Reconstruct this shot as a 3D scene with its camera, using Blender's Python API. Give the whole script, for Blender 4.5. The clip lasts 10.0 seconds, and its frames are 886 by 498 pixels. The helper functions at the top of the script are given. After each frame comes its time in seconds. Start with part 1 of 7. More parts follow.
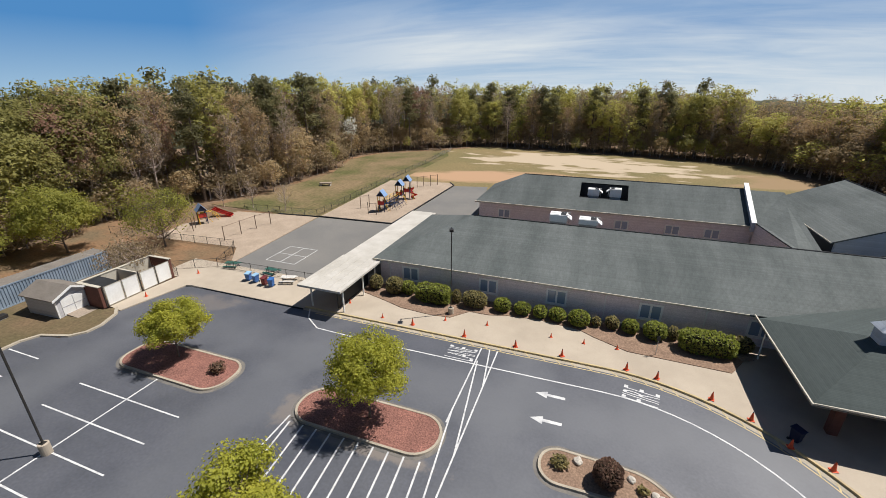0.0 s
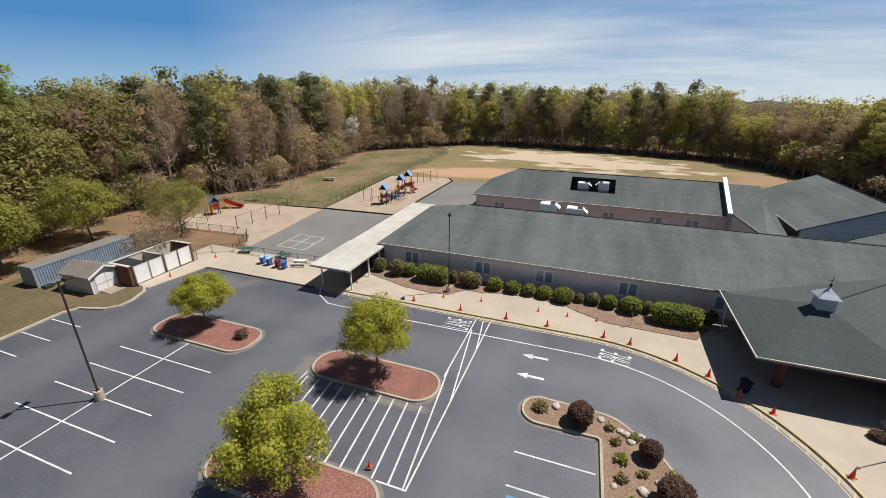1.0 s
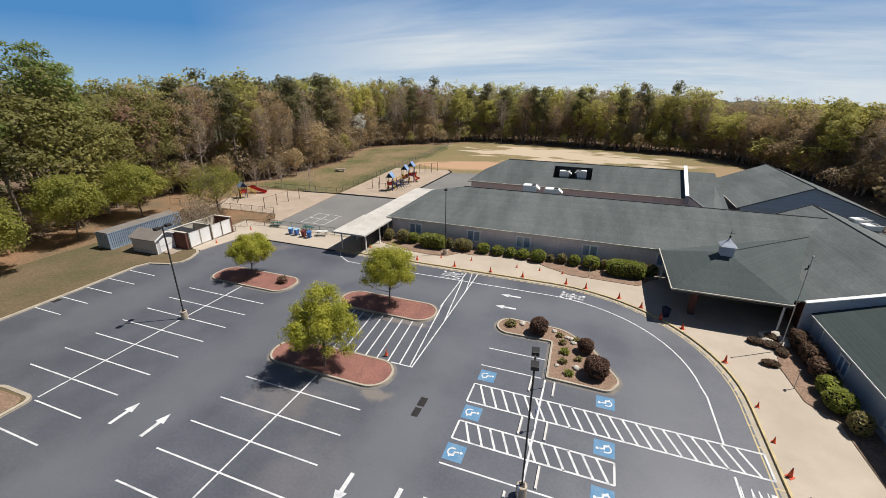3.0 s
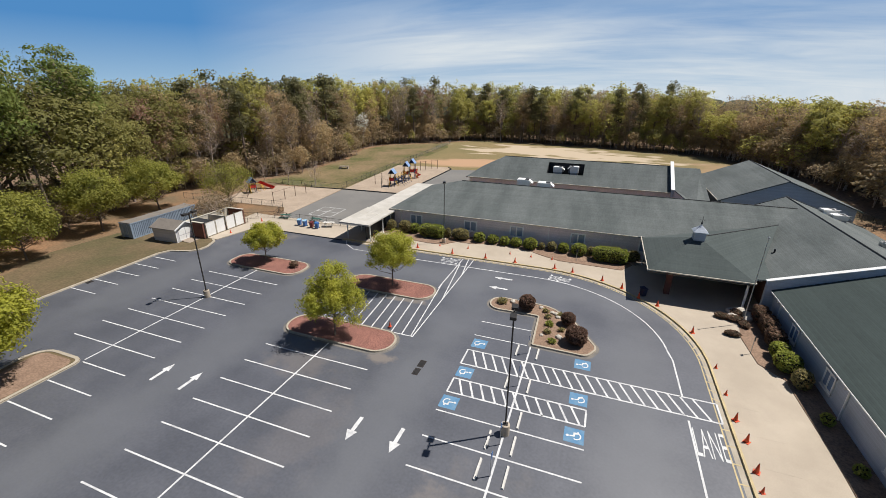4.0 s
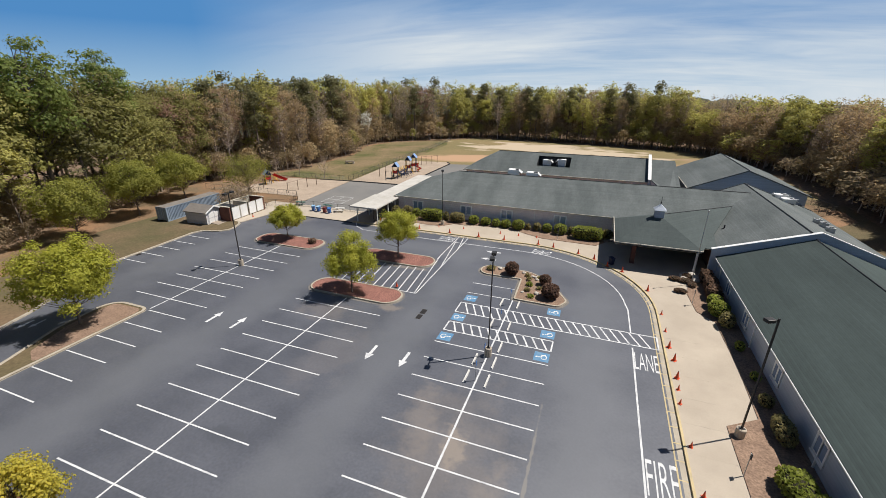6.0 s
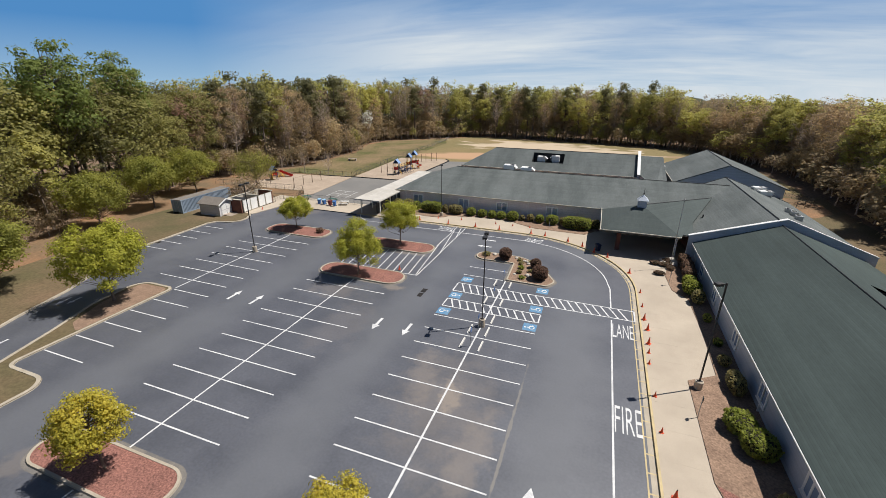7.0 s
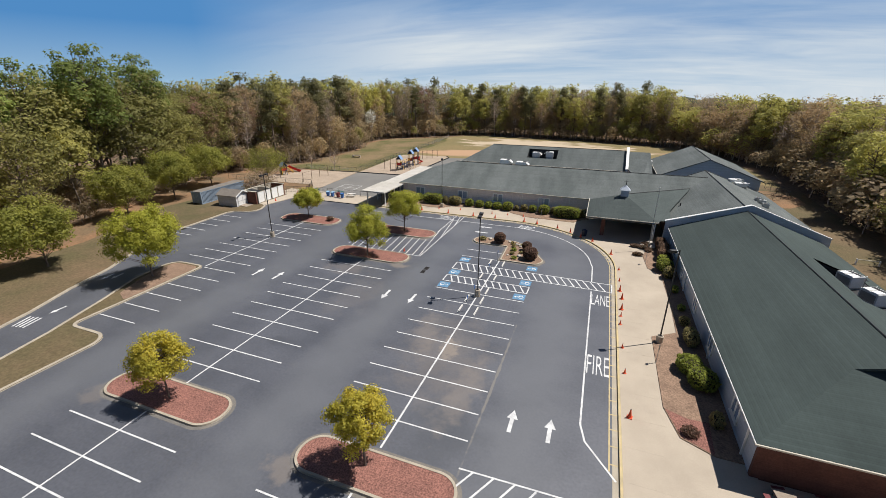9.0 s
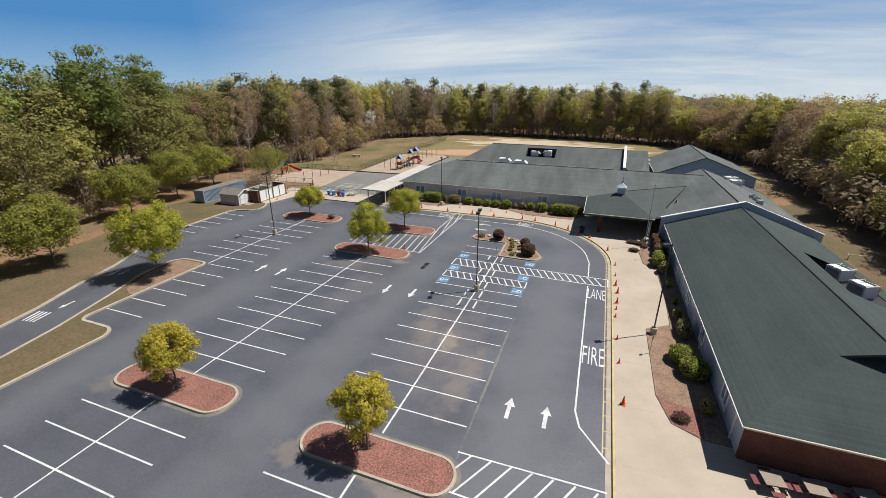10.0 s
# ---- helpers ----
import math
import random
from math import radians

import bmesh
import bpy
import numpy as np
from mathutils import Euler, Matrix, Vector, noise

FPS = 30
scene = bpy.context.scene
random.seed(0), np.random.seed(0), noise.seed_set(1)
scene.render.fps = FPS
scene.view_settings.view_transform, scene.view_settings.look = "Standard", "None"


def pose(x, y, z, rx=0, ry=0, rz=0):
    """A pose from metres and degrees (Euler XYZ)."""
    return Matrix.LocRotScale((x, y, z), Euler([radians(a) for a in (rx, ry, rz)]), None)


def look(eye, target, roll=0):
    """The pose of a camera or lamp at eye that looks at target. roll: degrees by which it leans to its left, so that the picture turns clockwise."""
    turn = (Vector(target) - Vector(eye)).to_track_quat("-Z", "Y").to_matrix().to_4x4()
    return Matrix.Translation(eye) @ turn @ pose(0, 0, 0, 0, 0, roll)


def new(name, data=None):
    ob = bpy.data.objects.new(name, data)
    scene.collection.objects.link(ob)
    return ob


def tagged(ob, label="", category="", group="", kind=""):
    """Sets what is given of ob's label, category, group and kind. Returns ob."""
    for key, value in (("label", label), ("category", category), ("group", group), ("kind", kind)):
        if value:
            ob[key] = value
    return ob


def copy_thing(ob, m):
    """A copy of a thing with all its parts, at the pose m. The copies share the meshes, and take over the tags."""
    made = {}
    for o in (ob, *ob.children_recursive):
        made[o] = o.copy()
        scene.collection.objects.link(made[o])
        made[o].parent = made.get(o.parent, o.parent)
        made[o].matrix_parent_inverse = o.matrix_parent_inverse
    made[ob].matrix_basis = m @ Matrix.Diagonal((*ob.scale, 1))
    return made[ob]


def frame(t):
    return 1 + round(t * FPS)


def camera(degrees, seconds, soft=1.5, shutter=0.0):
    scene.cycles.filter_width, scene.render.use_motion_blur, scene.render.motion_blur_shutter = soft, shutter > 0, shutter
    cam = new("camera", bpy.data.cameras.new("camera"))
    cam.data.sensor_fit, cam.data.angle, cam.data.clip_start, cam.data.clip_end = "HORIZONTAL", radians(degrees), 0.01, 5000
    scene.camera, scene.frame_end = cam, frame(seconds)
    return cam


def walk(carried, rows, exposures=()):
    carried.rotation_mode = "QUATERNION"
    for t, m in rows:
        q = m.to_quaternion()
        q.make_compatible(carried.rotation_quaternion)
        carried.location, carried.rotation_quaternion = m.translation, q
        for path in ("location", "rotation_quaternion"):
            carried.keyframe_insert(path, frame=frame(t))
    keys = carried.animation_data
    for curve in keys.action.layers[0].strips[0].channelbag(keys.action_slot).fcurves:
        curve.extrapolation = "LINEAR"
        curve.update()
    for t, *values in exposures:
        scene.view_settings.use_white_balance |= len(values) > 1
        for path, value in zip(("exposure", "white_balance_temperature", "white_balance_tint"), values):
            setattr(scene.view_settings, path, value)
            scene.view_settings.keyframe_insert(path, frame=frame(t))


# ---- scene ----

# ---------- camera ----------
cam = camera(93.35, 10.0, soft=0.7)


def flown(x, y, z, rx, rz, roll):
    return pose(x, y, z, rx, 0, rz) @ pose(0, 0, 0, 0, 0, roll)


PATH = [
    (0.0, flown(-11.52, 49.15, 23.37, 68.57, 20.08, 0.08)),
    (0.5, flown(-10.75, 46.87, 23.33, 68.57, 19.94, 0.20)),
    (1.0, flown(-9.74, 44.40, 23.30, 68.57, 19.93, 0.33)),
    (1.5, flown(-8.54, 41.66, 23.30, 68.58, 19.95, 0.41)),
    (2.0, flown(-7.28, 38.72, 23.29, 68.57, 20.03, 0.42)),
    (2.5, flown(-6.08, 35.73, 23.36, 68.56, 20.09, 0.41)),
    (3.0, flown(-5.03, 33.10, 23.38, 68.58, 20.15, 0.48)),
    (4.5, flown(-2.05, 26.60, 23.54, 68.58, 20.42, 0.33)),
    (5.0, flown(-1.30, 24.62, 23.64, 68.57, 20.42, 0.26)),
    (5.5, flown(-0.36, 22.33, 23.57, 68.58, 20.42, 0.32)),
    (7.0, flown(2.51, 15.22, 23.43, 68.59, 20.34, 0.34)),
    (7.5, flown(3.28, 13.31, 23.44, 68.60, 20.37, 0.27)),
    (8.0, flown(3.90, 11.66, 23.43, 68.57, 20.39, 0.33)),
    (8.5, flown(4.40, 10.15, 23.46, 68.57, 20.38, 0.34)),
    (9.0, flown(4.84, 8.90, 23.48, 68.57, 20.37, 0.31)),
    (9.5, flown(5.16, 8.16, 23.43, 68.58, 20.39, 0.25)),
    (10.0, flown(5.32, 7.76, 23.37, 68.60, 20.36, 0.16)),
]
walk(cam, PATH, exposures=[(0.0, 0.19), (10.0, 0.19)])

# ---------- sky and sun ----------
SUN_DIR = Vector((4.65, 2.95, 9.9)).normalized()
world = bpy.data.worlds.new("sky")
scene.world = world
world.use_nodes = True
wt = world.node_tree
wt.nodes.clear()


def wn(kind, **kw):
    n = wt.nodes.new(kind)
    for k, v in kw.items():
        n.inputs[k].default_value = v
    return n


sky = wt.nodes.new("ShaderNodeTexSky")
sky.sky_type, sky.sun_disc = "NISHITA", False
sky.sun_elevation, sky.sun_rotation = math.asin(SUN_DIR.z), math.atan2(SUN_DIR.x, SUN_DIR.y)
sky.altitude, sky.air_density, sky.dust_density, sky.ozone_density = 300, 0.9, 0.4, 1.2
wtc = wt.nodes.new("ShaderNodeTexCoord")
wsep = wt.nodes.new("ShaderNodeSeparateXYZ")
wt.links.new(wtc.outputs["Generated"], wsep.inputs[0])
# deep blue comes down close to the horizon, as in dry spring air
wup = wt.nodes.new("ShaderNodeVectorMath"); wup.operation = "MULTIPLY_ADD"
wup.inputs[1].default_value, wup.inputs[2].default_value = (1, 1, 2.2), (0, 0, 0.08)
wt.links.new(wtc.outputs["Generated"], wup.inputs[0])
wnor = wt.nodes.new("ShaderNodeVectorMath"); wnor.operation = "NORMALIZE"
wt.links.new(wup.outputs[0], wnor.inputs[0])
wt.links.new(wnor.outputs[0], sky.inputs["Vector"])
# thin cirrus streaks, drawn on a flat layer overhead
wz = wt.nodes.new("ShaderNodeMath"); wz.operation = "MAXIMUM"; wz.inputs[1].default_value = 0.0
wt.links.new(wsep.outputs["Z"], wz.inputs[0])
wza = wt.nodes.new("ShaderNodeMath"); wza.operation = "ADD"; wza.inputs[1].default_value = 0.16
wt.links.new(wz.outputs[0], wza.inputs[0])
wdiv = wt.nodes.new("ShaderNodeVectorMath"); wdiv.operation = "DIVIDE"
wcomb = wt.nodes.new("ShaderNodeCombineXYZ")
for i in range(3):
    wt.links.new(wza.outputs[0], wcomb.inputs[i])
wt.links.new(wtc.outputs["Generated"], wdiv.inputs[0])
wt.links.new(wcomb.outputs[0], wdiv.inputs[1])
wmap = wt.nodes.new("ShaderNodeMapping")
wmap.inputs["Rotation"].default_value = (0, 0, radians(-28))
wmap.inputs["Scale"].default_value = (0.45, 0.95, 1.0)
wmap.inputs["Location"].default_value = (1.35, 0.2, 0.0)
wt.links.new(wdiv.outputs[0], wmap.inputs[0])
wnoise = wn("ShaderNodeTexNoise", Scale=0.75, Detail=6.0, Roughness=0.5, Distortion=0.35)
wt.links.new(wmap.outputs[0], wnoise.inputs["Vector"])
wramp = wt.nodes.new("ShaderNodeValToRGB")
wramp.color_ramp.elements[0].position, wramp.color_ramp.elements[1].position = 0.36, 0.60
wramp.color_ramp.elements[0].color = (0.36, 0.36, 0.36, 1)
wmap2 = wt.nodes.new("ShaderNodeMapping")
wmap2.inputs["Rotation"].default_value = (0, 0, radians(-20))
wmap2.inputs["Scale"].default_value = (0.6, 1.9, 1.0)
wt.links.new(wdiv.outputs[0], wmap2.inputs[0])
wfine = wn("ShaderNodeTexNoise", Scale=1.5, Detail=8.0, Roughness=0.6, Distortion=0.8)
wt.links.new(wmap2.outputs[0], wfine.inputs["Vector"])
wsum = wt.nodes.new("ShaderNodeMix")
wsum.inputs["Factor"].default_value = 0.32
wt.links.new(wnoise.outputs["Fac"], wsum.inputs["A"])
wt.links.new(wfine.outputs["Fac"], wsum.inputs["B"])
wt.links.new(wsum.outputs["Result"], wramp.inputs[0])
# the cloud bank thickens towards the north-east
wside = wt.nodes.new("ShaderNodeVectorMath"); wside.operation = "DOT_PRODUCT"
wside.inputs[1].default_value = (0.80, 0.60, 0.0)
wt.links.new(wtc.outputs["Generated"], wside.inputs[0])
wmr = wt.nodes.new("ShaderNodeMapRange")
wmr.inputs["From Min"].default_value, wmr.inputs["From Max"].default_value = -0.20, 0.26
wmr.inputs["To Min"].default_value, wmr.inputs["To Max"].default_value = 0.0, 1.0
wt.links.new(wside.outputs["Value"], wmr.inputs["Value"])
whigh = wt.nodes.new("ShaderNodeMapRange")
whigh.inputs["From Min"].default_value, whigh.inputs["From Max"].default_value = 0.08, 0.225
whigh.inputs["To Min"].default_value, whigh.inputs["To Max"].default_value = 1.0, 0.0
wt.links.new(wsep.outputs["Z"], whigh.inputs["Value"])
wlow = wt.nodes.new("ShaderNodeMath"); wlow.operation = "MULTIPLY"
wt.links.new(wmr.outputs[0], wlow.inputs[0])
wt.links.new(whigh.outputs[0], wlow.inputs[1])
wmul = wt.nodes.new("ShaderNodeMath"); wmul.operation = "MULTIPLY"
wt.links.new(wramp.outputs[0], wmul.inputs[0])
wt.links.new(wlow.outputs[0], wmul.inputs[1])
wmix = wt.nodes.new("ShaderNodeMix"); wmix.data_type = "RGBA"
wmix.inputs["B"].default_value = (11.77, 12.85, 13.73, 1)
wt.links.new(wmul.outputs[0], wmix.inputs["Factor"])
whaze = wt.nodes.new("ShaderNodeMix"); whaze.data_type = "RGBA"
wband = wt.nodes.new("ShaderNodeMix"); wband.data_type = "RGBA"
wband.inputs["A"].default_value, wband.inputs["B"].default_value = (5.66, 8.91, 12.31, 1), (1.45, 4.70, 10.1, 1)
wbz = wt.nodes.new("ShaderNodeMapRange")
wbz.inputs["From Min"].default_value, wbz.inputs["From Max"].default_value = 0.0, 0.105
wt.links.new(wsep.outputs["Z"], wbz.inputs["Value"])
wt.links.new(wbz.outputs[0], wband.inputs["Factor"])
wt.links.new(wband.outputs["Result"], whaze.inputs["B"])
whz = wt.nodes.new("ShaderNodeMapRange")
whz.inputs["From Min"].default_value, whz.inputs["From Max"].default_value = 0.14, 0.36
whz.inputs["To Min"].default_value, whz.inputs["To Max"].default_value = 0.92, 0.0
wt.links.new(wsep.outputs["Z"], whz.inputs["Value"])
wt.links.new(whz.outputs[0], whaze.inputs["Factor"])
wt.links.new(sky.outputs[0], whaze.inputs["A"])
wt.links.new(whaze.outputs["Result"], wmix.inputs["A"])
wbg = wn("ShaderNodeBackground", Strength=0.05)
wt.links.new(wmix.outputs["Result"], wbg.inputs["Color"])
wout = wt.nodes.new("ShaderNodeOutputWorld")
wt.links.new(wbg.outputs[0], wout.inputs[0])

sun_data = bpy.data.lights.new("sun", "SUN")
sun_data.energy, sun_data.angle, sun_data.color = 5.0, radians(0.53), (1.0, 0.96, 0.91)
sun = new("sun", sun_data)
sun.matrix_world = look(SUN_DIR * 200, (0, 0, 0))


# ---------- materials ----------
def material(name, col, col2=None, rough=0.85, scale=0.5, fine=12.0, mix=(0.35, 0.65), grain=0.25, bump=0.15, metal=0.0,
             spec=0.3, rand=0.0, stretch=(1, 1, 1), leaf=False, island=0.0, coat=0.0):
    """A procedural surface: two colours blended by large patches, a fine grain, a little relief."""
    m = bpy.data.materials.new(name)
    m.use_nodes = True
    nt = m.node_tree
    N, L = nt.nodes, nt.links
    bs = N["Principled BSDF"]
    bs.inputs["Roughness"].default_value = rough
    bs.inputs["Metallic"].default_value = metal
    bs.inputs["Specular IOR Level"].default_value = spec
    bs.inputs["Coat Weight"].default_value = coat
    tc = N.new("ShaderNodeTexCoord")
    mp = N.new("ShaderNodeMapping")
    mp.inputs["Scale"].default_value = stretch
    L.new(tc.outputs["Object"], mp.inputs[0])
    n1 = N.new("ShaderNodeTexNoise")
    n1.inputs["Scale"].default_value, n1.inputs["Detail"].default_value, n1.inputs["Roughness"].default_value = scale, 5, 0.6
    L.new(mp.outputs[0], n1.inputs["Vector"])
    rp = N.new("ShaderNodeMapRange")
    rp.inputs["From Min"].default_value, rp.inputs["From Max"].default_value = mix
    L.new(n1.outputs["Fac"], rp.inputs["Value"])
    mx = N.new("ShaderNodeMix"); mx.data_type = "RGBA"
    mx.inputs["A"].default_value = (*col, 1)
    mx.inputs["B"].default_value = (*(col2 or [c * 0.8 for c in col]), 1)
    L.new(rp.outputs[0], mx.inputs["Factor"])
    n2 = N.new("ShaderNodeTexNoise")
    n2.inputs["Scale"].default_value, n2.inputs["Detail"].default_value = fine, 3
    L.new(mp.outputs[0], n2.inputs["Vector"])
    gr = N.new("ShaderNodeMapRange")
    gr.inputs["From Min"].default_value, gr.inputs["From Max"].default_value = 0.25, 0.75
    gr.inputs["To Min"].default_value, gr.inputs["To Max"].default_value = 1 - grain, 1 + grain
    L.new(n2.outputs["Fac"], gr.inputs["Value"])
    sc = N.new("ShaderNodeVectorMath"); sc.operation = "SCALE"
    L.new(mx.outputs["Result"], sc.inputs[0])
    L.new(gr.outputs[0], sc.inputs["Scale"])
    last = sc.outputs[0]
    if rand or island:
        src = N.new("ShaderNodeNewGeometry").outputs["Random Per Island"] if island else N.new("ShaderNodeObjectInfo").outputs["Random"]
        amount = island or rand
        rr = N.new("ShaderNodeMapRange")
        rr.inputs["To Min"].default_value, rr.inputs["To Max"].default_value = 1 - amount, 1 + amount
        L.new(src, rr.inputs["Value"])
        s2 = N.new("ShaderNodeVectorMath"); s2.operation = "SCALE"
        L.new(last, s2.inputs[0])
        L.new(rr.outputs[0], s2.inputs["Scale"])
        last = s2.outputs[0]
    L.new(last, bs.inputs["Base Color"])
    if bump:
        bp = N.new("ShaderNodeBump")
        bp.inputs["Strength"].default_value, bp.inputs["Distance"].default_value = bump, 0.02
        L.new(n2.outputs["Fac"], bp.inputs["Height"])
        L.new(bp.outputs[0], bs.inputs["Normal"])
    if leaf:
        tr = N.new("ShaderNodeBsdfTranslucent")
        L.new(last, tr.inputs["Color"])
        ms = N.new("ShaderNodeMixShader")
        ms.inputs[0].default_value = 0.55
        L.new(bs.outputs[0], ms.inputs[1])
        L.new(tr.outputs[0], ms.inputs[2])
        L.new(ms.outputs[0], N["Material Output"].inputs["Surface"])
    return m


def band(m, height, depth, share=0.18, jog=None):
    """Courses: thin dark joints at even heights (shingles, siding, brick rows), as colour and relief."""
    nt = m.node_tree
    N, L = nt.nodes, nt.links
    bs = N["Principled BSDF"]
    tc = N.new("ShaderNodeTexCoord")
    sp = N.new("ShaderNodeSeparateXYZ")
    L.new(tc.outputs["Object"], sp.inputs[0])
    dv = N.new("ShaderNodeMath"); dv.operation = "DIVIDE"; dv.inputs[1].default_value = height
    L.new(sp.outputs["Z"], dv.inputs[0])
    fr = N.new("ShaderNodeMath"); fr.operation = "FRACT"
    L.new(dv.outputs[0], fr.inputs[0])
    lt = N.new("ShaderNodeMath"); lt.operation = "LESS_THAN"; lt.inputs[1].default_value = share
    L.new(fr.outputs[0], lt.inputs[0])
    mu = N.new("ShaderNodeMath"); mu.operation = "MULTIPLY"; mu.inputs[1].default_value = depth
    L.new(lt.outputs[0], mu.inputs[0])
    src = bs.inputs["Base Color"].links[0].from_socket
    one = N.new("ShaderNodeMath"); one.operation = "SUBTRACT"; one.inputs[0].default_value = 1
    L.new(mu.outputs[0], one.inputs[1])
    # each course has its own shade
    fl = N.new("ShaderNodeMath"); fl.operation = "FLOOR"
    L.new(dv.outputs[0], fl.inputs[0])
    wh = N.new("ShaderNodeTexWhiteNoise"); wh.noise_dimensions = "1D"
    L.new(fl.outputs[0], wh.inputs["W"])
    wr = N.new("ShaderNodeMapRange")
    wr.inputs["To Min"].default_value, wr.inputs["To Max"].default_value = 0.93, 1.07
    L.new(wh.outputs["Value"], wr.inputs["Value"])
    m2 = N.new("ShaderNodeMath"); m2.operation = "MULTIPLY"
    L.new(one.outputs[0], m2.inputs[0])
    L.new(wr.outputs[0], m2.inputs[1])
    sc = N.new("ShaderNodeVectorMath"); sc.operation = "SCALE"
    L.new(src, sc.inputs[0])
    L.new(m2.outputs[0], sc.inputs["Scale"])
    L.new(sc.outputs[0], bs.inputs["Base Color"])
    return m


ASPHALT = material("asphalt", (0.102, 0.106, 0.122), (0.075, 0.079, 0.093), rough=0.5, spec=0.7, scale=0.22, fine=5, grain=0.15, bump=0.2)


def stained(m, spots):
    """Pale silt stains with ragged edges, laid over a surface."""
    N, L = m.node_tree.nodes, m.node_tree.links
    bs = N["Principled BSDF"]
    src = bs.inputs["Base Color"].links[0].from_socket
    tc = N.new("ShaderNodeTexCoord")
    for cx, cy, rx, ry, rot, lo, hi, col, sc, most in spots:
        mp = N.new("ShaderNodeMapping"); mp.vector_type = "TEXTURE"
        mp.inputs["Location"].default_value = (cx, cy, 0)
        mp.inputs["Rotation"].default_value = (0, 0, rot)
        mp.inputs["Scale"].default_value = (rx, ry, 1)
        L.new(tc.outputs["Object"], mp.inputs[0])
        ln = N.new("ShaderNodeVectorMath"); ln.operation = "LENGTH"
        L.new(mp.outputs[0], ln.inputs[0])
        nz = N.new("ShaderNodeTexNoise")
        nz.inputs["Scale"].default_value, nz.inputs["Detail"].default_value, nz.inputs["Roughness"].default_value = sc, 7, 0.65
        L.new(tc.outputs["Object"], nz.inputs["Vector"])
        ad = N.new("ShaderNodeMath"); ad.operation = "MULTIPLY_ADD"
        ad.inputs[1].default_value = -2.6
        L.new(nz.outputs["Fac"], ad.inputs[0])
        L.new(ln.outputs["Value"], ad.inputs[2])
        mr = N.new("ShaderNodeMapRange")
        mr.inputs["From Min"].default_value, mr.inputs["From Max"].default_value = lo, hi
        mr.inputs["To Min"].default_value, mr.inputs["To Max"].default_value = most, 0
        L.new(ad.outputs[0], mr.inputs["Value"])
        mx = N.new("ShaderNodeMix"); mx.data_type = "RGBA"
        mx.inputs["B"].default_value = (*col, 1)
        L.new(mr.outputs[0], mx.inputs["Factor"])
        L.new(src, mx.inputs["A"])
        src = mx.outputs["Result"]
    L.new(src, bs.inputs["Base Color"])
    return m


SILT, WORN, SEAL = (0.225, 0.19, 0.16), (0.137, 0.142, 0.153), (0.070, 0.074, 0.084)
# worn lanes, then silt left by rain, sealed spots and dusty island edges
stained(ASPHALT, [
    (-34.5, 45, 3.2, 40, 0, -0.9, 0.1, WORN, 0.12, 0.55), (-15.5, 45, 2.6, 40, 0, -0.9, 0.1, WORN, 0.12, 0.6), (2.0, 45, 3.0, 34, 0, -0.9, 0.1, WORN, 0.12, 0.6),
    (-20, 76, 34, 3.0, 0, -0.9, 0.1, WORN, 0.12, 0.6), (-54, 60, 3.0, 14, 0, -0.9, 0.1, WORN, 0.12, 0.5)])
stained(ASPHALT, [
    (-3.2, 30.5, 3.4, 4.2, 0, -0.9, -0.3, SEAL, 0.3, 0.55), (-6.4, 40.0, 4.2, 7.5, 0.15, -0.95, -0.1, SILT, 0.5, 0.32), (-9.4, 42.5, 1.1, 4.2, 0.25, -0.85, -0.1, SILT, 0.9, 0.42),
    (-6.3, 40.8, 1.0, 2.2, 0.2, -0.8, -0.2, (0.32, 0.26, 0.20), 1.2, 0.5), (-3.2, 35.5, 1.3, 4.6, -0.1, -0.85, -0.1, SILT, 0.9, 0.42)])
stained(ASPHALT, [
    (-1.1, 38, 0.12, 9, 0.0, -0.7, -0.2, (0.2, 0.185, 0.165), 0.8, 0.8), (-11.9, 24.4, 1.5, 1.2, 0, -0.7, -0.2, SILT, 0.9, 0.5), (-3, 24.0, 4, 1.0, 0, -0.7, -0.2, SILT, 0.7, 0.7),
    (-31.0, 24.8, 1.3, 1.3, 0, -0.7, -0.2, SILT, 0.9, 0.35), (-19.5, 56.8, 1.6, 0.8, 0, -0.7, -0.2, SILT, 0.7, 0.7)])
stained(ASPHALT, [
    (-31.3, 69.5, 1.3, 2.2, 0, -0.7, -0.2, SILT, 0.7, 0.6), (-24, 67.8, 6, 0.6, 0, -0.7, -0.2, SILT, 0.7, 0.7), (-52, 80, 4.5, 2.2, 0.2, -0.8, -0.3, SILT, 0.5, 0.4),
    (-26, 53.5, 3.5, 2.0, 0, -0.8, -0.2, SILT, 0.5, 0.3), (-20.5, 47, 3, 5, 0, -0.8, -0.2, SILT, 0.4, 0.15), (-22, 36, 2, 1, 0, -0.7, -0.4, SEAL, 0.8, 0.6)])
COURT = material("court_asphalt", (0.20, 0.19, 0.175), (0.165, 0.16, 0.152), rough=0.92, scale=0.12, fine=8, grain=0.10)
CONCRETE = material("concrete", (0.455, 0.387, 0.305), (0.385, 0.325, 0.255), rough=0.9, scale=0.22, fine=14, grain=0.07, bump=0.1)
KERB = material("kerb_concrete", (0.43, 0.375, 0.295), (0.34, 0.295, 0.23), rough=0.9, scale=0.7, fine=14, grain=0.12)
GUTTER = material("dusty_gutter", (0.20, 0.18, 0.155), (0.13, 0.125, 0.12), rough=0.9, scale=0.9, fine=10, grain=0.15)
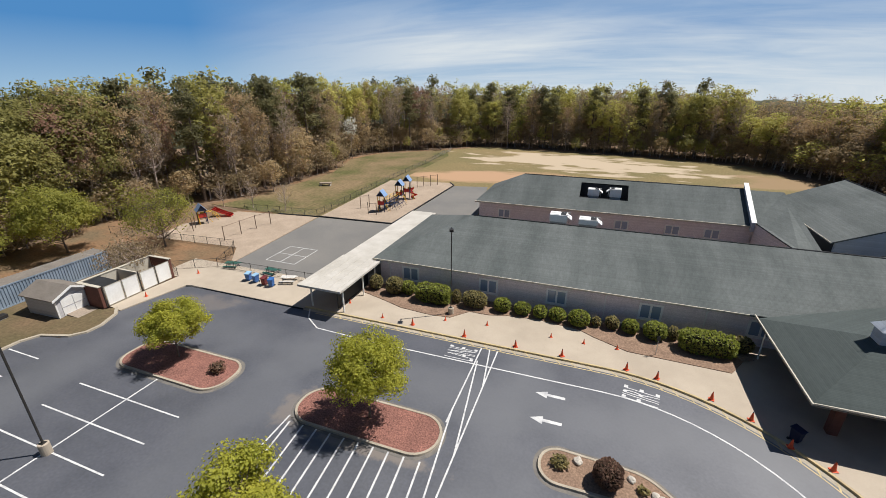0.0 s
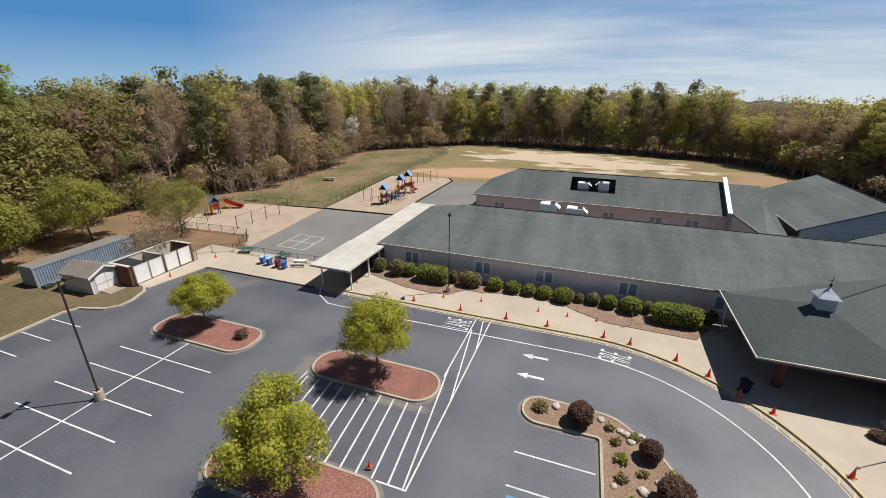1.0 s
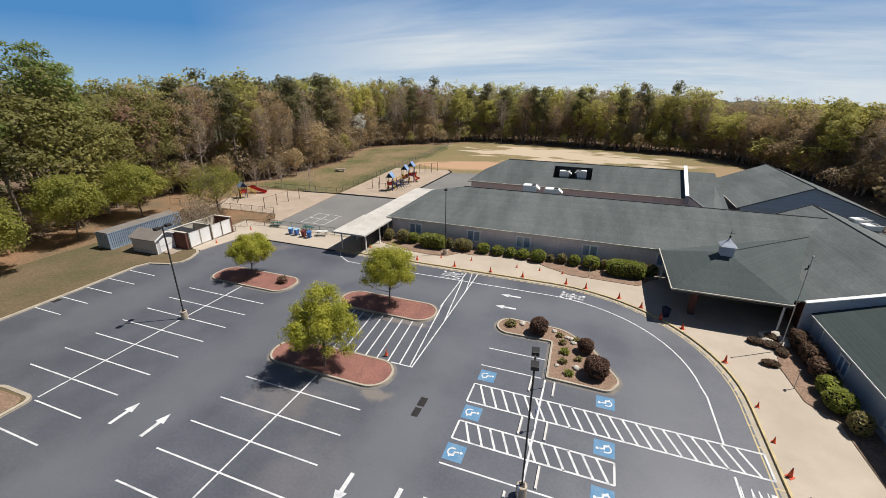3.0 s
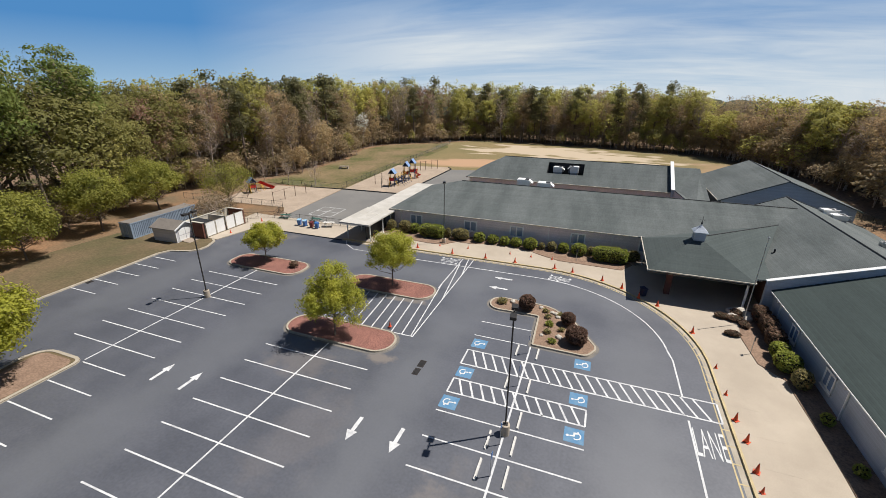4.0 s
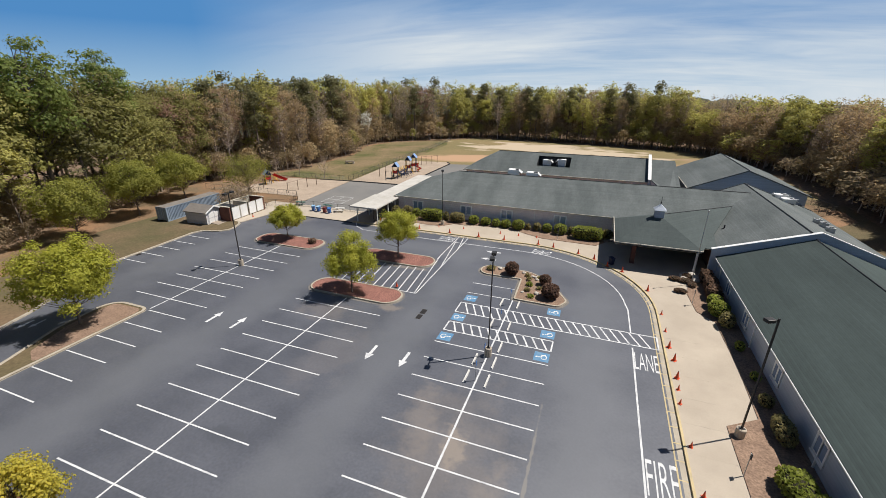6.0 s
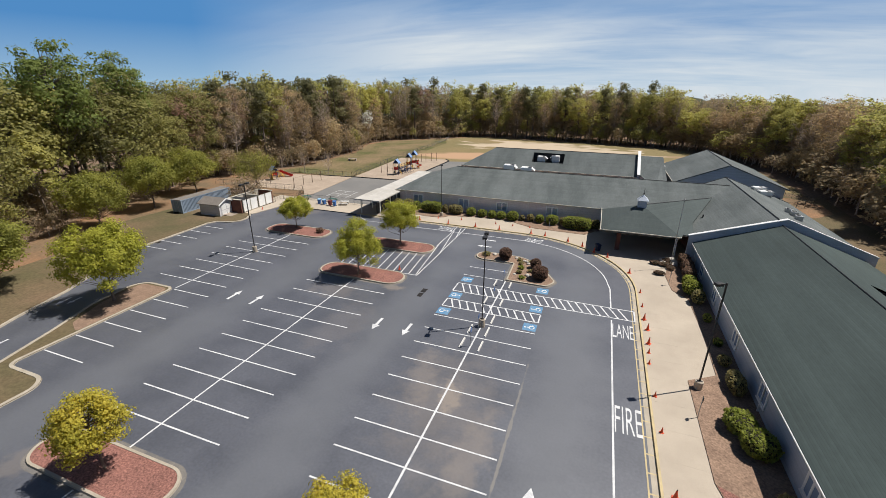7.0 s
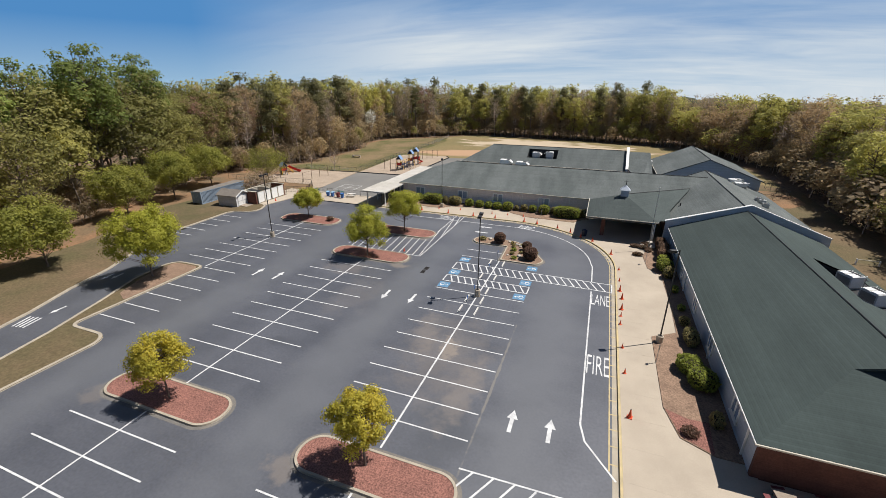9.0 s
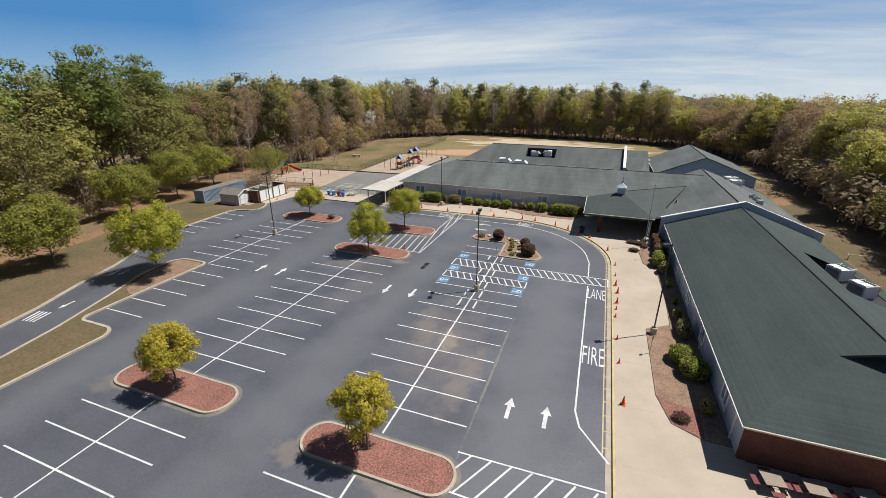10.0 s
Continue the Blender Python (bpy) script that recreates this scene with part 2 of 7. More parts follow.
WHITE_LINE = material("white_road_paint", (0.62, 0.62, 0.61), (0.40, 0.40, 0.41), rough=0.75, scale=1.2, fine=16, mix=(0.46, 0.72), grain=0.08)
YELLOW_LINE = material("yellow_road_paint", (0.56, 0.44, 0.23), (0.42, 0.34, 0.20), rough=0.75, scale=1.3, fine=16, grain=0.08)
BLUE_LINE = material("blue_road_paint", (0.085, 0.21, 0.36), (0.14, 0.25, 0.36), rough=0.75, scale=1.5, fine=16, grain=0.08)
RED_MULCH = material("red_mulch", (0.27, 0.125, 0.098), (0.205, 0.098, 0.078), rough=1.0, scale=0.6, fine=9, grain=0.6, bump=0.9)
PALE_MULCH = material("pine_straw", (0.27, 0.18, 0.125), (0.205, 0.135, 0.095), rough=1.0, scale=0.8, fine=7, grain=0.4, bump=0.8)
CHIPS = material("wood_chips", (0.40, 0.315, 0.24), (0.33, 0.26, 0.195), rough=1.0, scale=0.3, fine=6, grain=0.18, bump=0.5)
LAWN = material("worn_lawn", (0.095, 0.084, 0.040), (0.165, 0.112, 0.066), rough=1.0, scale=0.08, fine=4, grain=0.24, bump=0.6)
GREEN = material("green_grass", (0.098, 0.096, 0.034), (0.21, 0.15, 0.082), rough=1.0, scale=0.075, fine=1.6, mix=(0.38, 0.62), grain=0.35, bump=0.6)
CLAY = material("red_clay", (0.25, 0.14, 0.075), (0.15, 0.11, 0.065), rough=1.0, scale=0.15, fine=3, grain=0.3, bump=0.5)
ROOF = band(material("asphalt_shingle", (0.143, 0.157, 0.153), (0.097, 0.110, 0.107), rough=0.95, scale=0.3, fine=5, grain=0.10, bump=0.35, stretch=(1, 0.35, 0.3)), 0.055, 0.22)
# the shingle in two darker tones, for the portico and the low wing
ROOF_MID = band(material("mid_green_shingle", (0.079, 0.095, 0.092), (0.064, 0.078, 0.075), rough=0.95, scale=0.2, fine=5, grain=0.08, bump=0.3, stretch=(1, 0.35, 0.3)), 0.055, 0.15)
ROOF_DARK = band(material("darker_asphalt_shingle", (0.055, 0.073, 0.069), (0.042, 0.056, 0.053), rough=0.95, scale=0.22, fine=5, grain=0.07, bump=0.3, stretch=(1, 0.35, 0.3)), 0.055, 0.12)
BRICK = band(material("pinkish_brick", (0.82, 0.745, 0.755), (0.76, 0.68, 0.69), rough=0.92, scale=0.9, fine=9, grain=0.14, bump=0.2), 0.075, 0.16, 0.14)
DARK_BRICK = band(material("red_brown_brick", (0.155, 0.066, 0.048), (0.115, 0.05, 0.038), rough=0.92, scale=0.9, fine=9, grain=0.16, bump=0.2), 0.075, 0.18, 0.14)
SIDING = band(material("pale_blue_siding", (0.46, 0.50, 0.56), (0.41, 0.45, 0.51), rough=0.7, scale=0.3, fine=8, grain=0.05, bump=0.05), 0.13, 0.14, 0.1)
WHITE = material("white_painted_metal", (0.82, 0.82, 0.80), (0.74, 0.73, 0.70), rough=0.5, scale=0.6, fine=6, grain=0.05, bump=0.03, spec=0.5)
CREAM = material("cream_paint", (0.54, 0.50, 0.42), (0.46, 0.42, 0.34), rough=0.75, scale=0.5, fine=7, grain=0.08, bump=0.06)
CANOPY_MAT = material("weathered_white_sheet", (0.55, 0.52, 0.47), (0.45, 0.42, 0.37), rough=0.6, scale=0.4, fine=5, grain=0.07, bump=0.05)
STEEL_DARK = material("dark_bronze_steel", (0.055, 0.05, 0.045), (0.04, 0.037, 0.034), rough=0.45, scale=0.8, fine=9, grain=0.1, bump=0.03, metal=0.4, spec=0.5)
GALV = material("galvanised_steel", (0.46, 0.47, 0.48), (0.36, 0.37, 0.38), rough=0.45, scale=1.2, fine=9, grain=0.12, bump=0.04, metal=0.7)
# dark trim; also the painted shade of hall wall, link gap and roof wells
DARK = material("dark_trim_and_shade", (0.03, 0.032, 0.035), (0.02, 0.021, 0.023), rough=0.7, scale=0.8, fine=8, grain=0.15)
CONTAINER_MAT = material("faded_blue_steel", (0.26, 0.32, 0.39), (0.20, 0.25, 0.31), rough=0.6, scale=0.5, fine=6, grain=0.1, bump=0.08)
SHED_MAT = band(material("vinyl_shed_siding", (0.52, 0.51, 0.52), (0.46, 0.45, 0.46), rough=0.7, scale=0.5, fine=7, grain=0.05, bump=0.04), 0.12, 0.12, 0.1)
SHED_ROOF = material("grey_brown_shingle", (0.21, 0.185, 0.16), (0.17, 0.15, 0.13), rough=0.95, scale=0.6, fine=7, grain=0.2, bump=0.3)
ORANGE = material("cone_orange", (0.75, 0.10, 0.03), (0.62, 0.08, 0.03), rough=0.55, scale=2, fine=12, grain=0.08, bump=0.03, spec=0.4)
RED = material("red_plastic", (0.62, 0.045, 0.03), (0.5, 0.04, 0.03), rough=0.45, scale=1, fine=9, grain=0.05, bump=0.03, spec=0.45)
YELLOW = material("yellow_enamel", (0.72, 0.42, 0.04), (0.6, 0.34, 0.04), rough=0.45, scale=1, fine=9, grain=0.06, bump=0.03, spec=0.45)
BLUE = material("blue_plastic", (0.045, 0.15, 0.42), (0.04, 0.12, 0.34), rough=0.5, scale=1, fine=9, grain=0.06, bump=0.03, spec=0.45)
GREEN_COAT = material("green_plastic_coating", (0.03, 0.12, 0.095), (0.025, 0.09, 0.075), rough=0.5, scale=1, fine=9, grain=0.08, bump=0.05)
MAROON = material("maroon_plastic", (0.17, 0.035, 0.04), (0.13, 0.03, 0.03), rough=0.55, scale=1, fine=9, grain=0.08, bump=0.04)
WOOD = material("weathered_wood", (0.33, 0.27, 0.21), (0.25, 0.20, 0.16), rough=0.9, scale=2, fine=14, grain=0.2, bump=0.2, stretch=(1, 6, 6))
ROCK = material("pale_boulder", (0.52, 0.48, 0.42), (0.38, 0.34, 0.29), rough=0.95, scale=1.6, fine=8, grain=0.25, bump=0.6)
IRON = material("cast_iron_grate", (0.035, 0.03, 0.028), (0.05, 0.04, 0.035), rough=0.7, scale=2, fine=10, grain=0.2, metal=0.4)
BARK = material("bark", (0.192, 0.150, 0.120), (0.132, 0.102, 0.084), rough=1.0, scale=1.5, fine=7, grain=0.3, bump=0.6, stretch=(1, 1, 0.3))
LEAF_YARD = material("fresh_yellow_green_leaf", (0.505, 0.48, 0.070), (0.365, 0.375, 0.055), rough=0.65, scale=0.5, fine=5, grain=0.2, bump=0, leaf=True, island=0.14)
LEAF_GOLD = material("golden_green_leaf", (0.62, 0.51, 0.075), (0.46, 0.42, 0.065), rough=0.65, scale=0.5, fine=5, grain=0.2, bump=0, leaf=True, island=0.14)
LEAF_LAWN = material("olive_green_spring_leaf", (0.37, 0.355, 0.072), (0.26, 0.27, 0.058), rough=0.65, scale=0.3, fine=4, grain=0.2, bump=0, leaf=True, island=0.15)
LEAF_FRESH = material("spring_green_leaf", (0.52, 0.475, 0.145), (0.38, 0.37, 0.11), rough=0.7, scale=0.09, fine=2, grain=0.3, bump=0, leaf=True, rand=0.25)
LEAF_OAK = material("olive_oak_leaf", (0.355, 0.32, 0.105), (0.265, 0.26, 0.085), rough=0.7, scale=0.12, fine=2, grain=0.3, bump=0, leaf=True, rand=0.25)
LEAF_BRUSH = material("brown_brush_bud", (0.375, 0.285, 0.185), (0.325, 0.26, 0.145), rough=0.8, scale=0.15, fine=2, grain=0.35, bump=0, leaf=True)
LEAF_DEEP = material("mid_green_leaf", (0.28, 0.33, 0.085), (0.21, 0.265, 0.07), rough=0.7, scale=0.09, fine=2, grain=0.3, bump=0, leaf=True, rand=0.25)
LEAF_BUD = material("olive_brown_bud", (0.445, 0.32, 0.185), (0.385, 0.305, 0.155), rough=0.8, scale=0.09, fine=2, grain=0.3, bump=0, leaf=True, rand=0.25)
LEAF_RED = material("reddish_bud", (0.34, 0.205, 0.145), (0.28, 0.185, 0.13), rough=0.8, scale=0.09, fine=2, grain=0.3, bump=0, leaf=True, rand=0.2)
NEEDLE = material("pine_needle", (0.235, 0.215, 0.10), (0.175, 0.172, 0.082), rough=0.75, scale=0.12, fine=2, grain=0.35, bump=0, leaf=True, rand=0.2)
TWIG = material("grey_twig", (0.460, 0.370, 0.315), (0.360, 0.290, 0.243), rough=1.0, scale=0.5, fine=3, grain=0.3, bump=0)
SHRUB_GREEN = material("hedge_leaf", (0.37, 0.40, 0.085), (0.26, 0.29, 0.062), rough=0.6, scale=0.9, fine=6, grain=0.3, bump=0, leaf=True, island=0.3)
SHRUB_OLIVE = material("olive_hedge_leaf", (0.40, 0.35, 0.16), (0.30, 0.26, 0.115), rough=0.65, scale=0.9, fine=6, grain=0.3, bump=0, leaf=True, island=0.3)
SHRUB_BROWN = material("brown_half_bare_leaf", (0.27, 0.175, 0.12), (0.205, 0.135, 0.092), rough=0.7, scale=0.9, fine=6, grain=0.3, bump=0, leaf=True, island=0.3)
SHRUB_PLUM = material("plum_leaf", (0.26, 0.16, 0.115), (0.20, 0.125, 0.09), rough=0.65, scale=0.9, fine=6, grain=0.3, bump=0, leaf=True, island=0.35)
# near-black colour for the shade inside the shrubs
SHRUB_CORE = material("shrub_inner_shade", (0.035, 0.032, 0.018), (0.025, 0.022, 0.014), rough=1.0, scale=2, fine=7, grain=0.3)


def glass(name, tint):
    m = bpy.data.materials.new(name)
    m.use_nodes = True
    b = m.node_tree.nodes["Principled BSDF"]
    b.inputs["Base Color"].default_value = (*tint, 1)
    b.inputs["Roughness"].default_value = 0.08
    b.inputs["Specular IOR Level"].default_value = 0.8
    return m


PANE = glass("window_glass_over_pale_blinds", (0.26, 0.33, 0.45))


TRIM_WHITE = material("bright_white_vinyl", (0.88, 0.88, 0.88), (0.82, 0.82, 0.82), rough=0.4, scale=0.6, fine=6, grain=0.03, bump=0.02, spec=0.5)


def ground_material():
    """Tan, thin field grass with sandy worn patches; leaf litter under the woods."""
    m = material("field_ground", (0.235, 0.175, 0.085), (0.17, 0.145, 0.065), rough=1.0, scale=0.035, fine=1.6, grain=0.22, bump=0.5)
    nt = m.node_tree
    N, L = nt.nodes, nt.links
    bs = N["Principled BSDF"]
    src = bs.inputs["Base Color"].links[0].from_socket
    tc = N.new("ShaderNodeTexCoord")

    def blob(cx, cy, rx, ry, rot, scale, lo, hi):
        mp = N.new("ShaderNodeMapping"); mp.vector_type = "TEXTURE"
        mp.inputs["Location"].default_value = (cx, cy, 0)
        mp.inputs["Rotation"].default_value = (0, 0, rot)
        mp.inputs["Scale"].default_value = (rx, ry, 1)
        L.new(tc.outputs["Object"], mp.inputs[0])
        ln = N.new("ShaderNodeVectorMath"); ln.operation = "LENGTH"
        L.new(mp.outputs[0], ln.inputs[0])
        nz = N.new("ShaderNodeTexNoise")
        nz.inputs["Scale"].default_value, nz.inputs["Detail"].default_value = scale, 6
        mm = N.new("ShaderNodeMapping")
        mm.inputs["Scale"].default_value = (0.6, 1.4, 1)
        L.new(tc.outputs["Object"], mm.inputs[0])
        L.new(mm.outputs[0], nz.inputs["Vector"])
        ad = N.new("ShaderNodeMath"); ad.operation = "MULTIPLY_ADD"
        ad.inputs[1].default_value = -2.6
        L.new(nz.outputs["Fac"], ad.inputs[0])
        L.new(ln.outputs["Value"], ad.inputs[2])
        mr = N.new("ShaderNodeMapRange")
        mr.inputs["From Min"].default_value, mr.inputs["From Max"].default_value = lo, hi
        mr.inputs["To Min"].default_value, mr.inputs["To Max"].default_value = 1, 0
        L.new(ad.outputs[0], mr.inputs["Value"])
        return mr.outputs[0]

    def lay(src, fac, col):
        mx = N.new("ShaderNodeMix"); mx.data_type = "RGBA"
        mx.inputs["B"].default_value = (*col, 1)
        L.new(fac, mx.inputs["Factor"])
        L.new(src, mx.inputs["A"])
        return mx.outputs["Result"]

    src = lay(src, blob(-38, 160, 26, 12, 0.2, 0.07, -0.75, -0.35), (0.42, 0.265, 0.16))
    src = lay(src, blob(-16, 192, 50, 19, -0.12, 0.13, -0.74, -0.52), (0.46, 0.37, 0.265))
    src = lay(src, blob(34, 178, 16, 14, 0.3, 0.07, -0.75, -0.4), (0.28, 0.195, 0.11))
    L.new(src, bs.inputs["Base Color"])
    return m


FIELD = ground_material()
LITTER = material("leaf_litter", (0.21, 0.14, 0.09), (0.155, 0.105, 0.068), rough=1.0, scale=0.12, fine=1.5, grain=0.4, bump=0.8)


# ---------- mesh helpers ----------
def mesh_object(name, bm, mat):
    me = bpy.data.meshes.new(name)
    bm.normal_update()
    bm.to_mesh(me)
    bm.free()
    me.materials.append(mat)
    return new(name, me)


def part(name, bm, mat, parent, label=""):
    ob = mesh_object(name, bm, mat)
    ob.parent = parent
    return tagged(ob, label)


def thing(name, m, label, category, group=""):
    ob = new(name)
    ob.matrix_basis = m
    ob.empty_display_size = 0.3
    return tagged(ob, label, category, group)


def structure(name, bm, mat, label="", category=""):
    return tagged(mesh_object(name, bm, mat), label, category or name.replace("_", " "), kind="structure")


def box(bm, x0, x1, y0, y1, z0, z1, bevel=0.0):
    v = [bm.verts.new((x, y, z)) for z in (z0, z1) for x, y in ((x0, y0), (x1, y0), (x1, y1), (x0, y1))]
    fs = [bm.faces.new([v[i] for i in f]) for f in ((3, 2, 1, 0), (4, 5, 6, 7), (0, 1, 5, 4), (1, 2, 6, 5), (2, 3, 7, 6), (3, 0, 4, 7))]
    if bevel:
        es = list({e for f in fs for e in f.edges})
        bmesh.ops.bevel(bm, geom=es, offset=bevel, segments=2, affect="EDGES", profile=0.5)
    return bm


def boxes(*sizes):
    bm = bmesh.new()
    for s in sizes:
        box(bm, *s)
    return bm


def prism(bm, pts, z0, z1):
    lo = [bm.verts.new((x, y, z0)) for x, y in pts]
    hi = [bm.verts.new((x, y, z1)) for x, y in pts]
    n = len(pts)
    bm.faces.new(list(reversed(lo)))
    bm.faces.new(hi)
    for i in range(n):
        bm.faces.new((lo[i], lo[(i + 1) % n], hi[(i + 1) % n], hi[i]))
    bmesh.ops.recalc_face_normals(bm, faces=bm.faces)
    return bm


def tube(bm, pts, radii, seg=8, caps=True):
    rings = []
    pts = [Vector(p) for p in pts]
    for i, p in enumerate(pts):
        d = (pts[min(i + 1, len(pts) - 1)] - pts[max(i - 1, 0)]).normalized()
        a = d.orthogonal().normalized()
        b = d.cross(a)
        rings.append([bm.verts.new(p + (a * math.cos(t) + b * math.sin(t)) * radii[i]) for t in (2 * math.pi * k / seg for k in range(seg))])
    for r, s in zip(rings, rings[1:]):
        for k in range(seg):
            bm.faces.new((r[k], r[(k + 1) % seg], s[(k + 1) % seg], s[k]))
    if caps:
        bm.faces.new(list(reversed(rings[0])))
        bm.faces.new(rings[-1])
    return bm


def tubes(*runs, seg=8):
    bm = bmesh.new()
    for pts, radii in runs:
        tube(bm, pts, radii, seg)
    return bm


def faces(verts, polys):
    bm = bmesh.new()
    v = [bm.verts.new(p) for p in verts]
    for f in polys:
        bm.faces.new([v[i] for i in f])
    return bm


def slab(verts, polys, depth):
    """A sheet with thickness, below the given faces."""
    bm = faces(verts, polys)
    bmesh.ops.recalc_face_normals(bm, faces=bm.faces)
    up = sum(f.normal.z for f in bm.faces)
    if up < 0:
        bmesh.ops.reverse_faces(bm, faces=bm.faces)
    r = bmesh.ops.extrude_face_region(bm, geom=list(bm.faces))
    low = [g for g in r["geom"] if isinstance(g, bmesh.types.BMVert)]
    for g in low:
        g.co.z += depth
    for g in bm.verts:
        g.co.z -= depth
    bmesh.ops.recalc_face_normals(bm, faces=bm.faces)
    return bm


def arc(cx, cy, r, a0, a1, n):
    return [(cx + r * math.cos(radians(a0 + (a1 - a0) * i / n)), cy + r * math.sin(radians(a0 + (a1 - a0) * i / n))) for i in range(n + 1)]


def offset(line, d, closed=False):
    """The line moved d metres to its left."""
    out, n = [], len(line)
    for i, p in enumerate(line):
        a = Vector(line[(i - 1) % n] if closed else line[max(i - 1, 0)])
        b = Vector(line[(i + 1) % n] if closed else line[min(i + 1, n - 1)])
        p = Vector(p)
        d1, d2 = (p - a), (b - p)
        d1 = d1.normalized() if d1.length > 1e-6 else d2.normalized()
        d2 = d2.normalized() if d2.length > 1e-6 else d1
        n1, n2 = Vector((-d1.y, d1.x)), Vector((-d2.y, d2.x))
        m = (n1 + n2)
        m = m.normalized() if m.length > 1e-6 else n1
        k = d / max(m.dot(n1), 0.45)
        out.append((p.x + m.x * k, p.y + m.y * k))
    return out


def ribbon(bm, line, d0, d1, z0, z1, closed=False, top_in=0.0):
    """A long solid between two offsets of a line: kerbs and painted lines."""
    a, b = offset(line, d0, closed), offset(line, d1, closed)
    s = 1 if d1 > d0 else -1
    ta, tb = offset(line, d0 + s * top_in, closed), offset(line, d1 - s * top_in, closed)
    n = len(line)
    la = [bm.verts.new((*p, z0)) for p in a]
    lb = [bm.verts.new((*p, z0)) for p in b]
    ha = [bm.verts.new((*p, z1)) for p in ta]
    hb = [bm.verts.new((*p, z1)) for p in tb]
    for i in range(n if closed else n - 1):
        j = (i + 1) % n
        bm.faces.new((ha[i], ha[j], hb[j], hb[i]))
        bm.faces.new((la[i], la[j], ha[j], ha[i]))
        bm.faces.new((hb[i], hb[j], lb[j], lb[i]))
    if not closed:
        bm.faces.new((la[0], ha[0], hb[0], lb[0]))
        bm.faces.new((la[-1], lb[-1], hb[-1], ha[-1]))
    bmesh.ops.recalc_face_normals(bm, faces=bm.faces)
    return bm


def rounded(corners, radius, n=6):
    """A closed outline with rounded corners; radius may be one a corner."""
    out, k = [], len(corners)
    for i in range(k):
        p = Vector(corners[i])
        a, b = (Vector(corners[i - 1]) - p).normalized(), (Vector(corners[(i + 1) % k]) - p).normalized()
        r = radius[i] if isinstance(radius, (list, tuple)) else radius
        half = a.angle(b) / 2
        t = r / math.tan(half)
        c = p + (a + b).normalized() * (r / math.sin(half))
        s, e = p + a * t - c, p + b * t - c
        a0, a1 = math.atan2(s.y, s.x), math.atan2(e.y, e.x)
        while a1 - a0 > math.pi:
            a1 -= 2 * math.pi
        while a1 - a0 < -math.pi:
            a1 += 2 * math.pi
        out += [(c.x + r * math.cos(a0 + (a1 - a0) * q / n), c.y + r * math.sin(a0 + (a1 - a0) * q / n)) for q in range(n + 1)]
    return out


def array_mesh(name, V, F, mat):
    """A mesh from whole arrays of vertices and four-cornered faces."""
    me = bpy.data.meshes.new(name)
    V, F = np.asarray(V, np.float32), np.asarray(F, np.int32)
    me.vertices.add(len(V))
    me.vertices.foreach_set("co", V.ravel())
    me.loops.add(F.size)
    me.loops.foreach_set("vertex_index", F.ravel())
    me.polygons.add(len(F))
    me.polygons.foreach_set("loop_start", np.arange(0, F.size, F.shape[1], dtype=np.int32))
    me.update(calc_edges=True)
    me.materials.append(mat)
    return me


# ---------- ground ----------
def ground_sheet():
    """One sheet to the horizon: level round the school, gently rolling far off."""
    xs = sorted({*range(-140, 121, 10), *(-3000, -1500, -800, -450, -300, -220, -180, 160, 220, 300, 450, 800, 1500, 3000)})
    ys = sorted({*range(-60, 261, 10), *(-1500, -600, -250, -120, 300, 380, 480, 620, 800, 1100, 1600, 2400, 3500)})
    V = [(x, y, -0.06 - 0.06 * max(0, math.hypot(x + 20, y - 110) - 230)) for y in ys for x in xs]
    n = len(xs)
    F = [(j * n + i, j * n + i + 1, (j + 1) * n + i + 1, (j + 1) * n + i) for j in range(len(ys) - 1) for i in range(n - 1)]
    return new("ground", array_mesh("ground", V, F, LITTER))


tagged(ground_sheet(), "brown leaf-littered woodland ground", "ground", kind="structure")

bm = prism(bmesh.new(), [(-62, 108), (-76, 112), (-84, 130), (-84, 150), (-91, 172), (-88, 188), (-67, 206), (-56, 219), (-20, 216), (5, 212), (33, 205),
                         (42, 183), (47, 165), (49, 140), (45, 118), (42, 95), (41, 75), (44, 45), (44, 10), (16.9, 10), (16.9, 120), (-40, 120)], -0.06, -0.02)
structure("field", bm, FIELD, "dry tan sports field with sandy bare patches", "field")
bm = prism(bmesh.new(), [(-60.5, 113), (-72, 111.8), (-86.5, 112.4), (-83.6, 120), (-83.3, 129), (-83.3, 150), (-90, 172), (-86, 188), (-66.5, 205), (-61, 190), (-60, 150)], -0.06, 0.0)
structure("grass", bm, GREEN, "green spring grass beside the fenced playground", "grass")
bm = prism(bmesh.new(), [(16.5, 50), (52, 50), (50, 80), (49.5, 95), (50, 118), (51, 130), (44, 137), (30, 136), (16.5, 118)], -0.06, -0.01)
bm2 = prism(bmesh.new(), [(37.5, 112), (43, 112.5), (47.5, 117), (48, 124), (44, 129), (38.5, 128)], -0.05, 0.0)
verge = [(-86.5, 112.8), (-83.8, 121), (-83.6, 150), (-91, 172), (-88, 188), (-67, 206), (-56, 219), (-20, 216), (5, 212), (33, 205), (42, 183)]
structure("clay_verge", ribbon(bmesh.new(), verge, 0.5, -1.5, -0.05, 0.012), CLAY, "thin strip of bare orange clay round the field", "bare ground")
structure("clay_patch", bm2, CLAY, "bare orange clay behind the hall", "bare ground")
structure("lawn_east", bm, LAWN, "shaded brown-green grass strip between school and woods", "lawn")
bm = prism(bmesh.new(), [(-62.2, 20), (-62.2, 69.6), (-60.5, 94), (-70, 112), (-92, 108), (-96, 92), (-92, 84), (-86, 60), (-78, 48), (-75, 20)], -0.06, 0.03)
structure("clay_bank", bm, CLAY, "bare red clay with thin grass at the wood's edge", "bare ground")

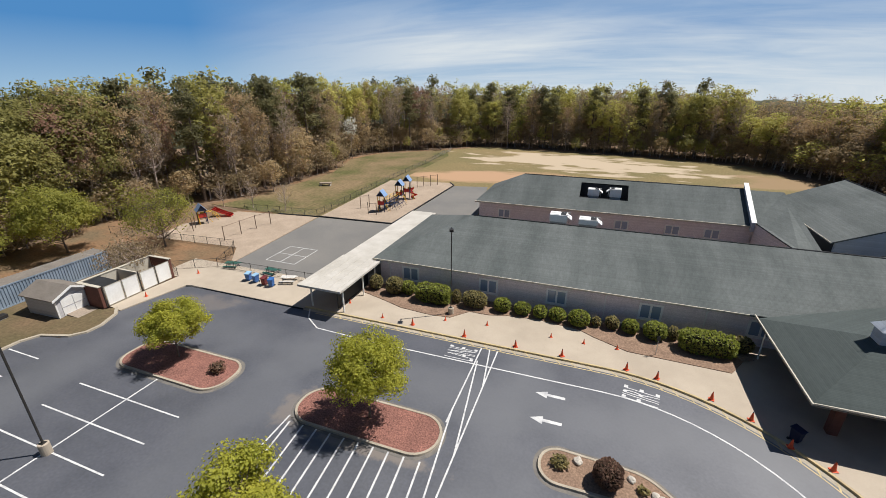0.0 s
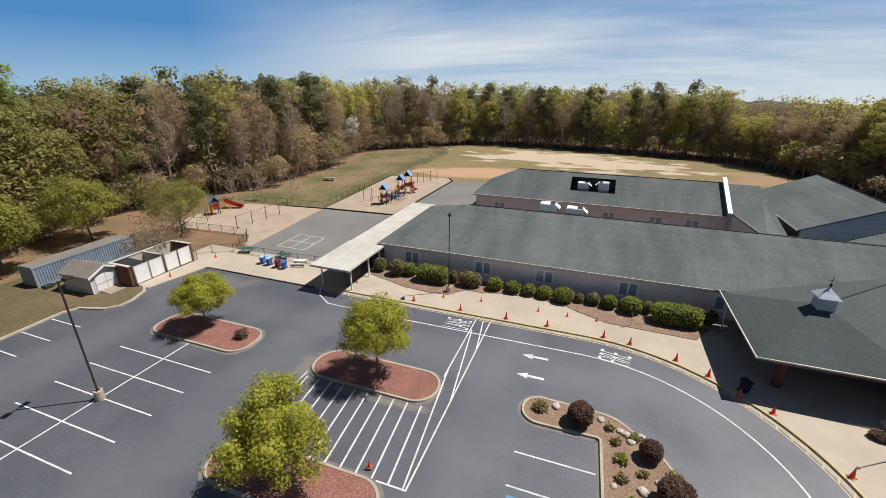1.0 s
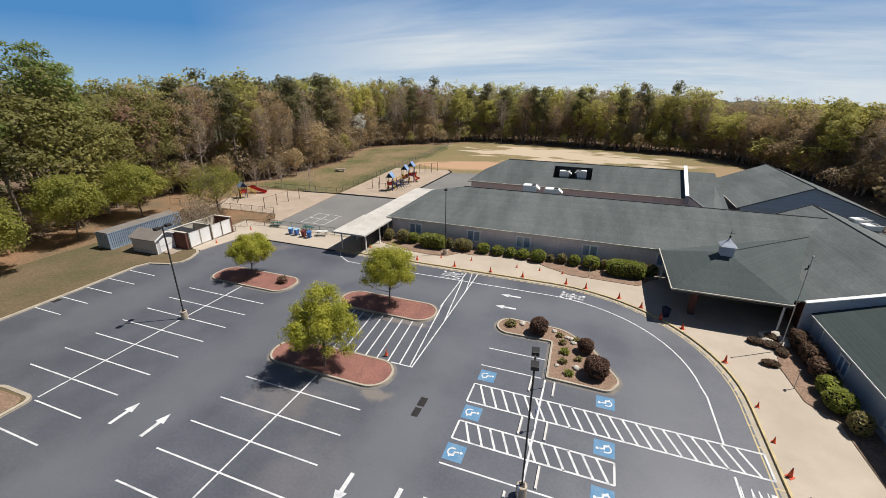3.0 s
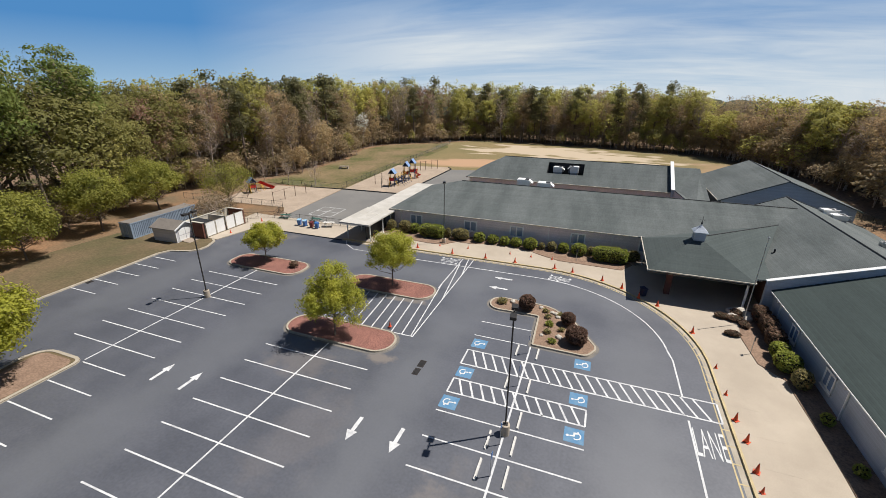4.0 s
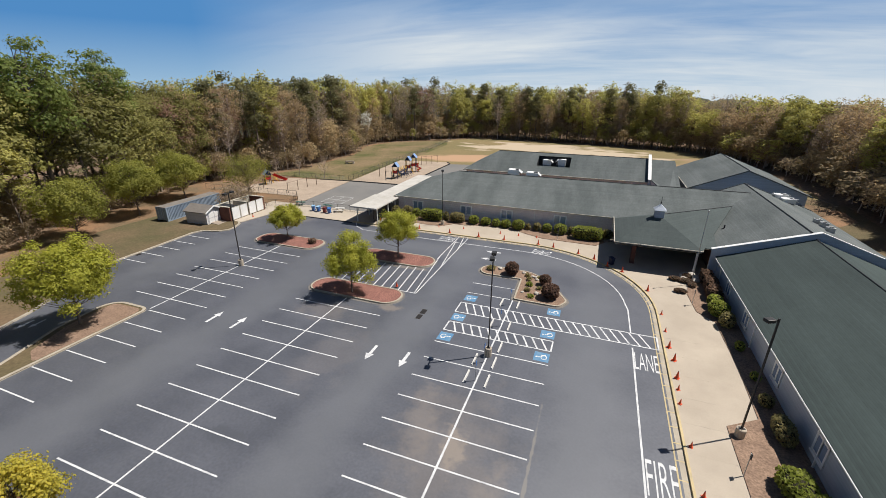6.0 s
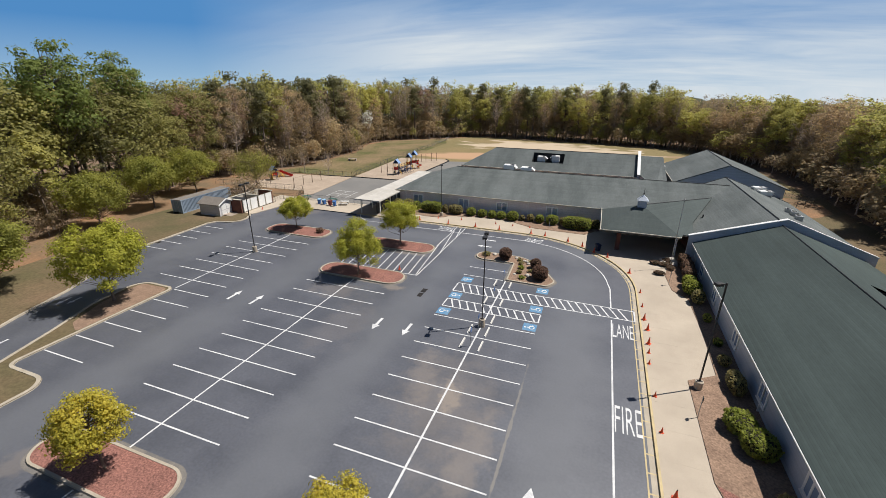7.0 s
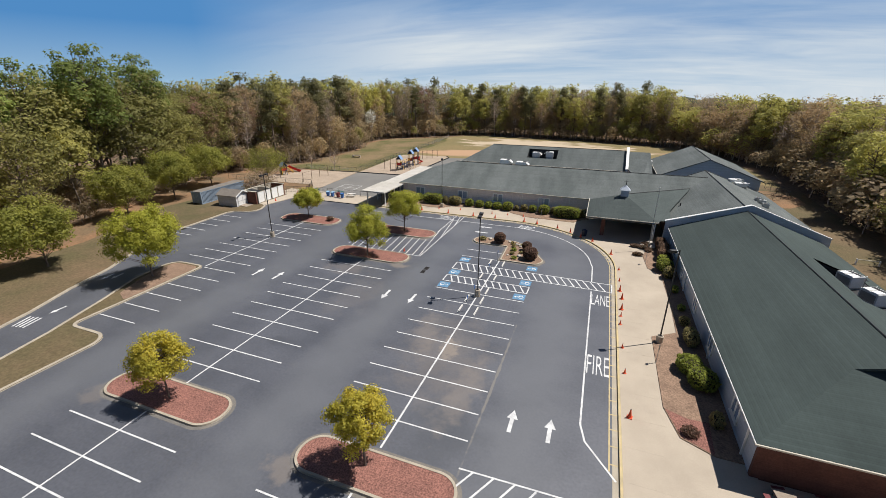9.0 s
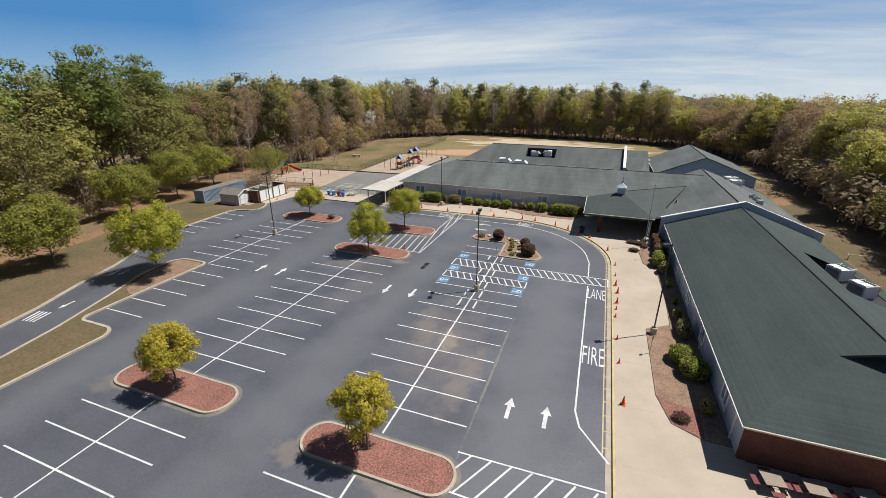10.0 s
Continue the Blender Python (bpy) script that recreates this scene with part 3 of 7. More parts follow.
# the parking lot and its drive
LOT = [(-62.0, 48), (-62.0, 69.0), (-59.3, 69.2), (-59.3, 76.0), (-57.4, 83), (-40, 83.3), (9.5, 84), (9.5, -30), (-39.6, -30), (-39.6, 28.2), (-45.0, 28.2), (-45.0, 45.5), (-50, 45.5),
       (-50, 47)]
lot = structure("parking_lot", prism(bmesh.new(), LOT, -0.06, 0.0), ASPHALT, "dark sealed asphalt parking lot with white stall lines", "parking lot")
ROAD_NEAR = [(-40.5, -30), (-42.2, 10), (-44.0, 23.8), (-45.2, 28.8), (-47.6, 35.7), (-49.6, 40.5), (-50.3, 45.0), (-50.0, 47.0)]
ROAD_FAR = [(-46.5, -30), (-48.2, 10), (-50.0, 25.5), (-51.5, 30.6), (-53.7, 35.7), (-55.6, 41.5), (-58.0, 46.0), (-62.0, 49.5)]
structure("road", prism(bmesh.new(), ROAD_NEAR + list(reversed(ROAD_FAR)), -0.06, 0.001), ASPHALT, "narrow asphalt drive joining the parking lot", "road")

# lawns with kerbs round the lot
LAWN_NEAR = rounded([(-38.4, -30), (-38.4, 30.7), (-44.3, 30.7), (-44.3, 46.9), (-50.2, 46.9), (-49.4, 40.5), (-47.4, 35.7), (-45.0, 28.8), (-43.8, 23.8), (-42.0, 10), (-40.3, -30)],
                    [0.5, 1.8, 0.8, 0.9, 2.0, 3, 3, 3, 3, 3, 0.5])
structure("lawn", prism(bmesh.new(), LAWN_NEAR, -0.05, 0.11), LAWN, "worn spring lawn strip between drive and lot", "lawn")
structure("kerb", ribbon(bmesh.new(), LAWN_NEAR, -0.02, 0.34, -0.05, 0.15, True, 0.03), KERB, "pale concrete kerb round the lawn strip", "kerb")
LEFT_EDGE = [(-50.2, 25.5), (-51.7, 30.6), (-53.9, 35.7), (-55.8, 41.5), (-58.2, 46.2), (-61.3, 49.7), (-61.9, 52), (-62.0, 60), (-62.3, 67.5), (-61.6, 69.0), (-60.3, 69.4),
             (-58.8, 69.9), (-58.0, 70.9), (-58.0, 72.2), (-58.9, 74.2), (-60.2, 75.2)]
structure("lawn_west", prism(bmesh.new(), [(-48.4, 10), *LEFT_EDGE, (-61, 74.4), (-70, 74.4), (-70, 86), (-76, 86), (-77, 62), (-70, 48), (-68, 30), (-66, 10)], -0.05, 0.11), LAWN,
          "worn brown lawn beside the shed", "lawn")
structure("kerb_west", ribbon(bmesh.new(), [(-46.7, -30), (-48.4, 10), *LEFT_EDGE], 0.0, -0.36, -0.05, 0.15, False, 0.03), KERB, "pale concrete kerb along the lot", "kerb")

# pavement along the school, its yellow kerb
def squash(pts, k):
    """The bend of the drive is a little flatter than a circle."""
    return [(x, 66 + (y - 66) * k) for x, y in pts]


FLAT = 0.958
R_KERB = [(8.7, -30), (8.7, 66.0), *squash(arc(-8.7, 66.0, 17.4, 4, 90, 18) + [(-30, 83.4), (-40.3, 83.4)], FLAT)]
PAVE_IN = [(-40.3, 91.2), (17.0, 91.2), (17.0, -30)]
structure("pavement", prism(bmesh.new(), offset(R_KERB, -0.2) + PAVE_IN, -0.06, 0.13), CONCRETE, "pale tan concrete pavement along the school", "pavement")
structure("gutter_pan", ribbon(bmesh.new(), R_KERB, 0.0, 0.42, -0.05, 0.004), KERB, "pale concrete gutter along the kerb", "gutter")
structure("kerb_yellow", ribbon(bmesh.new(), R_KERB, 0.0, -0.21, -0.06, 0.16, False, 0.02), YELLOW_LINE, "faded yellow painted kerb", "kerb")
# slab joints of the pavement, as thin grooves
bm = bmesh.new()
for y in range(28, 64, 3):
    box(bm, 9.05, 12.0, y, y + 0.012, 0.131, 0.134)
for x in range(-38, -8, 3):
    box(bm, x, x + 0.012, 83.4, 86.6, 0.131, 0.134)
structure("pavement_joint", bm, KERB, "thin joints between concrete slabs", "pavement")
structure("pavement_patio", prism(bmesh.new(), [(16.9, 10), (42, 10), (42, 34.2), (16.9, 34.2)], -0.06, 0.128), CONCRETE, "pale concrete patio at the wing's end", "pavement")
# concrete apron by the bins and the store
structure("pavement_north", prism(bmesh.new(), [(-61.2, 75.2), (-59.0, 75.0), (-57.6, 82.2), (-40.3, 82.4), (-40.3, 89), (-64, 89), (-64, 83.6), (-60.9, 83.6)], -0.06, 0.12), CONCRETE,
          "concrete apron beside the fenced yard", "pavement")
structure("kerb_north", ribbon(bmesh.new(), [(-57.6, 82.1), (-57.0, 82.35), (-40.3, 82.35)], 0.0, -0.12, -0.06, 0.125), DARK, "dark strip along the kerb edge", "kerb")
# playground surfaces
structure("play_court", prism(bmesh.new(), [(-57.8, 89), (-59.7, 112.3), (-44.6, 113.2), (-44.0, 146), (-36, 148), (-32, 128), (-32, 121), (-36, 112), (-36, 89)], -0.06, 0.03), COURT,
          "grey asphalt play court", "court")
structure("play_bed", prism(bmesh.new(), [(-59.6, 112.6), (-61.8, 146.5), (-46.0, 149.0), (-44.2, 146.5), (-44.8, 113.4)], -0.06, 0.07), CHIPS, "pale wood chip play bed", "play surface")
structure("play_bed_west", prism(bmesh.new(), [(-57.9, 89.4), (-62, 94.6), (-78, 93.6), (-80, 100), (-77, 110), (-68.4, 111.2), (-59.9, 112.2)], -0.06, 0.06), CHIPS,
          "pale wood chip play bed by the slide", "play surface")
structure("bed_edging", ribbon(ribbon(bmesh.new(), [(-59.9, 112.5), (-44.7, 113.3), (-44.1, 146.5), (-46.0, 149.1)], 0.0, 0.22, -0.05, 0.22), [(-68.4, 111.3), (-59.9, 112.3)], 0, 0.2, -0.05, 0.2),
          DARK, "dark timber edging of the play bed", "edging")

# planting beds in the pavement
BED_N = [(-36.4, 90.9), (-36.2, 88.2), (-33.2, 87.3), (-30.0, 86.2), (-26.6, 85.9), (-24.2, 86.1), (-22.6, 88.0), (-20.4, 88.0), (-18.5, 88.6), (-15, 88.9), (-11.0, 88.3), (-9.6, 87.4),
         (-6.6, 86.0), (1.8, 85.7), (3.2, 88.0), (3.6, 90.9)]
structure("planting_bed", prism(bmesh.new(), BED_N, 0.1, 0.19), PALE_MULCH, "pine straw planting bed along the wall", "planting bed")
BED_E = [(16.9, 79.5), (13.8, 78.9), (12.6, 72.4), (12.9, 68.0), (14.4, 66.2), (14.6, 58), (14.4, 51.3), (12.0, 49.7), (12.0, 39.2), (12.8, 36.2), (14.8, 35.2), (16.9, 35.2)]
structure("planting_bed_east", prism(bmesh.new(), BED_E, 0.1, 0.19), PALE_MULCH, "pine straw planting bed along the long wall", "planting bed")
structure("mulch_patch", prism(bmesh.new(), [(12.1, 39.0), (12.9, 36.3), (14.8, 35.3), (15.0, 38.5), (13.6, 38.4)], 0.15, 0.205), RED_MULCH, "red mulch at the bed's corner", "planting bed")


structure("mulch_tip", prism(bmesh.new(), rounded([(-44.75, 36.2), (-44.75, 46.4), (-49.2, 46.3), (-48.7, 41.2), (-46.9, 37.2)], [0.3, 0.8, 0.8, 1.5, 0.8]), 0.1, 0.125), PALE_MULCH, "tan pine straw under the tree at the lawn's tip", "planting bed")


# ---------- kerbed islands ----------
def island(outline, mat, label):
    root = structure("kerb_island", ribbon(bmesh.new(), outline, -0.30, 0.0, -0.05, 0.003, True), GUTTER, label, "traffic island")
    part("kerb", ribbon(bmesh.new(), outline, -0.02, 0.22, 0.0, 0.16, True, 0.03), KERB, root)
    bed = prism(bmesh.new(), offset(outline, 0.18, True), 0.0, 0.13)
    part("mulch", bed, mat, root)
    return root


def capsule(x0, x1, y0, y1, r):
    return rounded([(x1, y0), (x1, y1), (x0, y1), (x0, y0)], min(r, (y1 - y0) / 2 - 0.06), 8)


def plain(o):
    return o if sum(a[0] * b[1] - b[0] * a[1] for a, b in zip(o, o[1:] + o[:1])) > 0 else list(reversed(o))


RED_LABEL = "kerbed island of red mulch between the stalls"
island(plain(capsule(-50.3, -38.4, 68.2, 72.4, 1.7)), RED_MULCH, RED_LABEL)
island(plain(capsule(-31.2, -19.4, 68.2, 72.2, 1.9)), RED_MULCH, RED_LABEL)
island(plain(capsule(-31.4, -19.2, 57.2, 61.0, 1.8)), RED_MULCH, RED_LABEL)
island(plain(capsule(-31.4, -19.3, 24.8, 28.1, 1.6)), RED_MULCH, RED_LABEL)
island(plain(capsule(-12.0, -0.6, 24.4, 27.6, 1.6)), RED_MULCH, RED_LABEL)
BIG = plain(rounded([(-12.7, 69.3), (-12.7, 72.4), (-6.0, 72.1), (-3.2, 69.7), (-0.7, 65.3), (-1.6, 63.6), (-6.8, 63.7), (-7.0, 69.4)], [1.4, 1.4, 3, 3, 1.2, 1.0, 0.2, 0.2]))
island(BIG, PALE_MULCH, "large kerbed island with pine straw, boulders and plum shrubs")


# ---------- road paint ----------
def paint(name, bm, mat=WHITE_LINE, label=""):
    ob = part(name, bm, mat, lot, label)
    return ob


COATS = []     # every coat of paint lies a little above the one before


def stripe(x0, y0, x1, y1, w=0.12, z=0.006, name="stall_line", mat=WHITE_LINE):
    bm = bmesh.new()
    COATS.append(0)
    ribbon(bm, [(x0, y0), (x1, y1)], -w / 2, w / 2, 0.0, z + 0.0006 * (len(COATS) % 11) + (0.007 if abs(x0 - x1) < 0.01 else 0))
    return paint(name, bm, mat)


A0, AS, B0, BS, C0, CS = 65.5, 2.69, 54.83, 2.70, 52.5, 2.725
for i in range(7):
    stripe(-50.0, A0 - i * AS, -38.7, A0 - i * AS)
stripe(-44.35, 68.1, -44.35, A0 - 6.9 * AS, 0.13)
for i in range(7, 13):
    stripe(-44.2, A0 - i * AS, -38.7, A0 - i * AS)
for i in range(10):
    stripe(-30.9, B0 - i * BS, -19.7, B0 - i * BS)
stripe(-25.3, 57.1, -25.3, 28.2, 0.13)
for i in range(9):
    stripe(-30.9, 22.7 - i * 2.45, -19.7, 22.7 - i * 2.45)
stripe(-25.3, 24.7, -25.3, -2, 0.13)
for i in range(9):
    stripe(-12.3, C0 - i * CS, -1.3, C0 - i * CS)
stripe(-6.8, 63.5, -6.8, 28.0, 0.15)
for i in range(6):
    stripe(-12.5, 22.4 - i * CS, -1.3, 22.4 - i * CS)
stripe(-6.8, 24.3, -6.8, 6, 0.15)
stripe(-12.45, 66.35, -7.15, 66.35)
stripe(-12.45, 63.6, -7.15, 63.6)
for i in range(5):
    stripe(-61.7, 66.4 - 2.66 * i, -57.2, 66.4 - 2.66 * i)


def hatch(x0, x1, y0, y1, step, lean, w=0.14):
    for y in (y0, y1):
        stripe(x0, y, x1, y, w)
    for x in (x0, x1):
        stripe(x, y0, x, y1, w)
    x = x0 + 0.5
    while x + lean < x1:
        stripe(x + lean, y0, x, y1, w + 0.02, name="hatch_line")
        x += step


hatch(-12.3, 8.3, 58.7, 60.95, 0.92, 1.0)
hatch(-12.2, -1.35, 54.75, 56.55, 0.92, 0.8)
# striped no-parking area between two islands and its long tapering lines
stripe(-20.2, 61.05, -18.15, 61.05)
for i in range(10):
    stripe(-29.9 + 1.17 * i, 61.1, -30.6 + 1.17 * i, 68.1, 0.13, name="hatch_line")
stripe(-19.6, 82.0, -19.62, 72.0)
stripe(-19.6, 73.2, -18.35, 61.0)
stripe(-19.45, 80.0, -18.1, 69.3)
stripe(-18.8, 82.0, -18.1, 76.9)
stripe(-18.05, 82.0, -18.15, 61.0)
stripe(-31.0, 68.6, -30.9, 62.0)
# fire lane: white edge line and yellow ladder
W_LINE = [(8.5, 30.9), (6.45, 33.6), (6.05, 35.2), (5.95, 58.2)]
W_ARC = [(5.9, 60.95), (5.8, 66.0), *squash(arc(-8.7, 66.0, 14.3, 6, 90, 16) + [(-30, 80.15), (-36.5, 80.4), (-38.6, 81.9), (-39.6, 83.6)], 0.945)]
paint("edge_line", ribbon(bmesh.new(), W_LINE, -0.07, 0.07, 0, 0.006), label="white fire lane edge line")
paint("edge_line", ribbon(bmesh.new(), W_ARC, -0.07, 0.07, 0, 0.006), label="white curved fire lane edge line")
paint("ladder_line", ribbon(bmesh.new(), offset(R_KERB, 0.62)[1:-1] and [(8.08, 31.6), *offset(R_KERB, 0.62)[1:-1], (-38.5, 82.07)], -0.05, 0.05, 0, 0.006), YELLOW_LINE, "yellow line along the kerb")
for i in range(17):
    y = 32.2 + 1.62 * i
    stripe(8.12, y, 8.66, y, 0.1, name="ladder_rung", mat=YELLOW_LINE)
for i in range(6):
    y = 61.6 + 1.1 * i
    stripe(8.12, y, 8.66, y - 0.25, 0.1, name="ladder_rung", mat=YELLOW_LINE)
for a in range(6, 90, 4):
    c_, s_ = math.cos(radians(a)), math.sin(radians(a))
    c2, s2 = math.cos(radians(a + 2)), math.sin(radians(a + 2))
    stripe(-8.7 + 16.8 * c_, 66 + 16.8 * s_ * FLAT, -8.7 + 17.35 * c2, 66 + 17.35 * s2 * FLAT, 0.1, name="ladder_rung", mat=YELLOW_LINE)
for i in range(21):
    x = -9.6 - 1.35 * i
    stripe(x, 82.07, x - 0.5, 82.64, 0.1, name="ladder_rung", mat=YELLOW_LINE)
# hatched strip at the lot's near end
stripe(-1.2, 28.35, 8.4, 28.6)
stripe(-1.9, 25.3, 8.4, 25.2)
for i in range(8):
    stripe(-1.0 + 1.35 * i - 0.9, 25.3, -0.2 + 1.35 * i, 28.4, 0.13, name="hatch_line")


def arrow(x, y, turn, size=1.0):
    """A straight road arrow; its tip at the place, pointing along +y before the turn."""
    bm = prism(bmesh.new(), [(0, 0), (-0.42, -0.95), (-0.15, -0.95), (-0.15, -2.35), (0.15, -2.35), (0.15, -0.95), (0.42, -0.95)], 0.0, 0.006)
    bmesh.ops.transform(bm, matrix=pose(x, y, 0, 0, 0, turn) @ Matrix.Diagonal((size, size, 1, 1)), verts=bm.verts)
    paint("arrow", bm, WHITE_LINE, "white painted straight arrow")


for x, y, a in ((-36.2, 49.4, 0), (-32.9, 49.4, 0), (-17.2, 47.4, 180), (-13.8, 47.5, 180), (1.2, 34.9, 0), (4.0, 34.9, 0), (-13.85, 77.6, 90), (-13.85, 74.7, 90)):
    arrow(x, y, a)
arrow(-49.35, 31.3, 185, 0.75)
arrow(-53.2, 39.1, 188, 0.75)
arrow(-52.2, 39.6, 188, 0.75)


def words(text, x, y, turn, width, height):
    """Road lettering, stretched along the way of driving."""
    cu = bpy.data.curves.new("lettering", "FONT")
    cu.body, cu.align_x, cu.align_y, cu.extrude, cu.offset = text, "CENTER", "CENTER", 0.0, -0.006
    tmp = new("lettering", cu)
    bpy.context.view_layer.update()
    me = bpy.data.meshes.new_from_object(tmp.evaluated_get(bpy.context.evaluated_depsgraph_get()))
    bpy.data.objects.remove(tmp)
    co = np.empty(len(me.vertices) * 3, np.float32)
    me.vertices.foreach_get("co", co)
    co = co.reshape(-1, 3)
    lo, hi = co.min(0), co.max(0)
    me.transform(Matrix.Diagonal((width / (hi[0] - lo[0]), height / (hi[1] - lo[1]), 1, 1)) @ Matrix.Translation((-(lo[0] + hi[0]) / 2, -(lo[1] + hi[1]) / 2, 0)))
    me.transform(pose(x, y, 0.007, 0, 0, turn))
    me.materials.clear()
    me.materials.append(WHITE_LINE)
    ob = new("lettering", me)
    ob.parent = lot
    tagged(ob, "white painted words " + text)


words("LANE", 7.05, 56.2, 0, 2.0, 2.7)
words("FIRE", 7.1, 43.1, 0, 1.9, 2.9)
words("FIRE", -5.8, 80.1, 80, 1.7, 2.7)
words("LANE", -21.2, 80.65, 90, 1.9, 2.7)
# worn lettering on the drive, no longer legible
for i in range(4):
    stripe(-49.9 + 0.45 * i, 28.3 + 0.08 * i, -50.5 + 0.48 * i, 30.2 + 0.08 * i, 0.2, name="worn_bar")


def access_symbol(x, y, turn):
    sq = prism(bmesh.new(), [(-0.72, -0.7), (0.72, -0.7), (0.72, 0.7), (-0.72, 0.7)], 0, 0.006)
    bmesh.ops.transform(sq, matrix=pose(x, y, 0, 0, 0, turn), verts=sq.verts)
    ob = paint("access_square", sq, BLUE_LINE, "faded blue square with a white wheelchair sign")
    bm = bmesh.new()
    ribbon(bm, arc(-0.02, -0.16, 0.31, 150, 400, 14), -0.05, 0.05, 0.006, 0.01)
    ribbon(bm, [(-0.08, 0.30), (-0.04, 0.0), (0.17, -0.02), (0.27, -0.30), (0.42, -0.28)], -0.06, 0.06, 0.006, 0.0105)
    prism(bm, arc(-0.1, 0.45, 0.11, 0, 330, 10), 0.006, 0.01)
    bmesh.ops.transform(bm, matrix=pose(x, y, 0, 0, 0, turn), verts=bm.verts)
    part("access_sign", bm, WHITE_LINE, ob)


for x, y in ((-11.55, 62.25), (-11.55, 57.6), (-11.6, 53.6), (-1.95, 62.4), (-2.0, 57.6), (-2.05, 53.6)):
    access_symbol(x, y, -90 if x < -6 else 90)
# four square game on the court
bm = bmesh.new()
for k in (0, 2.45, 4.9):
    ribbon(bm, [(-54.3 + k, 92.3), (-54.5 + k, 97.9)], -0.05, 0.05, 0.03, 0.037)
    ribbon(bm, [(-54.35, 92.3 + k * 1.14), (-49.45, 92.3 + k * 1.14)], -0.05, 0.05, 0.03, 0.038)
tagged(structure("court_lines", bm, WHITE_LINE, "white four-square lines on the court", "road marking"))


# ---------- the school ----------
def hip_planes(x0, x1, y0, y1, ze, zr, along="y"):
    """A hipped roof over a rectangle."""
    if along == "x":
        h = (y1 - y0) / 2
        ym = (y0 + y1) / 2
        V = [(x0, y0, ze), (x1, y0, ze), (x1, y1, ze), (x0, y1, ze), (x0 + h, ym, zr), (x1 - h, ym, zr)]
        return V, [(0, 1, 5, 4), (1, 2, 5), (2, 3, 4, 5), (3, 0, 4)]
    h = (x1 - x0) / 2
    xm = (x0 + x1) / 2
    V = [(x0, y0, ze), (x1, y0, ze), (x1, y1, ze), (x0, y1, ze), (xm, y0 + h, zr), (xm, y1 - h, zr)]
    return V, [(0, 1, 4), (1, 2, 5, 4), (2, 3, 5), (3, 0, 4, 5)]


school = thing("school_building", pose(0, 0, 0), "one-storey L-shaped school with pale walls and dark shingle hip roofs", "building")
NE, NR = 3.55, 7.25     # eave and ridge of the long arm
EE, ER = 3.3, 6.9      # eave and ridge of the low wing
XE, ZE = 25.2, 7.55    # ridge of the cross arm
PY = 78.3              # south face of the parapet between arm and wing
# walls (the arms' outer shells)
part("wall", boxes((-35.2, 17.2, 91.3, 91.6, 0, 3.4), (-35.2, -34.9, 91.6, 109.8, 0, 3.4), (-35.2, 35.4, 109.5, 109.8, 0, 3.4), (35.1, 35.4, PY + 0.5, 109.5, 0, 3.4)), BRICK, school, "pale pinkish brick wall")
part("wall", boxes((16.5, 16.8, 34.6, PY, 0, 3.2), (34.3, 34.6, 34.6, PY, 0, 3.2)), SIDING, school, "long pale blue-grey wall")
part("wall", boxes((16.5, 34.6, 34.3, 34.6, 0, 3.2)), DARK_BRICK, school, "dark red-brown brick end wall")
# roof of the two arms: the cross arm stands a little higher and ends in a gable by the hall
rise = (ZE - NE) / (XE - 16.3)
fall_ = (NR - NE) / 9.9
YN = 107.3
zb = NR - fall_ * (YN - 100.7)
mx_, bx_ = 16.3 + (NR - NE) / rise, 16.3 + (zb - NE) / rise
V = [(-35.9, 90.8, NE), (16.3, 90.8, NE), (mx_, 100.7, NR), (-26.0, 100.7, NR), (-35.9, 110.6, NE), (mx_, 110.6, NE), (bx_, YN, zb), (bx_, 110.6, NE),
     (16.3, PY + 0.45, NE), (XE, PY + 0.45, ZE), (XE, YN, ZE), (36.1, PY + 0.45, NE), (36.1, YN, NE)]
part("roof", slab(V, [(0, 1, 2, 3), (0, 3, 4), (4, 3, 2, 6, 7), (1, 8, 9, 10, 6, 2), (9, 11, 12, 10)], 0.18), ROOF, school, "dark grey-green shingle roof")
part("gable", faces([(bx_ + 0.3, YN - 0.3, zb - 0.2), (XE, YN - 0.3, ZE - 0.15), (35.8, YN - 0.3, NE - 0.1), (35.8, YN - 0.3, 2.5), (bx_ + 0.3, YN - 0.3, 2.5)], [(4, 3, 2, 1, 0)]), SIDING, school, "pale gable facing the hall")
part("verge", tubes(([(bx_, YN, zb + 0.02), (XE, YN, ZE + 0.02), (36.1, YN, NE + 0.02)], [0.08] * 3), seg=6), DARK, school, "dark verge trim")
part("roof", slab([(20, YN, 3.5), (36.1, YN, 3.5), (36.1, 112.0, 3.45), (20, 112.0, 3.45)], [(0, 1, 2, 3)], 0.15), ROOF, school, "flat dark roof against the hall")
s_ = 6.7
zh = EE + s_ * 0.375
# the ridge runs out over a small upright gable above the hip
V = [(16.05, 33.7, EE), (35.2, 33.7, EE), (35.2, PY, EE), (16.05, PY, EE), (25.62, 33.3 + s_, ER), (25.62, PY, ER), (16.05 + s_, 33.7 + s_, zh), (35.2 - s_, 33.7 + s_, zh), (18.0 + s_, 35.65 + s_, zh + 0.73), (33.25 - s_, 35.65 + s_, zh + 0.73)]


def on_east(x, y):
    return (x, y, ER - (x - 25.62) * (ER - EE) / (35.2 - 25.62))


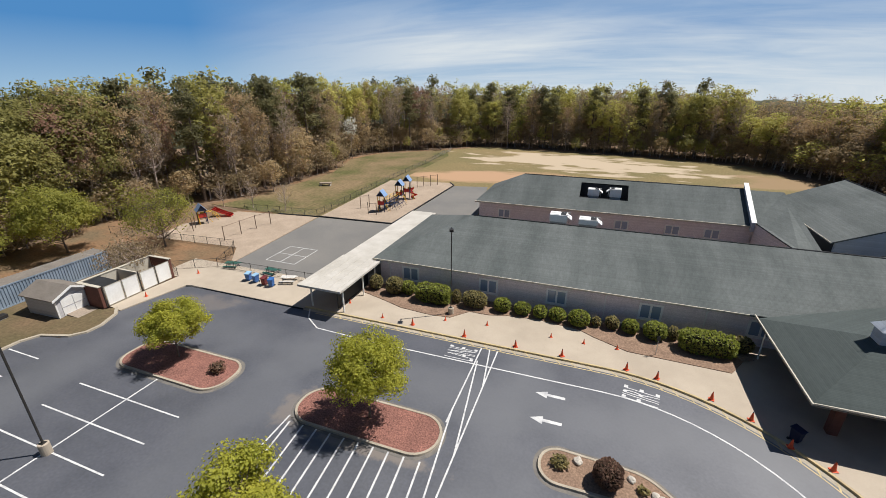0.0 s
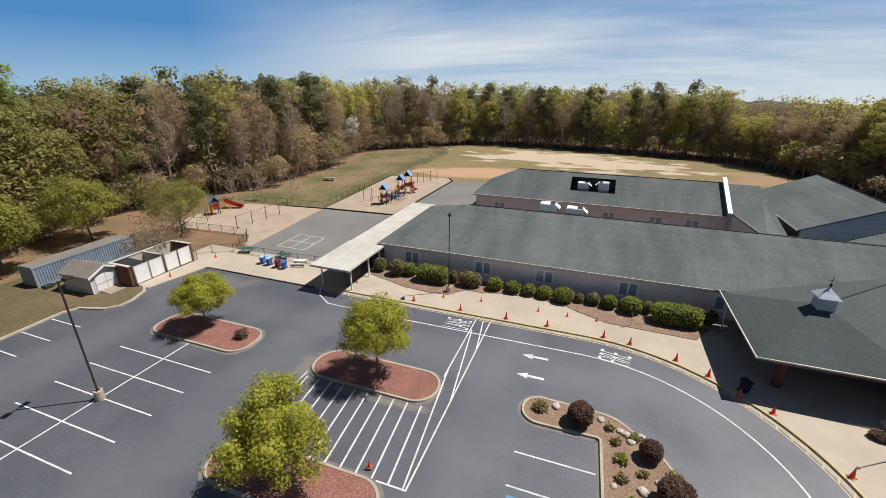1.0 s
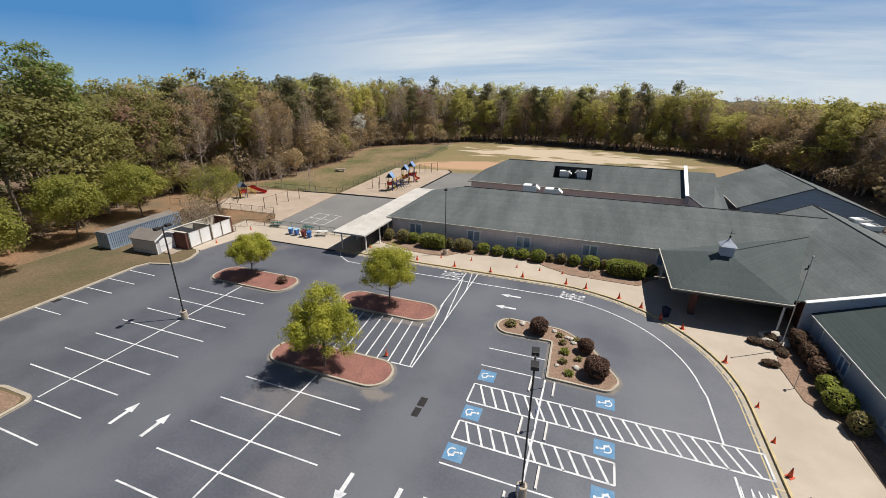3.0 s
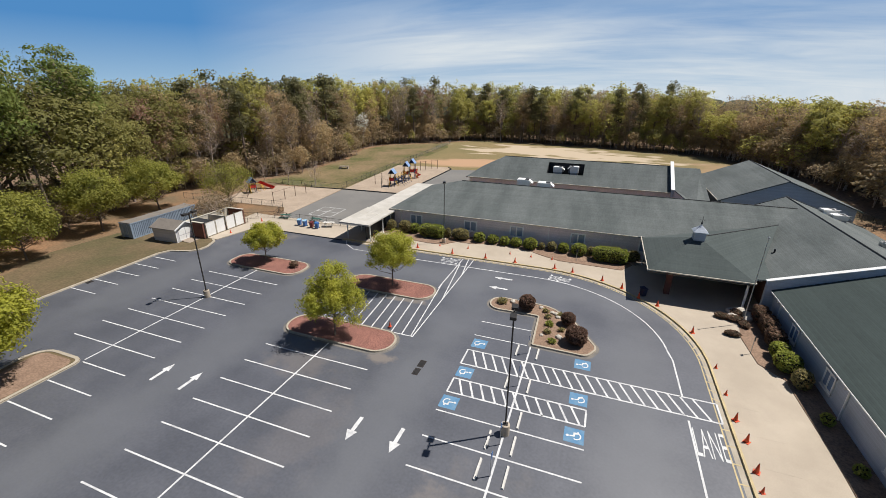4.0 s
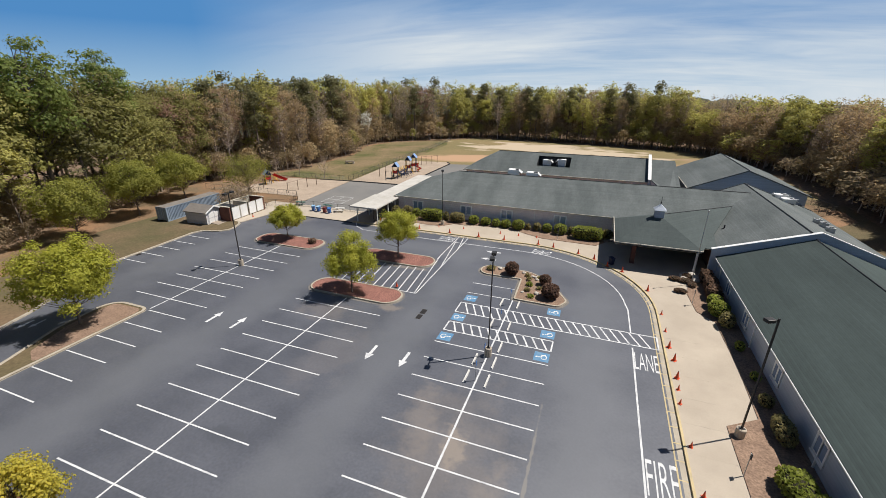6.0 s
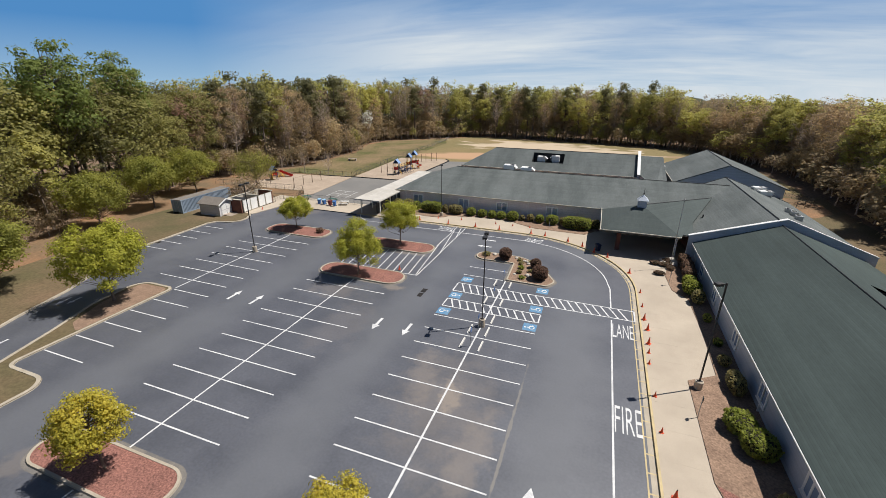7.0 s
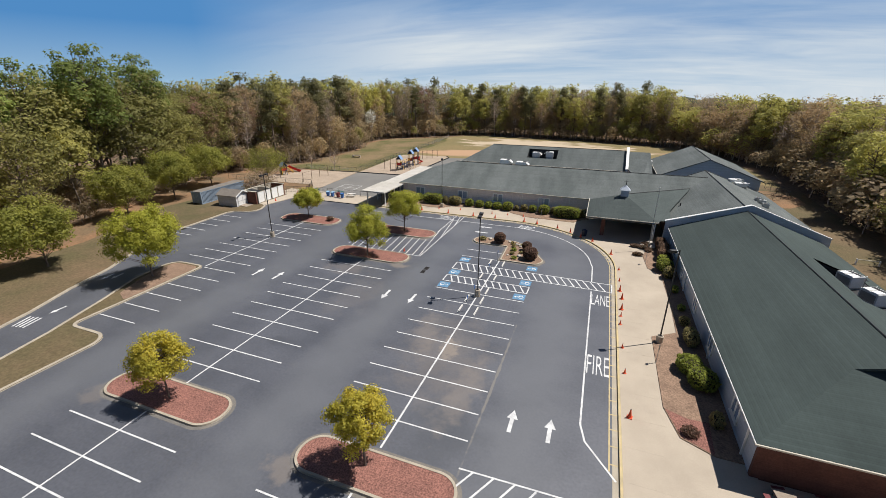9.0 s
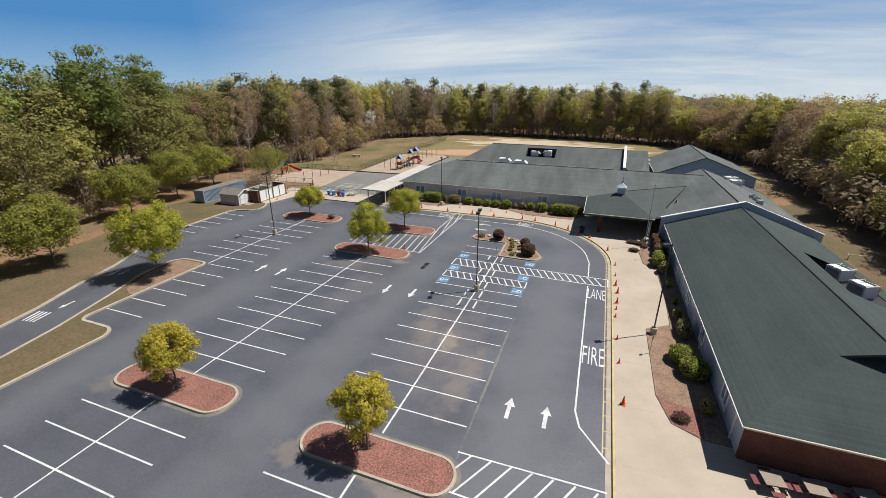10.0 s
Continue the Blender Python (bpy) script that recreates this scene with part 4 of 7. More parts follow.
X0_, X1_, Y0_, Y1_ = 28.3, 32.9, 52.6, 63.2
V += [on_east(X0_, Y0_), on_east(X1_, Y0_), on_east(X1_, Y1_), on_east(X0_, Y1_), on_east(35.2, Y0_), on_east(35.2, Y1_), on_east(25.62, Y0_), on_east(25.62, Y1_)]
part("roof", slab(V, [(1, 14, 11, 10, 16, 4, 7), (14, 15, 12, 11), (10, 13, 17, 16), (15, 2, 5, 17, 13, 12), (3, 0, 6, 4, 16, 17, 5), (0, 1, 7, 6), (6, 7, 9, 8)], 0.18), ROOF_DARK, school, "dark grey-green shingle roof of the low wing")
W_ = [(X0_, Y0_), (X1_, Y0_), (X1_, Y1_), (X0_, Y1_)]
# well lining coloured near-black, with the shade of the recess painted in
part("roof_well", faces([(x, y, 4.1) for x, y in W_] + [on_east(x, y) for x, y in W_], [(0, 1, 2, 3), (0, 4, 5, 1), (1, 5, 6, 2), (2, 6, 7, 3), (3, 7, 4, 0)]), DARK, school, "sunken well for roof equipment, its shade painted dark")
part("gablet", faces([(16.35 + s_, 34.35 + s_, zh), (34.9 - s_, 34.35 + s_, zh), (25.62, 34.35 + s_, ER - 0.05)], [(0, 1, 2)]), SIDING, school, "small pale blue-grey gable above the hip")
# ridge caps
part("ridge_cap", tubes(([(-26.0, 100.7, NR), (mx_, 100.7, NR)], [0.09, 0.09]), ([(XE, YN, ZE), (XE, PY + 0.4, ZE)], [0.09, 0.09]),
                        ([(25.62, 33.3 + s_, ER), (25.62, PY, ER)], [0.07, 0.07]), seg=6), DARK, school, "dark ridge cap")
# gable parapet between the arms
V = [(15.55, 4.2), (26.05, 7.65), (36.2, 3.9), (36.2, 0), (15.55, 0)]
bm = faces([(x, PY, z) for x, z in V] + [(x, PY + 0.45, z) for x, z in V], [(0, 1, 2, 3, 4), (9, 8, 7, 6, 5)] + [(i, (i + 1) % 5, (i + 1) % 5 + 5, i + 5) for i in range(5)])
bmesh.ops.recalc_face_normals(bm, faces=bm.faces)
part("parapet", bm, SIDING, school, "pale blue-grey gable parapet")
bm = bmesh.new()
for (xa, za), (xb, zb) in (((15.45, 4.2), (26.05, 7.68)), ((26.05, 7.68), (36.3, 3.9))):
    b2 = slab([(xa, PY - 0.05, za + 0.08), (xb, PY - 0.05, zb + 0.08), (xb, PY + 0.5, zb + 0.08), (xa, PY + 0.5, za + 0.08)], [(0, 1, 2, 3)], 0.08)
    me_ = bpy.data.meshes.new("cap")
    b2.to_mesh(me_)
    b2.free()
    bm.from_mesh(me_)
part("parapet_cap", bm, WHITE, school, "white metal parapet cap")
# gutters and downspouts
part("gutter", boxes((-35.95, 3.6, 90.70, 90.80, NE - 0.16, NE + 0.01)), CREAM, school, "cream metal gutter")
part("gutter", boxes((15.99, 16.05, 33.65, PY - 0.05, EE - 0.12, EE - 0.03)), WHITE, school, "white metal gutter")
part("gutter", boxes((15.95, 35.3, 33.58, 33.68, EE - 0.11, EE + 0.0)), CREAM, school, "white metal gutter")
for x in (-33.9, -26.0, -8.9, 0.3):
    part("downspout", boxes((x, x + 0.1, 91.17, 91.28, 0.15, NE - 0.4), (x, x + 0.1, 90.75, 91.2, NE - 0.42, NE - 0.3)), WHITE, school)
for y in (36.0, 47.5, 62.0, 76.0):
    part("downspout", boxes((16.37, 16.48, y, y + 0.1, 0.15, EE - 0.3), (16.0, 16.42, y, y + 0.1, EE - 0.34, EE - 0.24)), WHITE, school)


def window(parent, m, w, h, mats=(WHITE, PANE)):
    """A two-part window, its face towards -y before m."""
    e = 0.19
    b = boxes((-w / 2, w / 2, -0.06, 0.04, -h / 2, -h / 2 + e), (-w / 2, w / 2, -0.06, 0.04, h / 2 - e, h / 2), (-w / 2, -w / 2 + e, -0.055, 0.04, -h / 2, h / 2),
              (w / 2 - e, w / 2, -0.055, 0.04, -h / 2, h / 2), (-0.1, 0.1, -0.055, 0.04, -h / 2, h / 2))
    fr_ = part("window", b, mats[0], parent, "white-framed window")
    fr_.matrix_basis = m
    for s in (-1, 1):
        p_ = part("pane", boxes((min(s * 0.06, s * (w / 2 - 0.1)), max(s * 0.06, s * (w / 2 - 0.1)), -0.02, 0.0, -h / 2 + 0.1, h / 2 - 0.1)), mats[1], fr_)
    part("sill", boxes((-w / 2 - 0.06, w / 2 + 0.06, -0.12, 0.02, -h / 2 - 0.09, -h / 2 - 0.005)), mats[0], fr_)


for x in (-31.1, -21.4, -13.8, -4.5, 5.0):
    window(school, pose(x, 91.28, 1.95), 2.2, 1.8, (TRIM_WHITE, PANE))
for y in (38.9, 47.6, 55.7, 64.8, 72.0):
    window(school, pose(16.48, y, 1.75, 0, 0, -90), 1.7, 1.6)

# ---------- entrance portico ----------
portico = thing("entrance_portico", pose(0, 0, 0), "square entrance portico with hip roof and small cupola", "portico")
P, R = (9.45, 83.85, 6.6), (21.0, 95.4, 6.0)
V = [(4.0, 89.9, 3.75), (4.0, 78.35, 3.75), (14.6, 78.5, 3.75), P, R, (16.3, 90.9, 3.55)]
part("roof", slab(V, [(0, 1, 3), (1, 2, 3), (2, 4, 3), (0, 3, 4)], 0.2), ROOF_MID, portico, "dark shingle hip roof")
part("ridge_cap", tubes(([P, R], [0.08, 0.08]), seg=6), DARK, portico)
part("fascia", boxes((3.9, 4.0, 78.25, 90.6, 3.63, 3.76), (4.0, 14.65, 78.3, 78.42, 3.63, 3.76), (14.6, 14.7, 78.42, 80.0, 3.63, 3.76)), CREAM, portico, "white fascia board")
# soffit colour darkened to cut bounced light under the portico
part("soffit", boxes((4.05, 14.55, 78.5, 90.6, 3.38, 3.44)), SHED_ROOF, portico, "brown soffit, darkened to deepen the shade below")
for x, y in ((14.1, 78.9), (14.35, 79.3), (4.5, 88.9)):
    part("post", tubes(([(x, y, 0.13), (x, y, 3.5)], [0.07, 0.07])), WHITE, portico, "slim white post")
part("pier", boxes((6.4, 7.0, 80.2, 80.8, 0.13, 3.4)), DARK_BRICK, portico, "brick pier")
part("wall", boxes((16.5, 16.8, 78.8, 91.2, 0, 3.45)), DARK_BRICK, portico)
part("valley_roof", slab([(14.95, 79.5, 3.86), (16.45, 79.9, 3.72), (16.75, 84.2, 4.5)], [(0, 1, 2)], 0.1), ROOF_MID, portico, "small dark shingle roof in the valley")
part("valley_fascia", boxes((14.72, 15.5, 79.62, 79.7, 3.62, 3.76)), CREAM, portico, "white fascia board")
part("valley_fascia", boxes((16.2, 16.28, 78.8, 79.9, 3.42, 3.56)), CREAM, portico, "white fascia board")
cup = part("cupola", boxes((8.85, 10.05, 83.25, 84.45, 6.0, 7.35, 0.02)), SIDING, portico, "pale grey square cupola")
part("cupola_roof", faces([(8.65, 83.05, 7.35), (10.25, 83.05, 7.35), (10.25, 84.65, 7.35), (8.65, 84.65, 7.35), (9.45, 83.85, 8.15)], [(0, 1, 4), (1, 2, 4), (2, 3, 4), (3, 0, 4), (3, 2, 1, 0)]), SIDING, cup, "pale grey metal cupola roof")
part("finial", tubes(([(9.45, 83.85, 8.0), (9.45, 83.85, 9.2)], [0.04, 0.02]), ([(9.1, 83.85, 8.75), (9.8, 83.85, 8.75)], [0.02, 0.02]), ([(9.45, 83.85, 8.25), (9.45, 83.85, 8.45)], [0.1, 0.1])), DARK, cup, "weather vane")

# ---------- further school buildings ----------
rear = thing("classroom_building", pose(0, 0, 0), "long brick classroom building with dark shingle roof", "building")
part("wall", boxes((-30.6, 17.0, 120.6, 120.9, 0, 3.9), (-30.6, -30.3, 120.9, 134.0, 0, 3.9), (-30.6, 17.0, 133.7, 134.0, 0, 3.9)), BRICK, rear, "brown-pink brick wall")
V, F = hip_planes(-31.2, 40.0, 120.0, 134.6, 4.0, 8.0, "x")
V[1], V[2], V[5] = (11.2, 120.0, 4.0), (11.2, 134.6, 4.0), (11.2, 127.3, 8.0)


def on_slope(x, y):
    return (x, y, 4.0 + (y - 120.0) * 4.0 / 7.3)


# the front slope is left open round the sunken equipment well
H0, H1, K0, K1 = -13.6, -5.9, 122.8, 126.2
V += [on_slope(H0, K0), on_slope(H1, K0), on_slope(H1, K1), on_slope(H0, K1), on_slope(H0, 120.0), on_slope(H1, 120.0), on_slope(H0, 127.3), on_slope(H1, 127.3)]
part("roof", slab(V, [(0, 10, 6, 9, 12, 4), (10, 11, 7, 6), (9, 8, 13, 12), (11, 1, 5, 13, 8, 7), (2, 3, 4, 12, 13, 5), (3, 0, 4)], 0.2), ROOF, rear, "dark grey-green shingle roof")
FLOOR = 5.0
W_ = [(H0, K0), (H1, K0), (H1, K1), (H0, K1)]
# floor and sides painted dark for the shade down in the well
part("roof_well", faces([(x, y, FLOOR) for x, y in W_] + [on_slope(x, y) for x, y in W_], [(0, 1, 2, 3), (0, 4, 5, 1), (1, 5, 6, 2), (2, 6, 7, 3), (3, 7, 4, 0)]), DARK, rear, "sunken well for roof equipment, its shade painted dark")
part("ridge_cap", tubes(([V[4], V[5]], [0.09, 0.09]), seg=6), DARK, rear)
part("gutter", boxes((-31.3, 11.0, 119.85, 120.0, 3.8, 4.02)), CREAM, rear)
for x in (-26.0, -16.5, -6.5, 1.0, 6.5):
    window(rear, pose(x, 120.58, 2.0), 2.2, 1.6)
# firewall that stands above the roof, white capped
bm = faces([(11.0, 119.6, 3.2), (11.0, 127.3, 7.4), (11.0, 127.3, 8.75), (11.0, 119.6, 4.6), (11.45, 119.6, 3.2), (11.45, 127.3, 7.4), (11.45, 127.3, 8.75), (11.45, 119.6, 4.6)],
           [(0, 1, 2, 3), (7, 6, 5, 4), (0, 3, 7, 4), (1, 5, 6, 2), (3, 2, 6, 7), (0, 4, 5, 1)])
part("firewall", bm, SIDING, rear, "sloping firewall above the roof")
part("firewall_cap", slab([(10.9, 119.5, 4.7), (11.55, 119.5, 4.7), (11.55, 127.5, 8.95), (10.9, 127.5, 8.95)], [(0, 1, 2, 3)], 0.12), WHITE, rear, "white metal cap")
link = thing("link_building", pose(0, 0, 0), "low roofed link between the school arms", "building")
part("roof", slab([(11.5, 127.3, 7.85), (11.5, 119.9, 4.6), (14.0, 110.3, 3.7), (16.5, 110.3, 3.7), (16.5, 127.3, 7.85), (16.5, 134.4, 3.95), (11.5, 134.4, 3.95)], [(0, 1, 2, 3, 4), (0, 4, 5, 6)], 0.18), ROOF, link, "dark shingle roof running down to the long arm")
part("gable_wall", faces([(16.3, 110.4, 0), (16.3, 134.0, 0), (16.3, 134.0, 3.9), (16.3, 127.3, 7.6), (16.3, 110.4, 3.5)], [(0, 1, 2, 3, 4)]), SIDING, link)
# shadow of the gap beside the hall, put in as dark-coloured strip and wall
part("gutter_roof", boxes((16.32, 17.78, 107.5, 133.9, 2.5, 2.7)), DARK, link, "dark strip standing in for the shaded gap beside the hall")
part("end_wall", boxes((11.5, 17.8, 133.9, 134.1, 0, 3.9), (16.4, 17.8, 133.6, 133.85, 2.7, 5.4)), DARK, link, "end wall of the link, painted dark for the shaded gap")
part("valley_wall", faces([(11.5, 119.9, 0), (14.3, 110.3, 0), (14.3, 110.3, 3.55), (11.5, 119.9, 4.45)], [(0, 1, 2, 3)]), BRICK, link)
part("vent_pipe", tubes(([(17.1, 128.5, 2.7), (17.1, 128.5, 5.4)], [0.2, 0.2]), ([(17.1, 128.5, 5.4), (17.1, 128.5, 5.8)], [0.4, 0.25]), seg=10), WHITE, link, "white roof vent")

gym = thing("gymnasium", pose(0, 0, 0), "taller gabled hall with pale grey walls and dark roof", "building")
for y0, y1 in ((112.0, 112.3), (133.7, 134.0)):
    bm = faces([(x, y, z_) for y in (y0, y1) for x, z_ in ((17.8, 0), (36.6, 0), (36.6, 5.2), (26.6, 8.95), (17.8, 5.2))], [(0, 1, 2, 3, 4), (9, 8, 7, 6, 5)] + [(i, (i + 1) % 5, (i + 1) % 5 + 5, i + 5) for i in range(5)])
    bmesh.ops.recalc_face_normals(bm, faces=bm.faces)
    part("gable_wall", bm, SIDING, gym, "pale blue-grey gable wall")
# the west wall carries its shade as near-black colour
part("wall", boxes((17.8, 18.1, 112.3, 133.7, 0, 5.2)), DARK, gym, "hall side wall above the link roof, its shade painted dark")
part("wall", boxes((36.3, 36.6, 112.3, 133.7, 0, 5.2)), SIDING, gym)
part("roof", slab([(17.2, 111.6, 5.15), (26.6, 111.6, 9.2), (37.2, 111.6, 5.15), (37.2, 134.4, 5.15), (26.6, 134.4, 9.2), (17.2, 134.4, 5.15)], [(0, 1, 4, 5), (1, 2, 3, 4)], 0.2), ROOF, gym, "dark shingle gable roof")
part("ridge_cap", tubes(([(26.6, 111.6, 9.2), (26.6, 134.4, 9.2)], [0.09, 0.09]), seg=6), DARK, gym)
part("gutter", boxes((17.12, 17.21, 111.6, 134.4, 5.03, 5.16)), CREAM, gym)


# ---------- trees ----------
def leaf_cards(centres, size, rng, flat=0.0, long=1.6, face=None, stray=0.6):
    """Small pointed leaf clumps, one four-cornered face each, turned every way or loosely outwards."""
    n = len(centres)
    a = rng.normal(size=(n, 3))
    a[:, 2] *= 1 - flat
    if face is not None:
        out = face / (np.linalg.norm(face, axis=1, keepdims=True) + 1e-9) + rng.normal(0, stray, (n, 3))
        a = np.cross(out, a)
    a /= np.linalg.norm(a, axis=1, keepdims=True) + 1e-9
    b = rng.normal(size=(n, 3))
    b[:, 2] *= 1 - flat
    if face is not None:
        b = np.cross(out, a)
    b -= (a * b).sum(1, keepdims=True) * a
    b /= np.linalg.norm(b, axis=1, keepdims=True) + 1e-9
    s = (size * rng.uniform(0.6, 1.4, n))[:, None]
    V = np.stack([centres - a * s * long / 2, centres + b * s * 0.5 - a * s * 0.1, centres + a * s * long / 2, centres - b * s * 0.5 + a * s * 0.1], 1).reshape(-1, 3)
    F = np.arange(4 * n).reshape(-1, 4)
    return V, F


class Wood:
    """Gathers tapered limbs of four-cornered faces."""

    def __init__(self):
        self.V, self.F = [], []

    def limb(self, pts, radii, seg=5):
        base = len(self.V)
        pts = [np.asarray(p, float) for p in pts]
        for i, p in enumerate(pts):
            d = pts[min(i + 1, len(pts) - 1)] - pts[max(i - 1, 0)]
            d = d / (np.linalg.norm(d) + 1e-9)
            a = np.cross(d, (0.3, 0.9, 0.1))
            a /= np.linalg.norm(a) + 1e-9
            b = np.cross(d, a)
            for k in range(seg):
                t = 2 * math.pi * k / seg
                self.V.append(p + (a * math.cos(t) + b * math.sin(t)) * radii[i])
        for i in range(len(pts) - 1):
            for k in range(seg):
                self.F.append((base + i * seg + k, base + i * seg + (k + 1) % seg, base + (i + 1) * seg + (k + 1) % seg, base + (i + 1) * seg + k))


def broadleaf(seed, H, W, leaves, size, trunk=0.28, low=0.25, limbs=9, twigs=4, thick=0.022, spread=0.11, round_=1.0, seg=5, trim=False, lobe=False):
    """A crown on a forked trunk. Leaves gather in clumps round the ends of the limbs."""
    rng = np.random.default_rng(seed)
    w = Wood()
    r0 = H * thick
    lean = rng.normal(0, 0.02, 2) * H
    fork = np.array([lean[0] * 0.4, lean[1] * 0.4, H * trunk])
    top = np.array([lean[0], lean[1], H * 0.86])
    w.limb([(0, 0, -0.2), (0, 0, 0.3), fork, (fork + top) / 2 + rng.normal(0, 0.02 * H, 3), top], [r0 * 1.5, r0, r0 * 0.8, r0 * 0.45, r0 * 0.12], seg + 2)
    ends = []
    cz = H * (low + 1) / 2
    for i in range(limbs):
        az = 2 * math.pi * (i + rng.uniform(-0.3, 0.3)) * 0.618 * 1.0
        f = (i + 0.5) / limbs
        z0 = H * (trunk * 0.85 + f * 0.45)
        z1 = H * (low + 0.08 + f * (0.9 - low) + rng.uniform(-0.04, 0.04))
        k = math.sqrt(max(0.05, 1 - ((z1 - cz) / (H * (1 - low) / 2)) ** 2)) ** round_
        rad = W / 2 * k * rng.uniform(0.75, 1.0)
        tz = min((z0 - fork[2]) / (top[2] - fork[2]), 1) if z0 > fork[2] else 0
        p0 = fork + (top - fork) * max(tz, 0)
        p2 = np.array([math.cos(az) * rad, math.sin(az) * rad, z1])
        p1 = p0 * 0.5 + p2 * 0.5 + np.array([0, 0, -0.02 * H])
        w.limb([p0, p1, p2], [r0 * 0.42, r0 * 0.25, r0 * 0.07], seg)
        ends.append(p2)
        for _ in range(twigs):
            t = rng.uniform(0.35, 0.95)
            q0 = p0 + (p2 - p0) * t
            q1 = q0 + np.clip(rng.normal(0, 1, 3), -1.3, 1.3) * W * 0.13 + np.array([0, 0, 0.06 * H])
            mid = np.array([0, 0, cz])
            far = np.linalg.norm((q1 - mid) / (W / 2, W / 2, H * (1 - low) / 2))
            q1 = mid + (q1 - mid) * min(1, 0.93 / far)
            w.limb([q0, q1], [r0 * 0.15, r0 * 0.04], 4)
            ends.append(q1)
    ends.append(top)
    ends = np.array(ends)
    # further clumps on an uneven shell
    m = len(ends)
    th, ph = rng.uniform(0, 2 * math.pi, m), np.arccos(rng.uniform(-0.75, 1, m))
    shell = np.stack([np.sin(ph) * np.cos(th) * W / 2, np.sin(ph) * np.sin(th) * W / 2, np.cos(ph) * H * (1 - low) / 2], 1) * rng.uniform(0.62, 0.98, (m, 1)) + (0, 0, cz)
    cl = np.concatenate([ends, shell])
    pick = rng.integers(0, len(cl), leaves)
    away = np.clip(rng.normal(0, 1, (leaves, 3)), -1.7, 1.7)
    C = cl[pick] + away * W * spread * rng.uniform(0.5, 1.1, (len(cl), 1))[pick] * (1, 1, 0.8)
    axis = np.array([lean[0], lean[1], cz - 0.1 * H])
    face = away * 1.1 + (C - axis) / (W / 2) * 0.3 + (0, 0, 0.55) if lobe else away * 0.6 + (C - axis) / (W / 2) * 0.45 + (0, 0, 0.75)
    keep = (C[:, 2] > H * low * 0.8) & (np.linalg.norm((C - (lean[0] * 0.6, lean[1] * 0.6, cz)) / (W / 2, W / 2, H * (1 - low) / 2), axis=1) < 1.05 + rng.normal(0, 0.03, leaves))
    C, face = C[keep], face[keep]
    if trim:
        E_ = (C - (0, 0, cz)) / (W / 2, W / 2, H * (1 - low) / 2)
        lumps = np.array([noise.noise(Vector(e * 3.2) + Vector((seed, 0, 0))) for e in E_])
        holes = np.array([noise.noise(Vector(e * 4.5) + Vector((0, seed, 0))) for e in E_])
        keep = (np.linalg.norm(E_, axis=1) < 1.0 + 0.42 * lumps) & (holes > -0.16)
        C, face = C[keep], face[keep]
    LV, LF = leaf_cards(C, size, rng, face=face)
    return (np.array(w.V), np.array(w.F)), (LV, LF)


